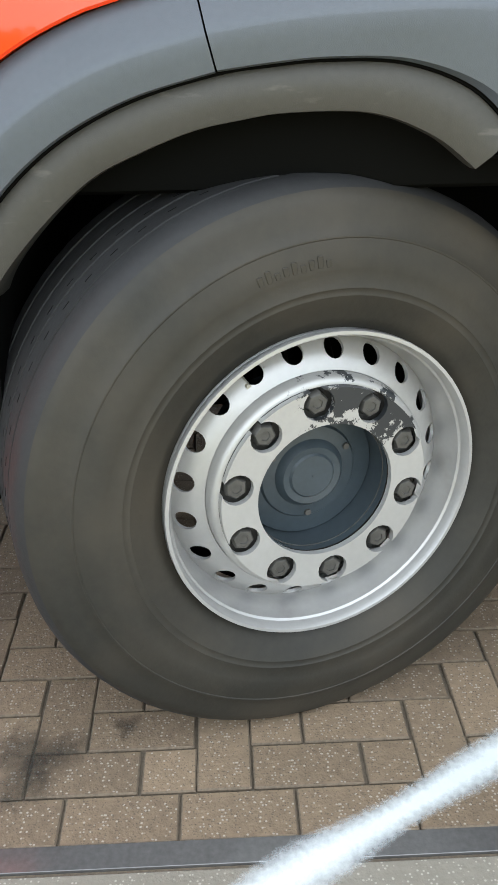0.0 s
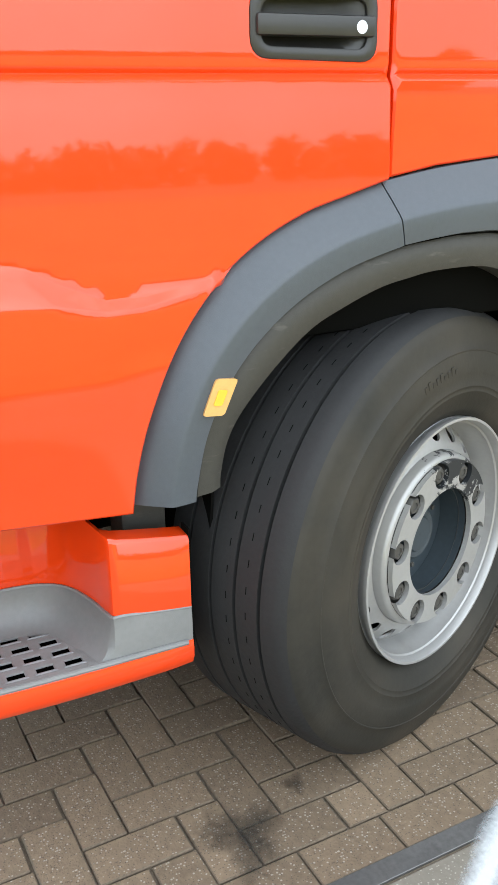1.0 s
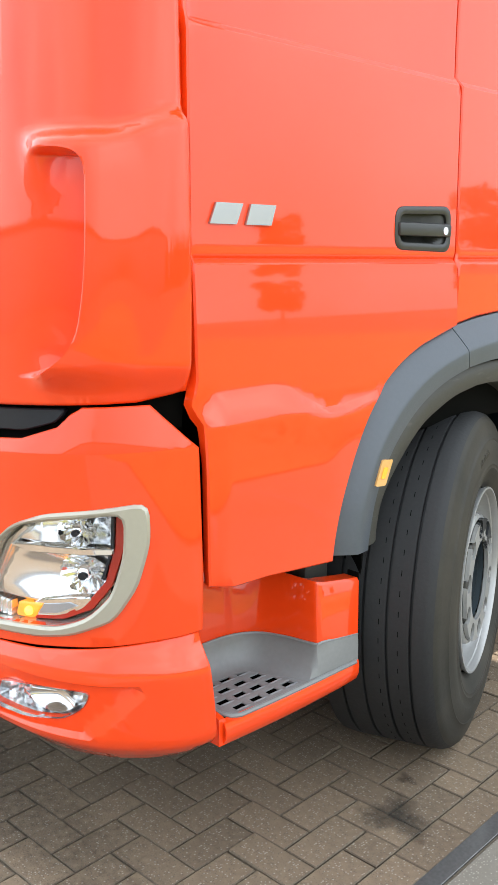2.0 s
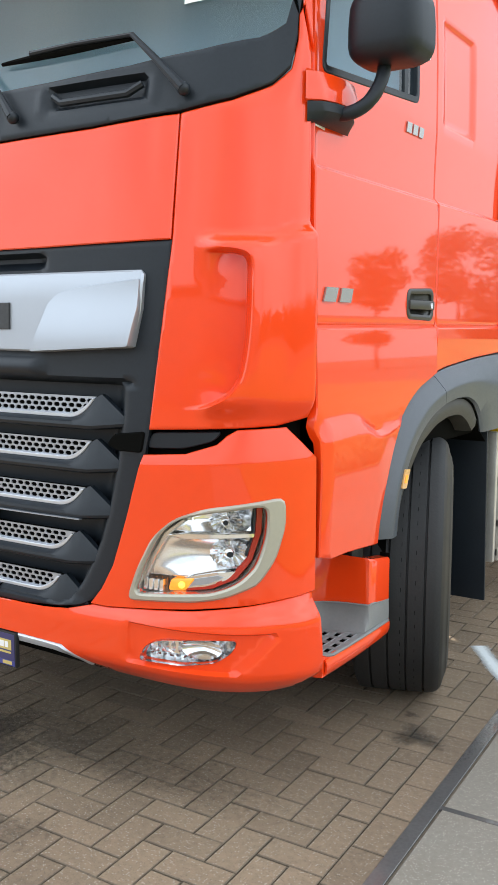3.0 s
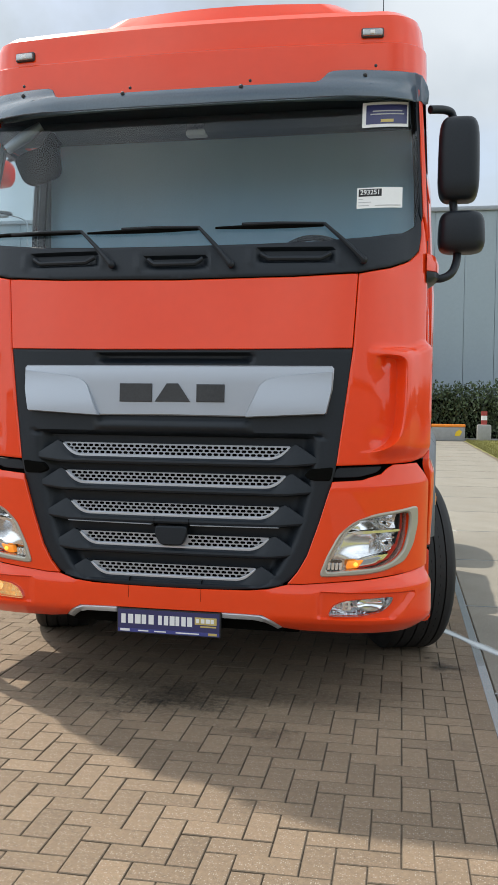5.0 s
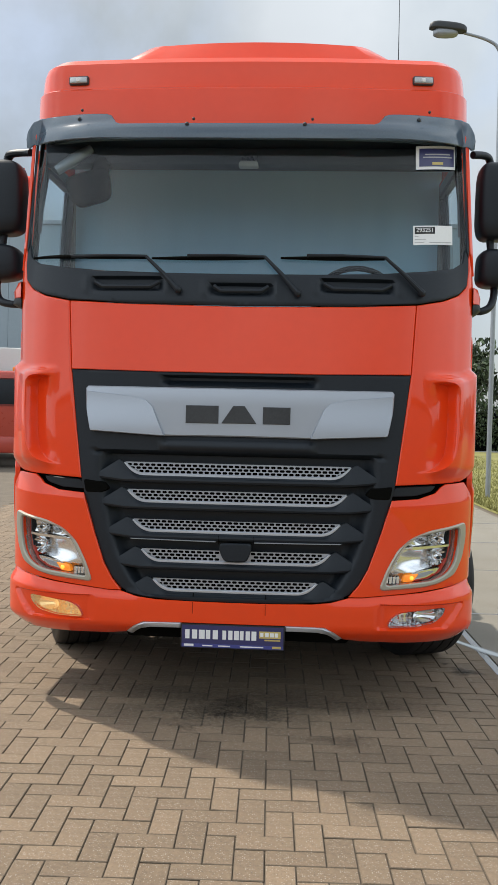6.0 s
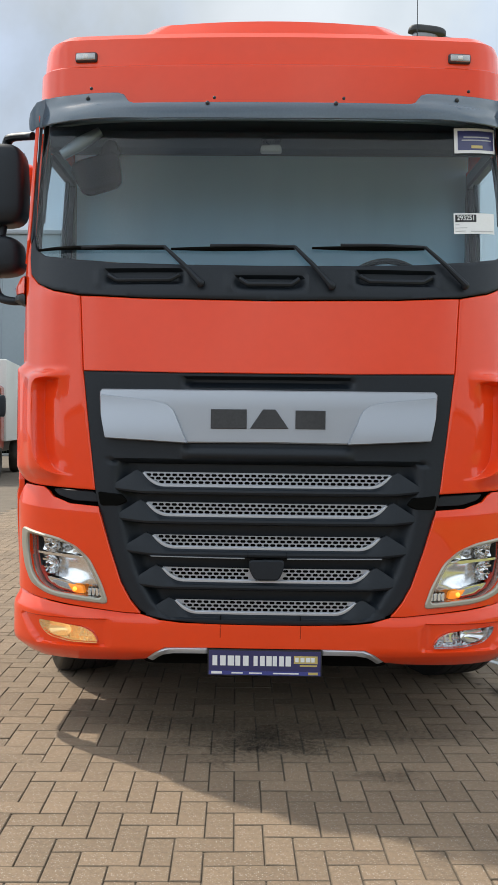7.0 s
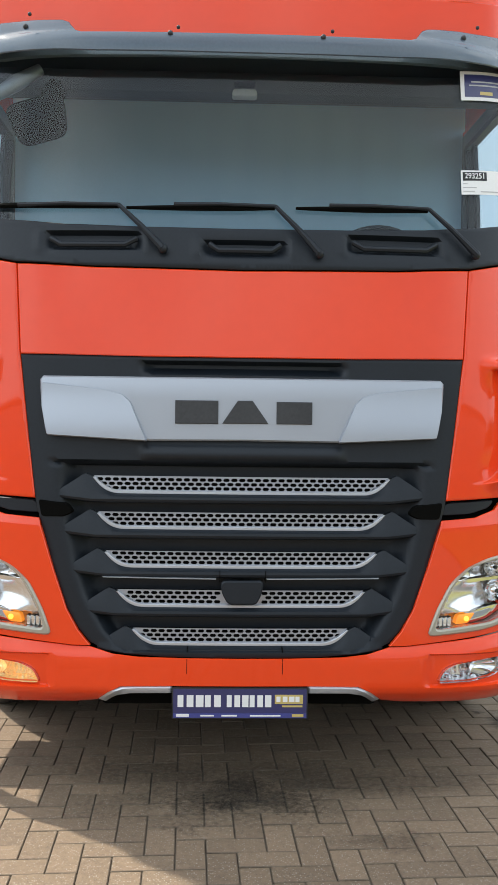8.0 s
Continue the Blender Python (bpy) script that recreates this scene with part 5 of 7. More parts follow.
for mirror in (False, True):
    f = -1 if mirror else 1
    fl = Vector((f, 1, 1))
    door = part("door", patch(bmesh.new(), DOOR, side(door_form), [WINDOW, HANDLE], lines=DOOR_LINES, thick=0.03, step=0.02, lip=0.004, drop=0.004, mirror=mirror), RED, truck, "orange-red cab door")
    bm = bmesh.new()
    patch(bm, WINDOW, side(lambda y, z: door_form(y, z) - 0.012), thick=0.005, step=0.1, lip=0, back=False, mirror=mirror)
    wg = part("side_window", bm, WINDSCREEN, door)
    wg.visible_shadow = False
    part("window_seal", patch(bmesh.new(), grown(ccw(WINDOW), -0.004), side(lambda y, z: door_form(y, z) + 0.003), [grown(ccw(WINDOW), 0.020)], thick=0.045, step=0.04, lip=0.003, mirror=mirror), BLACK, door)
    part("door_trim", patch(bmesh.new(), [(0.40, 2.0), (1.27, 2.0), (1.26, 3.0), (0.50, 3.0), (0.40, 2.7)], side(-0.06), [grown(ccw(WINDOW), -0.01)], thick=0.02, step=0.2, lip=0, mirror=mirror), DASH, door)
    part("window_divider", patch(bmesh.new(), [(0.985, 2.30), (1.02, 2.30), (1.02, 2.935), (0.985, 2.935)], side(lambda y, z: door_form(y, z) - 0.006), thick=0.02, step=0.1, lip=0.002, mirror=mirror), BLACK, door)
    # recessed handle
    handle = part("door_handle", patch(bmesh.new(), grown(ccw(HANDLE), -0.003), side(0.004), [rounded([(1.020, 1.556), (1.232, 1.552), (1.230, 1.634), (1.020, 1.628)], 0.022, 4)], thick=0.02, step=0.03, lip=0.004, drop=0.003, mirror=mirror), HANDLE_GREY, door, "recessed black plastic door handle")
    bm = bmesh.new()
    patch(bm, rounded([(1.010, 1.545), (1.242, 1.541), (1.240, 1.645), (1.010, 1.637)], 0.014, 3), side(lambda y, z: min(-0.006, -0.042 + 0.036 * smooth(1.575, 1.545, z) + 0.036 * smooth(1.16, 1.235, y) + 0.02 * smooth(1.05, 1.015, y))), thick=0.01, step=0.015, lip=0, mirror=mirror)
    part("recess", bm, HANDLE_GREY, handle)
    bm = bmesh.new()
    box(bm, SIDE - 0.020, SIDE + 0.012, 1.008, 1.244, 1.572, 1.607, 0.006)
    for v in bm.verts:
        v.co = fl * v.co
    part("grip", bm, HANDLE_GREY, handle)
    bm = bmesh.new()
    revolve(bm, [(0.0001, SIDE + 0.013), (0.011, SIDE + 0.013), (0.0125, SIDE + 0.008)], 16)
    for v in bm.verts:
        v.co = fl * (v.co + Vector((0, 1.213, 1.588)))
    part("lock", bm, CHROME, handle)
    # badges of plain shapes
    bm = bmesh.new()
    for sh in ([(0.352, 1.585), (0.430, 1.585), (0.450, 1.6295), (0.372, 1.6295)], [(0.458, 1.585), (0.536, 1.585), (0.552, 1.6295), (0.474, 1.6295)]):
        prism(bm, sh, lambda u, v, d: fl * Vector((SIDE + 0.0015 + d, u, v)), 0.006)
    part("badge", bm, LABEL_GREY, door, "raised silver badge of plain strokes")
    bm = bmesh.new()
    for k in range(3):
        y = 0.990 + 0.055 * k
        prism(bm, [(y, 2.196), (y + 0.040, 2.196), (y + 0.046, 2.232), (y + 0.006, 2.232)], lambda u, v, d: fl * Vector((SIDE + door_form(u, v) + 0.001 + d, u, v)), 0.005)
    part("badge", bm, LABEL_GREY, door, "small raised silver number badge")
    bm = bmesh.new()
    prism(bm, [(0.318, 2.095), (0.392, 2.095), (0.392, 2.132), (0.318, 2.132)], lambda u, v, d: fl * Vector((SIDE + door_form(u, v) + 0.001 + d, u, v)), 0.001)
    part("sticker", bm, WHITE, door, "small white sticker with a green mark")
    # sleeper side, rear fairing and flared collar
    def sleeper_form(y, z):
        d = -0.007 * math.exp(-((z - 1.513) / 0.005) ** 2) + 0.009 * smooth(1.509, 1.500, z) - 0.005 * smooth(1.49, 1.35, z) - 0.022 * smooth(1.974, 1.992, z) * (1 - smooth(2.02, 2.7, z)) - 0.052 * lean(z)
        q = max(abs(y - 1.53) / 0.17, abs(z - 2.475) / 0.20)
        return d - 0.012 * (1 - smooth(0.90, 1.0, q))
    part("sleeper_side", patch(bmesh.new(), [(1.290, 1.330), (1.40, 1.348), (1.75, 1.376), (2.07, 1.390), (2.075, 3.02), (2.02, 3.09), (1.27, 3.09), (1.28, 2.93), (1.290, 2.0)], side(sleeper_form), lines=SLEEPER_LINES, thick=0.03, step=0.025, lip=0.004, drop=0.004, mirror=mirror), RED, truck)
    part("side_fairing", patch(bmesh.new(), [(2.085, 1.394), (2.38, 1.398), (2.47, 1.55), (2.52, 1.60), (2.52, 2.88), (2.085, 2.92)], side(lambda y, z: 0.010 - 0.05 * smooth(2.40, 2.54, y) + 0.012 * smooth(2.10, 2.2, y) - 0.045 * lean(z)), thick=0.02, step=0.04, lip=0.005, mirror=mirror), RED, truck)
    part("upper_fairing", patch(bmesh.new(), [(1.62, 3.03), (1.80, 2.985), (2.10, 2.905), (2.52, 2.875), (2.55, 3.4), (2.10, 3.45), (1.80, 3.30)], side(lambda y, z: -0.046 + 0.034 * smooth(1.6, 2.3, y) - 0.11 * smooth(2.95, 3.5, z)), thick=0.02, step=0.04, lip=0.006, mirror=mirror), RED, truck)
    # wheel arch: outer band in two pieces, inner lip
    def line(pts, x):
        return [Vector((f * x, y, z)) for y, z in pts]
    def between(a, b, t):
        return [(p[0] + (q[0] - p[0]) * t, p[1] + (q[1] - p[1]) * t) for p, q in zip(a, b)]
    so, sm, si = smooth_line(ARCH_OUT[:8]), smooth_line(ARCH_MID[:8]), smooth_line(ARCH_IN)
    prof = ((0.0, SIDE - 0.020), (0.02, SIDE + 0.002), (0.10, SIDE + 0.010), (0.30, SIDE + 0.030), (0.50, SIDE + 0.048), (0.56, SIDE + 0.052), (0.61, SIDE + 0.053), (0.80, SIDE + 0.051), (0.975, SIDE + 0.048), (1.0, SIDE + 0.036))
    bm = bmesh.new()
    loft(bm, [line(between(so, sm, t), x) for t, x in prof])
    part("wheel_arch", solid(bm, 0.012), GREY_PLASTIC, truck, "dark grey moulded wheel arch")
    rear_out = [(1.2725, 1.3255), (1.40, 1.345), (1.528, 1.357), (1.75, 1.373), (2.0, 1.385), (2.37, 1.393), (2.43, 1.05)]
    rear_mid = [(1.3025, 1.205), (1.380, 1.214), (1.46, 1.219), (1.565, 1.213), (1.661, 1.178), (1.730, 1.115), (1.760, 1.05)]
    ro, rm = smooth_line(rear_out[:6]) + [rear_out[6]], smooth_line(rear_mid[:6]) + [rear_mid[6]]
    bm = bmesh.new()
    loft(bm, [line(between(ro, rm, t), x) for t, x in prof])
    part("wheel_arch_rear", solid(bm, 0.012), GREY_PLASTIC, truck)
    mi = smooth_line(ARCH_MID)
    bm = bmesh.new()
    loft(bm, [line(mi, SIDE + 0.022), line(between(mi, si, 0.12), SIDE + 0.030), line(between(mi, si, 0.6), SIDE + 0.034), line(between(mi, si, 0.95), SIDE + 0.026), line(between(mi, si, 1.0), SIDE + 0.0), line(between(mi, si, 1.02), SIDE - 0.10)])
    part("arch_lip", solid(bm, 0.006), DARK_GREY, truck, "grimy grey inner lip of the wheel arch")
    bm = bmesh.new()
    loft(bm, [line(between(mi, si, -0.015), SIDE + 0.030), line(between(mi, si, 0.045), SIDE + 0.0315)])
    part("arch_seam", solid(bm, 0.008), DEEP_BLACK, truck)
    # liner over the wheel, with the well's shade put into its black colour
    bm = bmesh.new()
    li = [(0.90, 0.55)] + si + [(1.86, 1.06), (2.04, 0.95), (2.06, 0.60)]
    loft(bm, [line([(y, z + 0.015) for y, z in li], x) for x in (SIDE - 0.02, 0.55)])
    part("wheel_liner", solid(bm, 0.006), DEEP_BLACK, truck)
    # bracket under the front arch
    bm = bmesh.new()
    box(bm, 1.08, 1.165, 0.74, 0.835, 0.62, 0.80, 0.01)
    for v in bm.verts:
        v.co = fl * v.co
    part("arch_bracket", bm, DARK_GREY, truck)
    # side marker
    bm = bmesh.new()
    prism(bm, rounded([(0.868, 0.934), (0.910, 0.930), (0.940, 0.996), (0.896, 1.001)], 0.006, 2), lambda u, v, d: fl * Vector((SIDE + 0.044 + d, u, v)), 0.013)
    marker = part("side_marker", bm, MARKER, truck, "lit amber side marker lamp")
    bm = bmesh.new()
    prism(bm, rounded([(0.888, 0.952), (0.905, 0.950), (0.918, 0.978), (0.900, 0.981)], 0.004, 2), lambda u, v, d: fl * Vector((SIDE + 0.0575 + d, u, v)), 0.002)
    part("bulb", bm, AMBER, marker)
    # entrance step
    PLAN = [(1.04, 0.346), (1.04, 0.40), (1.04, 0.46), (1.044, 0.54), (1.062, 0.60), (1.105, 0.642), (1.18, 0.668), (1.244, 0.680), (1.262, 0.70), (1.264, 0.842)]
    plan = [(v.x, v.y) for v in curve_pts([(x, y, 0) for x, y in PLAN], 3)]
    def top_z(y):
        return float(np.interp(y, (0.34, 0.55, 0.70, 0.84), (0.790, 0.750, 0.706, 0.684)))
    def mid_z(y):
        return float(np.interp(y, (0.34, 0.42, 0.60, 0.70, 0.84), (0.528, 0.536, 0.540, 0.546, 0.528)))
    bm = bmesh.new()
    up = [Vector((f * x, y, top_z(y))) for x, y in plan]
    lo = [Vector((f * x, y, mid_z(y))) for x, y in plan]
    inner = [Vector((f * (x - 0.05), y, top_z(y) + 0.002)) for x, y in plan]
    loft(bm, [inner, [p + Vector((-f * 0.006, 0, 0.002)) for p in up], [p - Vector((0, 0, 0.006)) for p in up], lo])
    step = part("entrance_step", solid(bm, 0.006), RED, truck, "orange-red entrance step with grey tray and slotted tread")
    bm = bmesh.new()
    floor_z = 0.456
    rows = []
    for k in range(-1, 8):
        row = []
        for i, (x, y) in enumerate(plan):
            (xa, ya), (xb, yb) = plan[max(i - 1, 0)], plan[min(i + 1, len(plan) - 1)]
            ln = math.hypot(xb - xa, yb - ya)
            nx, ny = (yb - ya) / ln, (xa - xb) / ln
            a = max(0, k) / 7 * math.pi / 2
            off = 0.052 * (1 - math.cos(a)) + (0.007 if k < 0 else 0.0)
            low = floor_z - 0.006 * smooth(1.15, 1.26, x)
            h = mid_z(y) - low
            row.append(Vector((f * min(1.266, x + nx * off), max(0.348, y + ny * off), low + h * (1 - math.sin(a)) + (0.002 if k < 0 else 0.0))))
        rows.append(row)
    loft(bm, rows)
    part("tray_wall", solid(bm, 0.005), TRAY, step, "grey plastic tray wall")
    # tread with slots
    tread_poly = rounded([(1.268, 0.400), (1.235, 0.374), (1.10, 0.368), (1.078, 0.385), (1.078, 0.58), (1.10, 0.618), (1.20, 0.636), (1.246, 0.652), (1.262, 0.83), (1.268, 0.834)], 0.012, 3)
    slots = []
    for r in range(4):
        x = 1.100 + 0.043 * r
        for c in range(-1, 6):
            y = 0.452 + 0.056 * c + 0.014 * r
            pts = [(x - 0.010, y - 0.017), (x + 0.010, y - 0.017), (x + 0.010, y + 0.017), (x - 0.010, y + 0.017)]
            if inside_many(np.array(pts), grown(ccw(tread_poly), 0.007)).all():
                slots.append(pts)
    part("tread", patch(bmesh.new(), tread_poly, lambda x, y: Vector((x, y, floor_z)), slots, thick=0.004, step=0.04, lip=0.002, drop=0.0015, mirror=mirror), TREADPLATE, step, "slotted grey metal tread")
    for pts in slots:
        bm = bmesh.new()
        box(bm, f * pts[2][0] + (0.001 if f > 0 else -0.008), f * pts[2][0] + (0.006 if f > 0 else -0.001), pts[0][1] - 0.005, pts[2][1] + 0.005, floor_z - 0.003, floor_z + 0.0018, 0.001, 1)
        part("grip_bar", bm, GRIP, step)
    bm = bmesh.new()
    tube(bm, [(f * x, y, z) for x, y, z in ((1.046, 0.362, 0.524), (1.10, 0.364, 0.490), (1.18, 0.366, 0.470), (1.235, 0.370, 0.463), (1.258, 0.384, 0.460), (1.268, 0.405, 0.459), (1.270, 0.50, 0.458), (1.270, 0.66, 0.456), (1.268, 0.83, 0.455))], 0.006, 8)
    part("tray_rim", bm, TRAY, step)
    bm = bmesh.new()
    box(bm, 1.00, 1.250, 0.366, 0.82, floor_z - 0.07, floor_z - 0.02, 0.004)
    for v in bm.verts:
        v.co = fl * v.co
    part("tray_floor", bm, DEEP_BLACK, step)
    bm = bmesh.new()
    rows = [[Vector((f * x, y, z)) for x, z in ((1.264, 0.40), (1.264, 0.468 + e), (1.20, 0.482 + e), (1.10, 0.500 + e), (1.036, 0.512 + e), (1.036, 0.40))] for y, e in ((0.340, 0.0), (0.358, -0.002), (0.364, -0.016))]
    loft(bm, rows, close=True)
    bm.faces.new([v for v in bm.verts if v.co.y < 0.345])
    bm.faces.new([v for v in bm.verts if v.co.y > 0.362])
    part("step_cheek", bm, RED, step)
    bm = bmesh.new()
    rows = []
    for i in range(15):
        y = 0.352 + 0.49 * i / 14
        r = 1.0 - 0.55 * smooth(0.79, 0.842, y)
        rows.append([Vector((f * (1.266 + dx * r), y, floor_z + 0.004 + dz * (0.8 + 0.2 * r) - 0.006 * math.sin(i / 14 * math.pi))) for dx, dz in ((-0.012, 0.0), (0.004, -0.004), (0.010, -0.020), (0.008, -0.045), (-0.010, -0.066), (-0.10, -0.078), (-0.25, -0.078))])
    loft(bm, rows)
    part("step_sill", solid(bm, 0.006), RED, step)
    bm = bmesh.new()
    rows = []
    for y in (0.842, 0.846):
        rows.append([Vector((f * x, y, z)) for x, z in ((1.262, 0.70), (1.264, 0.46), (1.262, 0.42), (1.25, 0.40), (1.225, 0.42), (1.225, 0.70))])
    loft(bm, rows, close=True)
    bm.faces.new([v for v in bm.verts if v.co.y < 0.844])
    bm.faces.new([v for v in bm.verts if v.co.y > 0.844])
    part("step_end", bm, DEEP_BLACK, step)
    # mud flap behind the wheel
    bm = bmesh.new()
    box(bm, 0.86, 1.225, 2.03, 2.045, 0.20, 1.06, 0.004)
    for v in bm.verts:
        v.co = fl * v.co + Vector((0, 0.03 * math.sin(v.co.z * 4), 0))
    part("mud_flap", bm, BLACK, truck, "black rubber mud flap")

# ---- roof ----
def ring(w, y0, y1, z, r, crown=0.05, n=10):
    """A rounded rectangle in plan with a slightly bowed front."""
    pts = []
    for i in range(13):
        x = -1 + 2 * i / 12
        pts.append((x * (w - r), y0 + crown * x * x))
    for k in range(1, n):
        a = math.pi / 2 * k / n
        pts.append((w - r + r * math.sin(a), y0 + crown + r - r * math.cos(a)))
    pts += [(w, y0 + crown + r + (y1 - y0 - crown - r) * i / 6) for i in range(7)]
    pts += [(-w, y0 + crown + r + (y1 - y0 - crown - r) * i / 6) for i in range(6, -1, -1)]
    for k in range(n - 1, 0, -1):
        a = math.pi / 2 * k / n
        pts.append((-(w - r + r * math.sin(a)), y0 + crown + r - r * math.cos(a)))
    return [Vector((x, y, z)) for x, y in pts]


bm = bmesh.new()
layers = [(1.200, 0.256, 2.45, 3.055, 0.20), (1.202, 0.258, 2.45, 3.12, 0.20), (1.203, 0.262, 2.45, 3.20, 0.20), (1.200, 0.263, 2.45, 3.297, 0.20), (1.197, 0.266, 2.45, 3.301, 0.20), (1.189, 0.274, 2.45, 3.306, 0.20), (1.188, 0.2755, 2.45, 3.314, 0.20),
          (1.176, 0.281, 2.45, 3.40, 0.18), (1.160, 0.286, 2.45, 3.445, 0.18), (1.130, 0.312, 2.44, 3.476, 0.18), (1.04, 0.38, 2.40, 3.494, 0.2), (0.80, 0.60, 2.3, 3.505, 0.2)]
rows = loft(bm, [ring(*l) for l in layers], close=True)
bm.faces.new(rows[-1])
part("roof", bm, RED, truck, angle=30)
bm = bmesh.new()
rows = loft(bm, [ring(0.94, 0.80, 2.4, 3.47, 0.25, 0.05), ring(0.93, 0.86, 2.4, 3.64, 0.25, 0.05), ring(0.90, 0.90, 2.4, 3.73, 0.25, 0.05), ring(0.76, 0.94, 2.38, 3.815, 0.22, 0.05), ring(0.66, 1.03, 2.36, 3.852, 0.22, 0.05), ring(0.40, 1.20, 2.30, 3.89, 0.2, 0.05)], close=True)
bm.faces.new(rows[-1])
part("roof_deflector", bm, RED, truck, angle=30)
for sgn in (1, -1):
    bm = bmesh.new()
    box(bm, -0.056, 0.056, -0.012, 0.03, -0.024, 0.024, 0.010, 3, Matrix.Translation((sgn * 0.935, 0.317, 3.352)) @ Matrix.Rotation(sgn * 0.10, 4, "Z"))
    ml = part("roof_marker", bm, STEEL, truck, "clear roof marker lamp")
    bm = bmesh.new()
    box(bm, -0.050, 0.050, -0.016, 0.0, -0.018, 0.018, 0.006, 2, Matrix.Translation((sgn * 0.935, 0.317, 3.352)) @ Matrix.Rotation(sgn * 0.10, 4, "Z"))
    part("lens", bm, LABEL_GREY, ml)
    bm = bmesh.new()
    box(bm, -0.012, 0.012, -0.020, 0.0, -0.010, 0.010, 0.004, 2, Matrix.Translation((sgn * 0.935, 0.317, 3.352)) @ Matrix.Rotation(sgn * 0.10, 4, "Z"))
    part("bulb", bm, WHITE, ml)
bm = bmesh.new()
tube(bm, [(0.915, 1.5, 3.46), (0.915, 1.5, 3.60), (0.91, 1.51, 4.45)], [0.012, 0.004, 0.0018], 6)
part("aerial", bm, BLACK, truck, "thin black whip aerial")

# ---- mirrors ----
def shell_box(bm, c, size, power, taper, m=None, n=28, k=14):
    """A soft-cornered housing: a squared-off ball, flat at the back."""
    rings = []
    for j in range(1, k):
        ph = -math.pi / 2 + math.pi * j / k
        row = []
        for i in range(n):
            th = math.tau * i / n
            cx, sx = math.cos(th), math.sin(th)
            cp, sp = math.cos(ph), math.sin(ph)
            e = lambda w: math.copysign(abs(w) ** power, w)
            x, y, z = e(cp) * e(cx), e(cp) * e(sx), e(sp)
            if y > 0.35:
                y = 0.35
            x *= 1 + taper * z
            row.append(bm.verts.new(Vector((c[0] + x * size[0], c[1] + y * size[1], c[2] + z * size[2]))))
        rings.append(row)
    for a, b in zip(rings, rings[1:]):
        for i in range(n):
            bm.faces.new((a[i], a[(i + 1) % n], b[(i + 1) % n], b[i]))
    bm.faces.new(rings[0][::-1])
    bm.faces.new(rings[-1])
    return bm


for f in (1, -1):
    fl = Vector((f, 1, 1))
    def put(bm):
        for v in bm.verts:
            v.co = fl * (v.co + Vector((0.055 * smooth(1.25, 1.34, v.co.x) if f < 0 else 0, 0, 0)))
        return bm
    bm = bmesh.new()
    tube(bm, curve_pts([(1.232, 0.40, 2.145), (1.29, 0.395, 2.135), (1.345, 0.42, 2.165), (1.372, 0.455, 2.235), (1.370, 0.475, 2.32), (1.352, 0.485, 2.50), (1.345, 0.49, 2.60), (1.345, 0.50, 2.90), (1.335, 0.50, 2.985), (1.30, 0.46, 2.998), (1.225, 0.40, 2.985)], 4), 0.021, 10)
    arm = part("mirror", put(bm), BLACK, truck, "black twin side mirror on a bent arm")
    bm = bmesh.new()
    shell_box(bm, (1.372, 0.50, 2.748), (0.104, 0.115, 0.212), 0.42, -0.03)
    part("upper_housing", put(bm), BLACK, arm)
    bm = bmesh.new()
    shell_box(bm, (1.392, 0.485, 2.378), (0.118, 0.110, 0.106), 0.50, -0.04)
    part("lower_housing", put(bm), BLACK, arm)
    for (c, hw, hh) in (((1.372, 2.748), 0.088, 0.19), ((1.392, 2.378), 0.098, 0.088)):
        bm = bmesh.new()
        box(bm, c[0] - hw, c[0] + hw, 0.535, 0.542, c[1] - hh, c[1] + hh, 0.003)
        part("mirror_glass", put(bm), CHROME, arm)
    bm = bmesh.new()
    rows = [[Vector((1.225 + dx * k, 0.26 + 0.30 * i / 10, z)) for i in range(11) for k in [math.sin(i / 10 * math.pi) ** 0.5]] for z, dx in ((2.245, 0.0), (2.238, 0.045), (2.195, 0.062), (2.160, 0.058), (2.150, 0.0))]
    loft(bm, rows)
    part("mirror_foot", put(bm), RED, arm, "orange-red mirror foot")
    bm = bmesh.new()
    rows = [[Vector((1.225 + dx * k, 0.27 + 0.26 * i / 10, z)) for i in range(11) for k in [math.sin(i / 10 * math.pi) ** 0.5]] for z, dx in ((2.158, 0.0), (2.156, 0.060), (2.130, 0.062), (2.105, 0.03), (2.10, 0.0))]
    loft(bm, rows)
    part("foot_cover", put(bm), BLACK, arm)
# kerb mirror over the far door
bm = bmesh.new()
shell_box(bm, (-1.42, 0.98, 2.915), (0.085, 0.10, 0.085), 0.7, 0.0)
km = part("kerb_mirror", bm, RED, truck, "small orange-red kerb mirror over the door")
bm = bmesh.new()
tube(bm, [(-1.22, 0.98, 3.01), (-1.32, 0.98, 3.02), (-1.41, 0.98, 2.96)], 0.015, 8)
part("arm", bm, BLACK, km)
# front mirror behind the glass
bm = bmesh.new()
tube(bm, [(-1.065, 0.36, 2.875), (-0.97, 0.37, 2.94), (-0.875, 0.39, 3.005)], [0.026, 0.034, 0.024], 10)
fm = part("front_mirror", bm, GALV, truck, "front-view mirror on a short arm")
bm = bmesh.new()
shell_box(bm, (0, 0, 0), (0.120, 0.06, 0.090), 0.45, 0.12)
for v in bm.verts:
    v.co = Matrix.Rotation(-0.28, 4, "Y") @ v.co + Vector((-0.885, 0.40, 2.788))
part("housing", bm, DEEP_BLACK, fm)
bm = bmesh.new()
tube(bm, [(-0.84, 0.40, 2.85), (-0.83, 0.42, 2.90), (-0.82, 0.44, 2.95)], 0.05, 10)
part("neck", bm, DEEP_BLACK, fm)

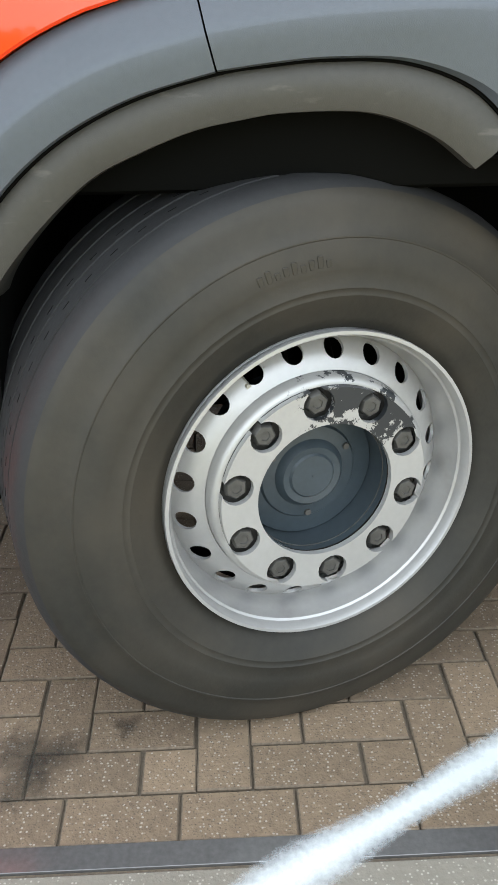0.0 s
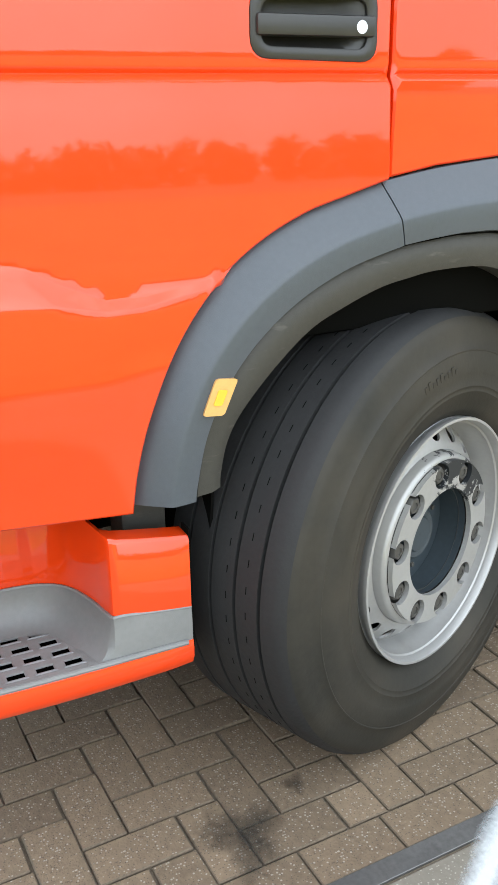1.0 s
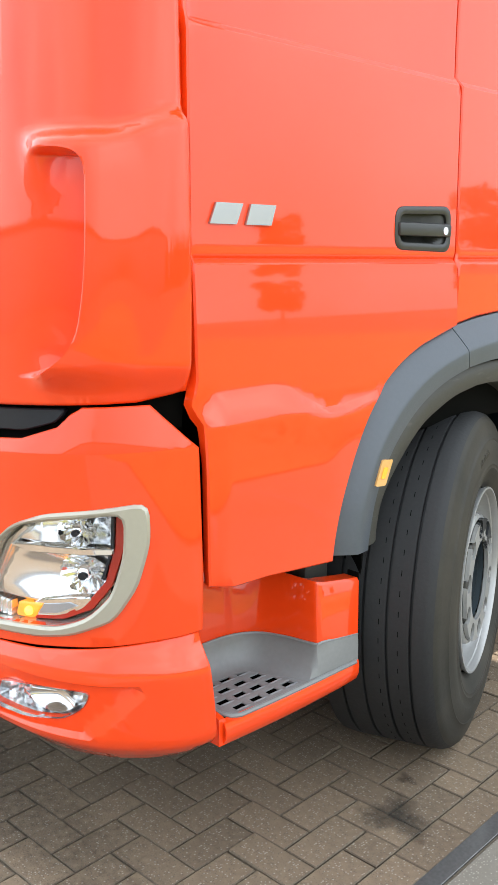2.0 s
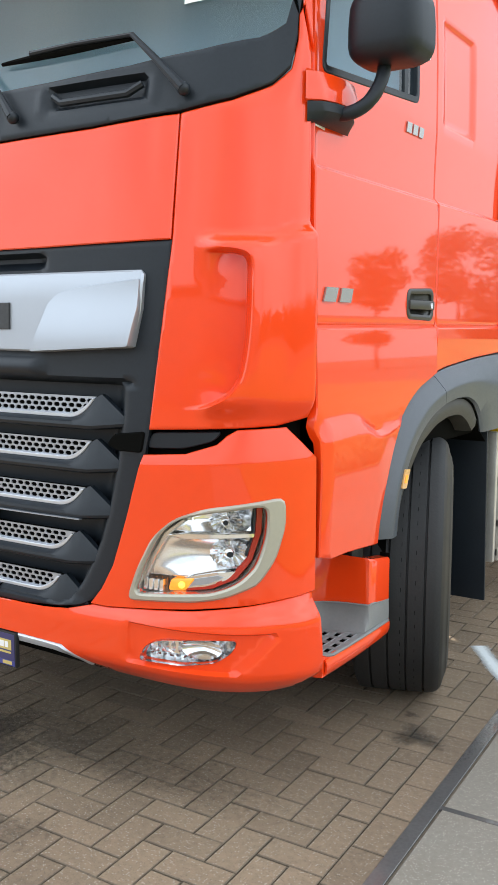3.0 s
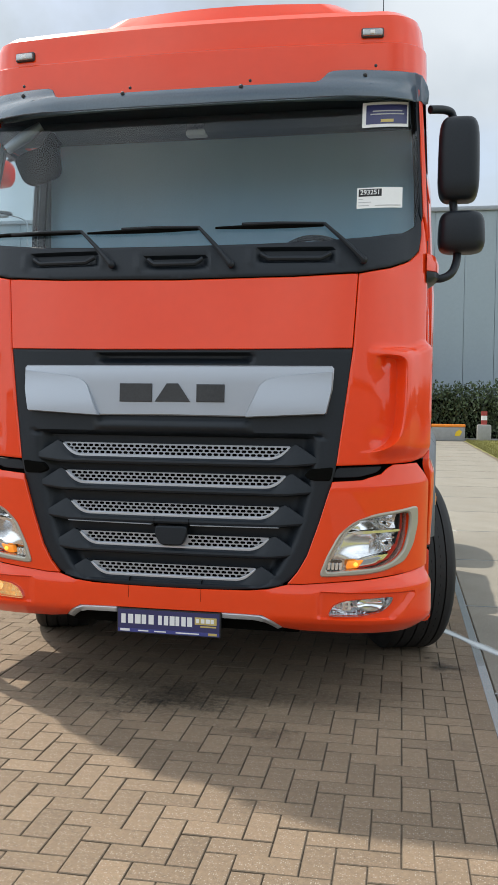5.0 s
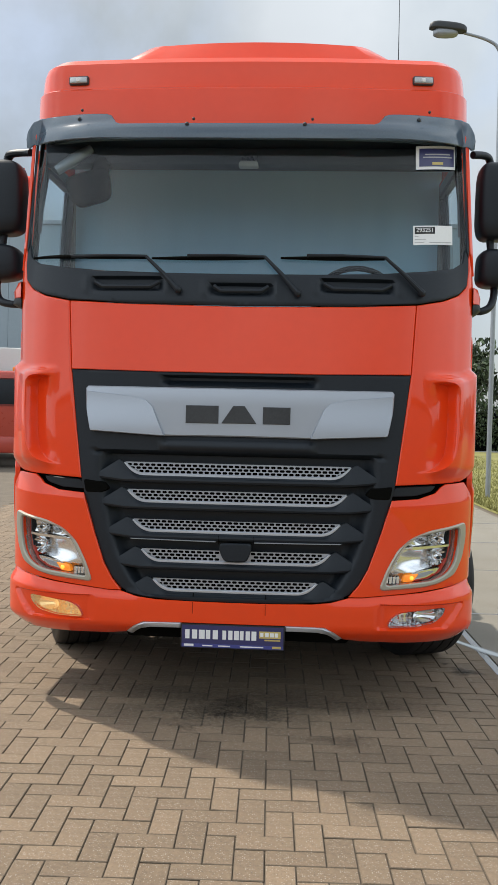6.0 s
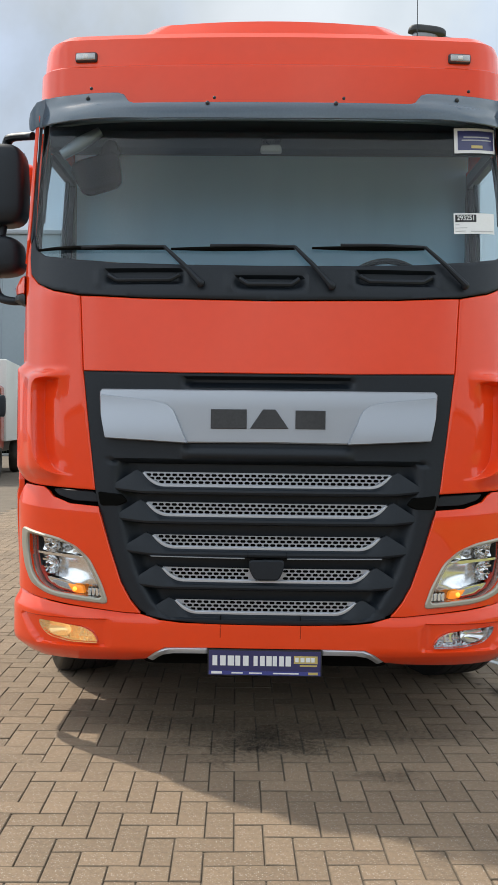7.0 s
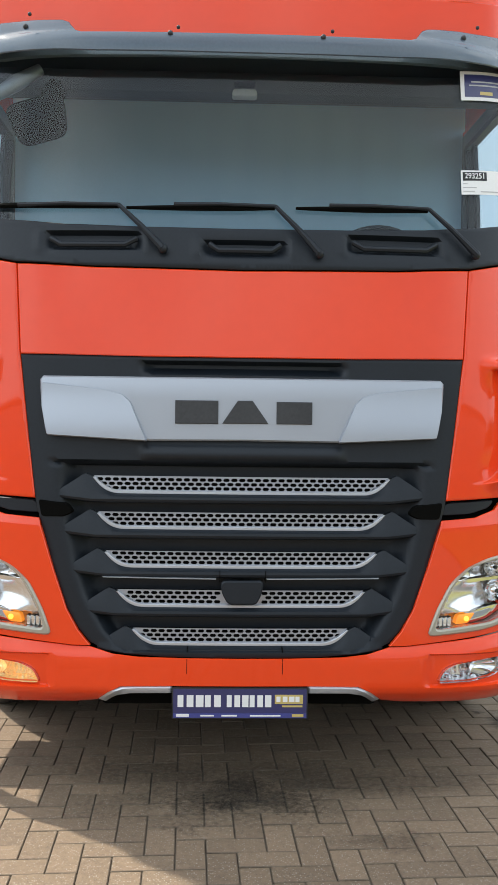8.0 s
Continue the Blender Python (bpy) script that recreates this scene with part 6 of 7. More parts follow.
# ---- wheels ----
def wheel(name, centre, steer, out, worn=True, R=0.532, half=0.190):
    """A truck wheel: x runs outwards along the axle, 0 at the middle of the tyre."""
    M = Matrix.Translation(centre) @ Matrix.Rotation(steer, 4, "Z") @ Matrix.Diagonal((out, 1, 1, 1))
    a = half
    h = half - 0.158
    bm = bmesh.new()
    revolve(bm, [(r, x + h) for r, x in ((0.001, 0.090), (0.040, 0.090), (0.044, 0.086), (0.056, 0.088), (0.060, 0.084), (0.067, 0.074), (0.090, 0.071), (0.094, 0.066), (0.129, 0.062), (0.1305, 0.05), (0.1305, -0.10), (0.001, -0.10))], 48, M)
    hub = part(name, bm, HUB, truck, "silver steel wheel with black tyre" + (", steered outwards" if steer else ""))
    for k in range(3):
        t = k * math.tau / 3 + 0.5
        bm = bmesh.new()
        revolve(bm, [(0.0005, 0.077 + h), (0.006, 0.077 + h), (0.007, 0.068 + h)], 8, M @ Matrix.Translation((0, 0.083 * math.cos(t), 0.083 * math.sin(t))))
        part("hub_bolt", bm, NUT, hub)
    # tyre: sidewall with rings, shoulder and grooved tread
    side = [(0.292, a - 0.030), (0.305, a - 0.022), (0.318, a - 0.010), (0.335, a - 0.0055), (0.337, a - 0.0035), (0.352, a - 0.0002), (0.3535, a + 0.0010), (0.3555, a + 0.0010), (0.357, a + 0.0005), (0.3645, a + 0.0017), (0.366, a + 0.0029), (0.368, a + 0.0029), (0.3695, a + 0.0021), (0.395, a + 0.0028), (0.400, a + 0.0034), (0.420, a + 0.0005), (0.440, a - 0.0045), (0.4415, a - 0.0035), (0.4435, a - 0.0038), (0.445, a - 0.0055), (0.462, a - 0.012), (0.482, a - 0.017), (0.492, a - 0.020), (0.500, a - 0.024), (0.507, a - 0.031)]
    side = [(r if r < 0.40 else 0.40 + (r - 0.40) * (R - 0.40) / 0.123, x) for r, x in side]
    grooves = (0.100, 0.034, -0.034, -0.100)
    tp = [(R - 0.009, a - 0.040), (R - 0.002, a - 0.056)]
    for g in grooves:
        tp += [(R, g + 0.0045), (R - 0.011, g + 0.003), (R - 0.011, g - 0.003), (R, g - 0.0045)]
    tp += [(R - 0.001, -a + 0.052), (R - 0.004, -a + 0.034)]
    bm = bmesh.new()
    revolve(bm, side, 96, M)
    tyre = part("tyre", bm, RUBBER, hub, "worn black tyre with ribbed sidewall")
    bm = bmesh.new()
    revolve(bm, [side[-1]] + tp + [(r, -x) for r, x in side[::-1]], 96, M)
    part("tread", bm, TREAD, tyre)
    # worn raised marks on the sidewall, too faint to read
    bm = bmesh.new()
    for k in range(9):
        box(bm, a - 0.001, a + 0.0036, -0.0045, 0.0045, 0.402, 0.402 + (0.016, 0.020, 0.012)[k % 3], 0.001, 1, m=M @ Matrix.Rotation(0.30 - 0.035 * k, 4, "X"))
    part("raised_mark", bm, RUBBER, tyre)
    # short cuts along the ribs
    bm = bmesh.new()
    for g in (0.066, 0.012):
        for k in range(60):
            t = (k + 0.5 * (g < 0.05)) * math.tau / 60
            m = M @ Matrix.Rotation(t, 4, "X")
            box(bm, g - 0.0010, g + 0.0010, -0.008, 0.008, R - 0.004, R + 0.0003, m=m)
    tagged(part("sipe_row", bm, DEEP_BLACK, tyre), kind="stuff")
    # the load flattens the tyre where it stands
    for ob in [tyre] + list(tyre.children):
        for v in ob.data.vertices:
            if v.co.z < 0.003:
                v.co.z = 0.003
    # rim
    o = a - 0.030
    bm = bmesh.new()
    revolve(bm, [(0.312, o - 0.030), (0.286, o - 0.004), (0.290, o + 0.010), (0.294, o + 0.018), (0.293, o + 0.024), (0.287, o + 0.0245), (0.283, o + 0.018), (0.281, o + 0.004), (0.277, o + 0.001), (0.273, o - 0.026), (0.268, o - 0.032), (0.266, o - 0.060), (0.262, o - 0.066), (0.260, o - 0.095)], 80, M)
    rim = part("rim", bm, RIM, hub, "silver rim with dirt")
    # sloping ring with hand holes
    r0, x0, r1, x1 = 0.262, o - 0.072, 0.207, o - 0.030
    ln = math.hypot(r0 - r1, x0 - x1)
    def cone(u, v):
        t = v / ln
        r, x = r0 + (r1 - r0) * t, x0 + (x1 - x0) * t + 0.008 * math.sin(t * math.pi)
        th = -u / 0.235
        return M @ Vector((x, r * math.cos(th), r * math.sin(th)))
    n_h = 20
    circ = math.tau * 0.235
    holes = [[((k + 0.5) * circ / n_h + 0.0180 * math.cos(q * math.tau / 16), ln * 0.42 + 0.0195 * math.sin(q * math.tau / 16)) for q in range(16)] for k in range(n_h)]
    part("rim_disc", patch(bmesh.new(), [(0, 0), (circ, 0), (circ, ln), (0, ln)], cone, holes, thick=0.008, step=0.02, lip=0.0025, drop=0.002), RIM, rim)
    # nut plate with dimples
    bm = bmesh.new()
    revolve(bm, [(0.2085, o - 0.032), (0.207, o - 0.004), (0.203, o + 0.003), (0.197, o + 0.0058), (0.194, o + 0.006)], 80, M)
    edge = part("plate_edge", bm, RIM_WORN, rim)
    def face(u, v):
        return M @ Vector((o + 0.006, -u, v))
    po = [(0.194 * math.cos(k * math.tau / 60), 0.194 * math.sin(k * math.tau / 60)) for k in range(60)]
    pi_ = [(0.128 * math.cos(k * math.tau / 48), 0.128 * math.sin(k * math.tau / 48)) for k in range(48)]
    nuts = [(0.1675 * math.cos(k * math.tau / 10 + 0.22), 0.1675 * math.sin(k * math.tau / 10 + 0.22)) for k in range(10)]
    dim = [[(c[0] + 0.0285 * math.cos(q * math.tau / 18), c[1] + 0.0285 * math.sin(q * math.tau / 18)) for q in range(18)] for c in nuts]
    plate = part("nut_plate", patch(bmesh.new(), po, face, [pi_] + dim, thick=0.014, step=0.012, lip=0.0025, drop=0.002), RIM_WORN, rim, "silver nut plate with chipped paint")
    inv = M.inverted()
    for ob in (plate, edge):
        at = ob.data.attributes.new("worn", "FLOAT", "POINT")
        for v, item in zip(ob.data.vertices, at.data):
            p = inv @ v.co
            t = math.degrees(math.atan2(p.z, p.y))
            r = math.hypot(p.y, p.z)
            strip = smooth(8, 38, t) * (1 - smooth(86, 128, t))
            item.value = (0.02 + 0.33 * strip * (0.72 + 0.28 * smooth(0.14, 0.175, r)) * (1 if ob == plate else 0.55)) if worn else 0.0
    bm = bmesh.new()
    revolve(bm, [(0.128, o + 0.004), (0.130, o - 0.014), (0.1315, o - 0.085)], 64, M)
    part("centre_bore", bm, HUB, rim)
    bm = bmesh.new()
    revolve(bm, [(0.200, o - 0.014), (0.128, o - 0.014)], 64, M)
    part("plate_back", bm, NUT, rim)
    for c in nuts:
        m = M @ Matrix.Translation((o - 0.010, -c[0], c[1])) @ Matrix.Rotation(random.uniform(0, 1), 4, "X")
        bm = bmesh.new()
        revolve(bm, [(0.0255, 0.0), (0.0255, 0.004), (0.0215, 0.006)], 16, m)
        revolve(bm, [(0.0215, 0.005), (0.0208, 0.021), (0.0175, 0.0245), (0.0095, 0.0250), (0.0090, 0.0225), (0.0002, 0.0225)], 6, m)
        part("wheel_nut", bm, NUT, rim)
    # valve
    bm = bmesh.new()
    q = M @ Matrix.Rotation(0.55, 4, "X")
    tube(bm, [q @ Vector((o - 0.075, 0, 0.252)), q @ Vector((o - 0.045, 0, 0.235)), q @ Vector((o - 0.03, 0, 0.232))], 0.005, 8)
    part("valve", bm, CHAMPAGNE, rim)
    return hub


STEER = math.radians(20.6)
wheel("front_wheel", (1.112 - 0.030, 1.414 - 0.0113, 0.521), STEER, 1)
wheel("front_wheel", (-1.18 + 0.030, 1.37 + 0.0113, 0.518), STEER, -1)
wheel("rear_wheel", (1.03, 5.27, 0.518), 0, 1, worn=False, half=0.17)
wheel("rear_wheel", (-1.03, 5.27, 0.518), 0, -1, worn=False, half=0.17)

# ---- chassis ----
for f in (1, -1):
    fl = Vector((f, 1, 1))
    def put(bm):
        for v in bm.verts:
            v.co = fl * v.co
        return bm
    bm = bmesh.new()
    box(bm, 0.36, 0.44, 0.6, 6.4, 0.62, 0.90, 0.006)
    part("frame_rail", put(bm), STEEL, truck)
    bm = bmesh.new()
    box(bm, 0.50, 1.215, 2.75, 4.35, 0.33, 0.985, 0.10, 4)
    tank = part("fuel_tank", put(bm), ALU, truck, "dull aluminium fuel tank with black straps")
    for y in (2.92, 3.42, 3.95):
        bm = bmesh.new()
        box(bm, 0.495, 1.222, y, y + 0.045, 0.323, 0.992, 0.103, 4)
        part("strap", put(bm), BLACK, tank)
        bm = bmesh.new()
        box(bm, 1.05, 1.20, y - 0.005, y + 0.05, 0.27, 0.34, 0.01)
        part("strap_foot", put(bm), STEEL, tank)
    # ladder rack with steps
    bm = bmesh.new()
    box(bm, 1.13, 1.20, 2.33, 2.375, 0.33, 1.0, 0.008)
    rack = part("step_rack", put(bm), ALU, truck, "pale aluminium step rack behind the cab")
    bm = bmesh.new()
    box(bm, 1.13, 1.20, 2.66, 2.705, 0.33, 1.0, 0.008)
    part("upright", put(bm), ALU, rack)
    for z in (0.35, 0.50, 0.72, 0.95):
        bm = bmesh.new()
        box(bm, 0.98, 1.205, 2.33, 2.70, z, z + 0.05, 0.008)
        part("rung", put(bm), ALU, rack)
    bm = bmesh.new()
    box(bm, 0.62, 1.12, 2.36, 2.70, 0.36, 0.94, 0.02)
    part("battery_box", put(bm), DARK_GREY, truck)
    bm = bmesh.new()
    box(bm, 1.13, 1.20, 2.245, 2.275, 0.34, 1.0, 0.008)
    part("rack_end", put(bm), ALU, rack)
    bm = bmesh.new()
    tube(bm, [(1.16, 2.50, 0.62), (1.18, 2.49, 0.70), (1.17, 2.50, 0.86)], 0.022, 8)
    part("orange_reflector", put(bm), ORANGE, rack)
    # rear mudguard
    bm = bmesh.new()
    pts = [(4.58, 0.55), (4.60, 0.78), (4.70, 0.95), (4.90, 1.05), (5.27, 1.085), (5.64, 1.05), (5.84, 0.95), (5.95, 0.75), (5.97, 0.42)]
    ln = curve_pts([(0, y, z) for y, z in pts], 3)
    loft(bm, [[Vector((x, p.y, p.z + dz)) for p in ln] for x, dz in ((0.66, 0.0), (1.215, 0.0), (1.235, -0.012), (1.24, -0.045))])
    part("rear_mudguard", put(solid(bm, 0.006)), DARK_GREY, truck, "grey plastic rear mudguard")
    bm = bmesh.new()
    box(bm, 0.68, 1.22, 5.965, 5.98, 0.22, 0.45, 0.003)
    part("rear_flap", put(bm), BLACK, truck)
bm = bmesh.new()
box(bm, 1.14, 1.235, 2.26, 2.46, 0.905, 1.035, 0.012)
part("yellow_cover", bm, YELLOW, truck, "bright yellow plastic cover on the rack")
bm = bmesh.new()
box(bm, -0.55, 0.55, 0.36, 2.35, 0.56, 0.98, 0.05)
part("engine_block", bm, DEEP_BLACK, truck)
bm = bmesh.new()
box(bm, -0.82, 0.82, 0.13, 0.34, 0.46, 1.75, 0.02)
part("radiator", bm, DEEP_BLACK, truck)
bm = bmesh.new()
box(bm, -0.10, 0.10, 1.30, 1.64, 0.36, 0.50, 0.03)
box(bm, -0.95, 0.95, 1.42, 1.54, 0.40, 0.52, 0.02)
part("front_axle", bm, STEEL, truck)
bm = bmesh.new()
box(bm, -0.9, 0.9, 5.19, 5.35, 0.42, 0.58, 0.03)
box(bm, -0.25, 0.25, 5.0, 5.5, 0.30, 0.70, 0.1)
part("rear_axle", bm, STEEL, truck)
bm = bmesh.new()
box(bm, -0.5, 0.5, 4.7, 5.7, 0.98, 1.10, 0.03)
part("coupling_plate", bm, STEEL, truck)

# ---- inside of the cab ----
bm = bmesh.new()
box(bm, -1.19, 1.19, 0.44, 2.38, 1.02, 2.13, 0.03)
part("cab_floor_body", bm, DEEP_BLACK, truck)
bm = bmesh.new()
box(bm, -1.19, 1.19, 0.17, 0.50, 1.30, 2.10, 0.02)
for v in bm.verts:
    if abs(v.co.x) > 0.9 and v.co.y < 0.3:
        v.co.y += 0.12
part("firewall", bm, DEEP_BLACK, truck)
bm = bmesh.new()
box(bm, -1.10, 1.10, 2.33, 2.45, 1.02, 3.30, 0.01)
part("rear_wall", bm, DASH, truck)
bm = bmesh.new()
pts = []
for i in range(61):
    x = -1.17 + 2.34 * i / 60
    pts.append((x, 1.16 + 0.003 * math.sin(i * 1.3)))
loft(bm, [[Vector((x, y, z)) for x, y in pts] for z in (2.10, 3.26)])
part("curtain", solid(bm, 0.004), CURTAIN, truck, "drawn blue-grey sleeper curtain", angle=80)
bm = bmesh.new()
box(bm, -1.14, 1.14, 0.40, 0.54, 2.925, 3.02, 0.02)
box(bm, -1.16, 1.16, 0.46, 0.52, 2.925, 3.40, 0.02)
shelf = part("overhead_shelf", bm, CAB_BLACK, truck)
for x in (-0.62, -0.33, 0.33, 0.62):
    bm = bmesh.new()
    box(bm, x - 0.02, x + 0.02, 0.452, 0.462, 2.965, 2.985, 0.003)
    part("shelf_catch", bm, BLACK, shelf)
bm = bmesh.new()
box(bm, -0.055, 0.055, 0.40, 0.46, 2.915, 2.985, 0.01)
part("camera_box", bm, PRINT_GREY, shelf)
bm = bmesh.new()
rows = []
for i in range(25):
    x = -1.18 + 2.36 * i / 24
    bow = 0.06 * x * x + 0.1 * abs(x / 1.2) ** 8
    rows.append([Vector((x, 0.11 + bow, 2.20)), Vector((x, 0.20 + bow, 2.255)), Vector((x, 0.36 + bow * 0.6, 2.285)), Vector((x, 0.55, 2.27 + 0.05 * smooth(0.1, 0.3, x) * smooth(1.0, 0.9, x))), Vector((x, 0.70, 2.20))])
loft(bm, rows)
part("dashboard", solid(bm, 0.01), DASH, truck)
for x in (-0.62, 0.62):
    bm = bmesh.new()
    box(bm, x - 0.25, x + 0.25, 0.95, 1.09, 1.9, 2.36, 0.06, 3)
    part("seat", bm, CLOTH, truck)
bm = bmesh.new()
ringp = [(0.62 + 0.22 * math.cos(k * math.tau / 32), 0.66 - 0.12 * math.sin(k * math.tau / 32), 2.235 + 0.15 * math.sin(k * math.tau / 32)) for k in range(33)]
tube(bm, ringp, 0.016, 8)
tube(bm, [(0.41, 0.66, 2.235), (0.83, 0.66, 2.235)], 0.02, 8)
part("steering_wheel", bm, BLACK, truck)

# ---- surroundings ----
def leaf_mass(name, label, category, spots, count, size, material, seed, kind=""):
    """A crown or hedge of many small leaves round the given spots (centre, radii)."""
    rnd = random.Random(seed)
    verts, faces = [], []
    total = sum(r[0] * r[1] * r[2] for _, r in spots)
    for c, r in spots:
        for _ in range(int(count * r[0] * r[1] * r[2] / total)):
            d = Vector((rnd.gauss(0, 1), rnd.gauss(0, 1), rnd.gauss(0, 1))).normalized() * rnd.uniform(0.55, 1.08)
            p = Vector(c) + Vector((d.x * r[0], d.y * r[1], d.z * r[2]))
            if p.z < 0.02:
                p.z = 0.02 + rnd.random() * 0.2
            s = size * rnd.uniform(0.6, 1.5)
            e = Euler((rnd.uniform(0, 6.3), rnd.uniform(0, 6.3), rnd.uniform(0, 6.3))).to_matrix()
            k = len(verts)
            verts += [p + e @ Vector(q) * s for q in ((-0.5, 0, 0), (0, -0.28, 0.06), (0.5, 0, 0), (0, 0.28, 0.06))]
            faces.append((k, k + 1, k + 2, k + 3))
    me = bpy.data.meshes.new(name)
    me.from_pydata(verts, [], faces)
    me.materials.append(material)
    return new(name, me)


# warehouse
def warehouse():
    w = thing("warehouse", "long grey-blue steel-clad warehouse behind the hedge", "building", (0, 42, 0))
    x0, x1, top = -60.0, 8.6, 11.25
    n = 46
    wd = (x1 - x0) / n
    bm = bmesh.new()
    box(bm, 0.008, wd - 0.008, 0, 0.15, 0.5, top, 0.006, 1)
    panel = part("wall_panel", bm, CLADDING, w)
    panel.location = (x0, 0, 0)
    for k in range(1, n):
        ob = new("wall_panel", panel.data)
        ob.parent = w
        ob.location = (x0 + wd * k, 0, 0)
    bm = bmesh.new()
    box(bm, x0 - 0.1, x1 + 0.1, -0.12, 0.25, top, top + 0.22, 0.02)
    part("eaves", bm, GALV, w)
    bm = bmesh.new()
    box(bm, x0, x1, 0.16, 25, 0, top, 0.02)
    part("wall", bm, CLADDING, w)
    bm = bmesh.new()
    box(bm, x0, x1, -0.03, 0.15, 0, 0.48, 0.01)
    part("plinth", bm, BLOCK, w)


warehouse()
rnd = random.Random(8)
spots = []
x = -30.0
while x < 14:
    h = rnd.uniform(2.3, 3.0)
    spots.append(((x, 38.6 + rnd.uniform(-0.3, 0.3), h * 0.5), (rnd.uniform(0.9, 1.3), 0.9, h * 0.52)))
    x += rnd.uniform(0.8, 1.2)
hedge = leaf_mass("hedge", "", "", spots, 90000, 0.14, LEAF2, 5)
tagged(hedge, "overgrown dark green hedge along the warehouse", "hedge", kind="stuff")
bm = bmesh.new()
box(bm, -30, 14, 38.3, 39.0, 0, 1.9, 0.2)
tagged(part("hedge_core", bm, DEEP_BLACK), "dark inner branches of the hedge", "hedge", kind="stuff")
# bare kerb at the foot of the hedge
bm = bmesh.new()
box(bm, -30, 14, 37.55, 37.75, -0.01, 0.10, 0.02)
tagged(part("kerb", bm, BLOCK), "low concrete kerb in front of the hedge", "kerb", kind="structure")

# barrier blocks by the lawn
blk = thing("barrier_block", "grey concrete barrier block with orange cap", "barrier", (1.9, 37.0, 0))
bm = bmesh.new()
box(bm, -0.72, 0.75, -0.3, 0.3, 0, 0.62, 0.04)
part("base", bm, BLOCK, blk)
bm = bmesh.new()
box(bm, -0.73, 0.76, -0.31, 0.31, 0.622, 0.74, 0.02)
part("cap", bm, ORANGE, blk)
bm = bmesh.new()
prism(bm, [(0.30, 0.22), (0.52, 0.22), (0.62, 0.42), (0.50, 0.52), (0.34, 0.40)], lambda u, v, d: Vector((u, -0.302 - d, v)), 0.004)
part("yellow_mark", bm, YELLOW, blk)
post = thing("bollard", "short red and white striped bollard on a concrete foot", "bollard", (3.45, 36.6, 0))
bm = bmesh.new()
box(bm, -0.30, 0.30, -0.30, 0.30, 0.0, 0.75, 0.06)
part("foot", bm, BLOCK, post)
for k in range(3):
    bm = bmesh.new()
    revolve(bm, [(0.001, 0.75 + 0.2 * k), (0.13, 0.75 + 0.2 * k), (0.13, 0.945 + 0.2 * k), (0.001, 0.945 + 0.2 * k)], 16, Matrix.Rotation(-math.pi / 2, 4, "Y"))
    part("band", bm, WHITE if k % 2 else mat("faded_red", (0.35, 0.05, 0.04), 0.5), post)

# street lamp
lamp = thing("street_lamp", "tall galvanised street lamp with a dark lantern on a bent arm", "lamp", (3.95, 13.0, 0), group="street lamps")
bm = bmesh.new()
tube(bm, curve_pts([(0, 0, 0), (0, 0, 3), (0, 0, 6), (-0.01, 0, 8.2), (-0.05, 0, 8.62), (-0.28, 0, 8.80), (-0.72, 0, 8.93)], 5), [0.050 - 0.0008 * k for k in range(31)], 12)
part("pole", bm, GALV, lamp)
bm = bmesh.new()
shell_box(bm, (0, 0, 0), (0.36, 0.15, 0.13), 0.6, 0.0)
for v in bm.verts:
    v.co = Matrix.Rotation(0.12, 4, "Y") @ Vector((v.co.x, v.co.y, v.co.z if v.co.z > -0.02 else v.co.z * 0.3)) + Vector((-1.02, 0, 8.99))
lan = part("lantern", bm, STEEL, lamp)
bm = bmesh.new()
shell_box(bm, (-1.06, 0, 8.93), (0.24, 0.12, 0.09), 0.7, 0.0)
part("glass_bowl", bm, GALV, lan)

# another of the kind, far behind
copy_thing(lamp, pose(-14.7, 29.2, 0))

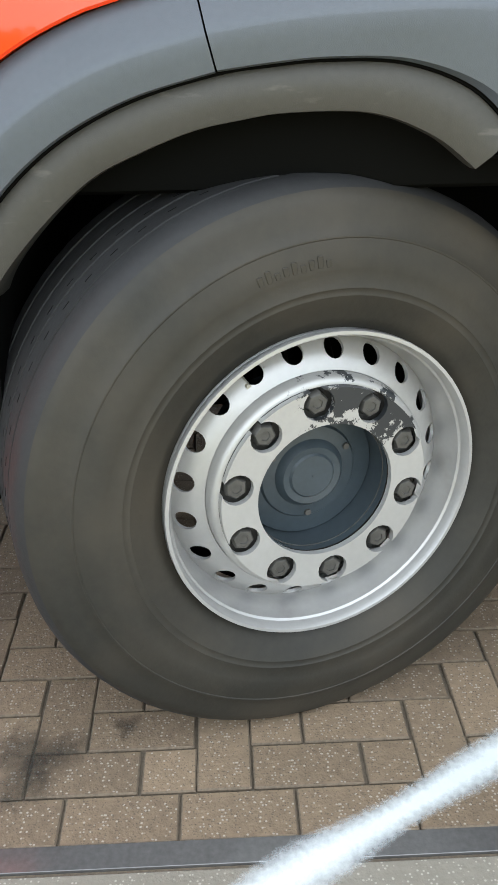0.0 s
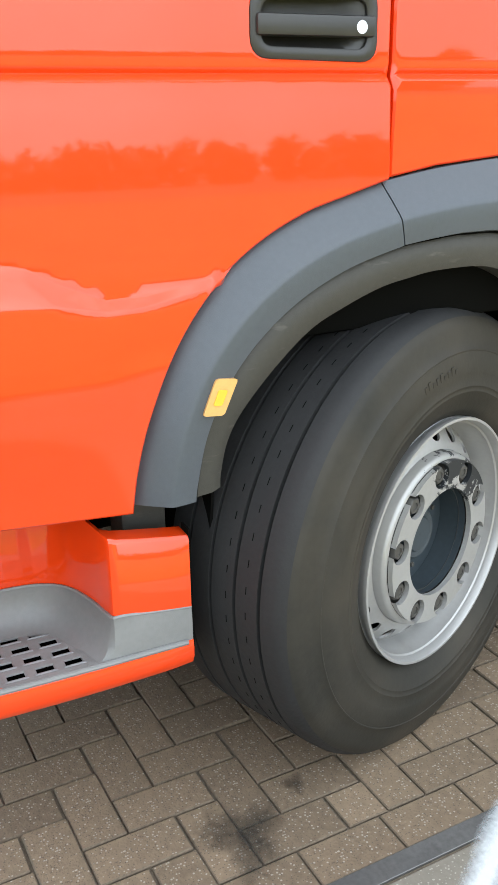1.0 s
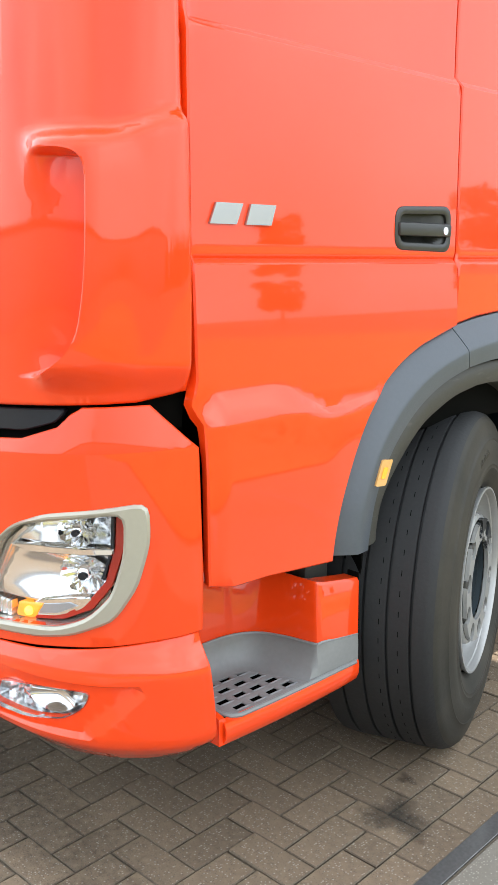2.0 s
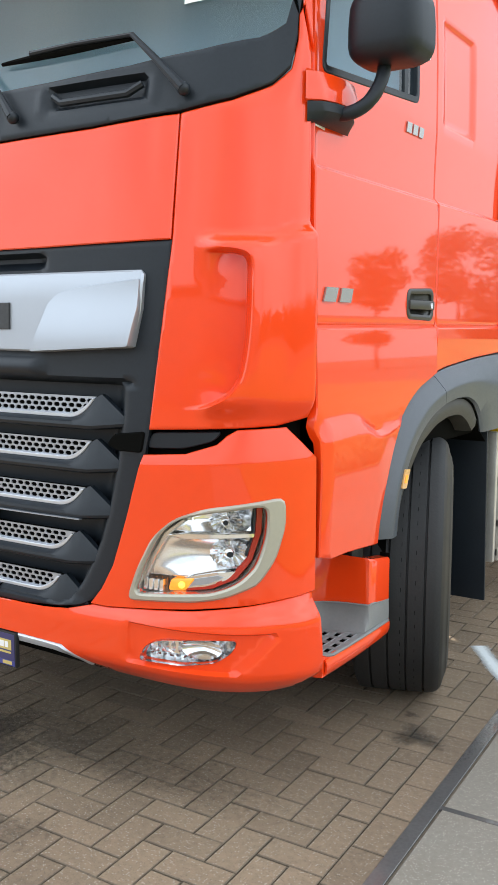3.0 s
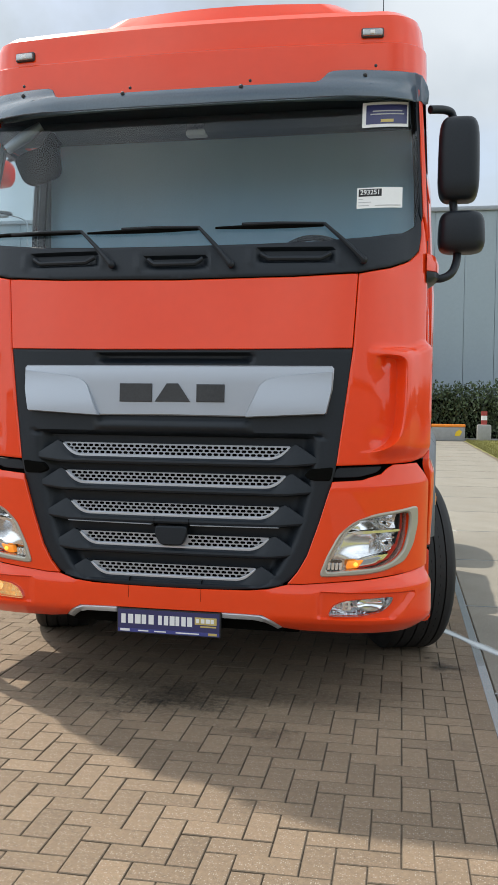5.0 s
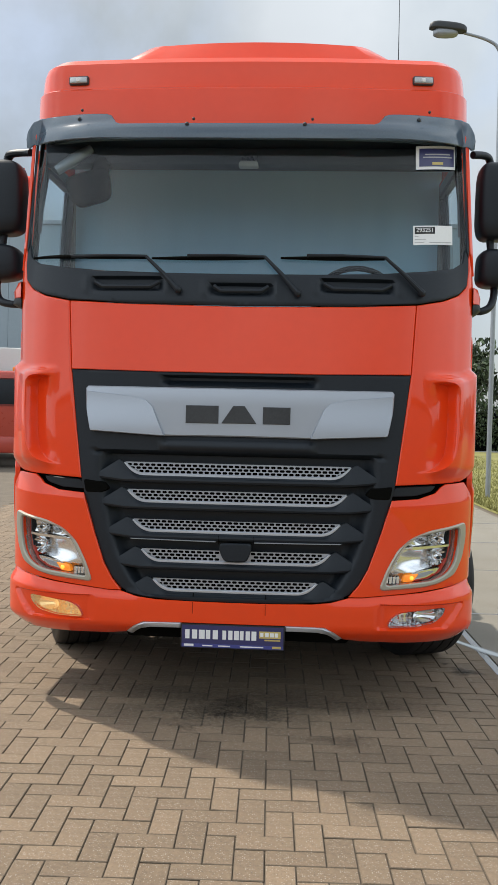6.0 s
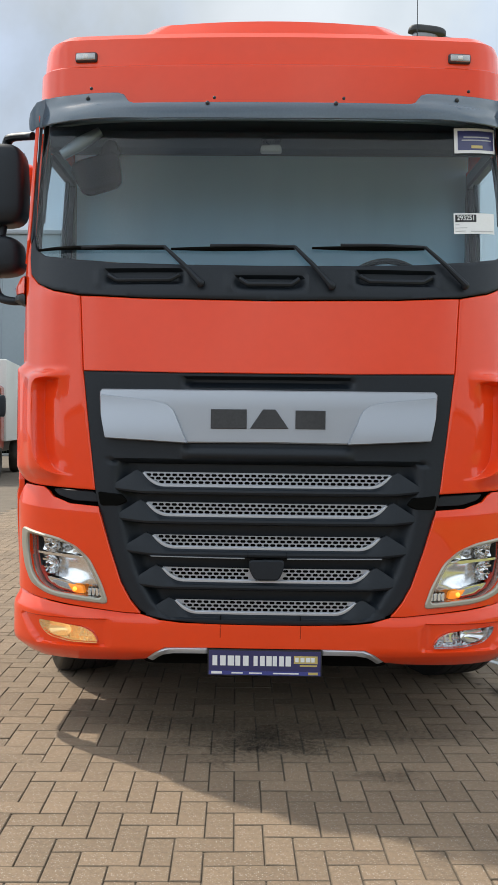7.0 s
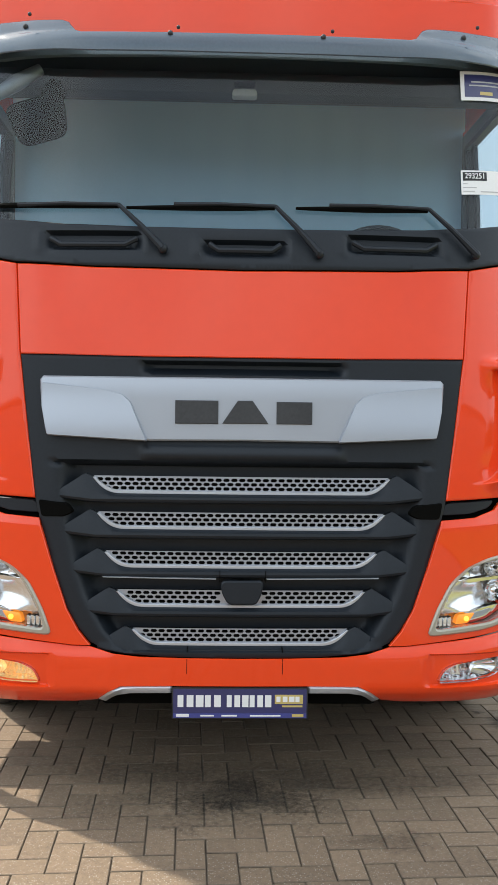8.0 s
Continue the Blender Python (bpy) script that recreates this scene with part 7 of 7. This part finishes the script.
# another parked truck, seen past the far corner of the cab
def parked_truck(at, turn):
    t = thing("parked_truck", "parked red lorry with a pale box body, far across the yard", "truck", at)
    t.rotation_euler = (0, 0, turn)
    red2 = mat("dull_red_paint", (0.42, 0.05, 0.03), 0.3, coat=0.6, var=0.08)
    bm = bmesh.new()
    box(bm, -1.2, 1.2, 0, 2.1, 0.75, 2.55, 0.12, 3)
    part("cab", bm, red2, t)
    bm = bmesh.new()
    box(bm, -1.1, 1.1, -0.02, 0.3, 0.4, 0.85, 0.06)
    part("bumper", bm, red2, t)
    bm = bmesh.new()
    box(bm, -1.05, 1.05, -0.012, 0.02, 1.65, 2.35, 0.05)
    part("windscreen", bm, BLACK, t)
    for sx in (1, -1):
        bm = bmesh.new()
        box(bm, sx * 1.2 - 0.012, sx * 1.2 + 0.012, 0.35, 1.3, 1.62, 2.3, 0.01)
        part("side_window", bm, BLACK, t)
        bm = bmesh.new()
        shell_box(bm, (sx * 1.42, 0.1, 1.95), (0.1, 0.08, 0.28), 0.5, 0.0)
        part("side_mirror", bm, BLACK, t)
        for y in (1.3, 5.4):
            bm = bmesh.new()
            revolve(bm, [(0.001, 0.12), (0.26, 0.12), (0.28, 0.15), (0.48, 0.14), (0.5, 0.08), (0.5, -0.08), (0.48, -0.14), (0.001, -0.14)], 28, Matrix.Translation((sx * 1.05, y, 0.5)))
            part("wheel", bm, RUBBER, t)
    bm = bmesh.new()
    box(bm, -1.22, 1.22, 2.35, 8.5, 1.0, 3.3, 0.05)
    part("box_body", bm, mat("pale_box", (0.55, 0.57, 0.55), 0.5, var=0.1, scale=1), t)
    bm = bmesh.new()
    box(bm, -0.5, 0.5, 0.3, 8.3, 0.6, 0.98, 0.03)
    part("chassis", bm, STEEL, t)
    bm = bmesh.new()
    box(bm, 0.9, 1.1, 0.3, 0.4, 2.55, 2.66, 0.02)
    part("roof_lamp", bm, ORANGE, t)


parked_truck((-8.15, 18.2, 0), math.radians(8))
parked_truck((-12.2, 19.5, 0), math.radians(6))


# trees along the far side of the lawn and across the yard
def tree(at, h, spread, seed):
    rnd = random.Random(seed)
    t = thing("tree", "broad leafy green tree beyond the lawn", "tree", at, group="row of trees")
    bm = bmesh.new()
    tube(bm, curve_pts([(0, 0, 0), (0.05, 0.02, h * 0.25), (-0.05, 0.1, h * 0.5), (0.05, 0.0, h * 0.8)], 4), [0.22 * (1 - k / 14) + 0.02 for k in range(13)], 8)
    for k in range(6):
        a = rnd.uniform(0, 6.28)
        z = h * rnd.uniform(0.3, 0.55)
        tube(bm, [(0, 0, z), (math.cos(a) * spread * 0.4, math.sin(a) * spread * 0.4, z + h * 0.15), (math.cos(a) * spread * 0.75, math.sin(a) * spread * 0.75, z + h * 0.28)], [0.08, 0.05, 0.02], 6)
    part("trunk", bm, BARK, t)
    sp = []
    for k in range(16):
        a, r = rnd.uniform(0, 6.28), spread * rnd.uniform(0.1, 0.8)
        q = spread * rnd.uniform(0.28, 0.45)
        sp.append(((math.cos(a) * r, math.sin(a) * r, h * rnd.uniform(0.38, 0.92)), (q, q, q * 0.8)))
    near = at[1] < 40
    c = leaf_mass("crown", "", "", sp, 16000 if near else 2600, 0.16 if near else 0.5, LEAF if seed % 2 else LEAF2, seed)
    c.parent = t


for k, (x, y, h) in enumerate(((-4.6, 36.9, 7.5), (-7.4, 37.2, 7.0), (84, 66, 6.5), (72, 74, 7), (52, 82, 9), (42, 88, 10), (32, 86, 11), (24, 84, 10), (16, 80, 9))):
    tree((x, y, 0), h, h * 0.45, 20 + k)


# belts of trees that close the yard on its other sides
def tree_belt(line, low, high, seed):
    rnd = random.Random(seed)
    a, b = Vector(line[0]), Vector(line[1])
    n = int((b - a).length / 1.2)
    spots = []
    for k in range(n):
        p = a.lerp(b, (k + rnd.random() * 0.6) / n)
        h = rnd.uniform(low, high)
        spots.append(((p.x + rnd.uniform(-2, 2), p.y + rnd.uniform(-2, 2), h * 0.5), (rnd.uniform(1.6, 2.8), rnd.uniform(1.6, 2.8), h * 0.52)))
    ob = leaf_mass("tree_belt", "", "", spots, 22000, 0.8, LEAF2, seed)
    tagged(ob, "belt of dark green trees round the yard", "trees", kind="stuff")


tree_belt(((104, -50), (96, 75)), 4.0, 6.2, 61)
# unseen block behind the way of the camera, added to control light and reflections
hall = thing("hall", "unseen long grey block, added to shape reflections on the truck's front", "building", (0, -48, 0))
bm = bmesh.new()
box(bm, -70, 112, -20, 0, 0, 6.5, 0.05)
part("wall", bm, mat("grey_cladding", (0.22, 0.24, 0.265), 0.7, var=0.12, scale=0.3, fine=3), hall)
bm = bmesh.new()
box(bm, -70.2, 112.2, -20.2, 0.2, 6.5, 6.8, 0.05)
part("roof_edge", bm, GALV, hall)
build_bricks()
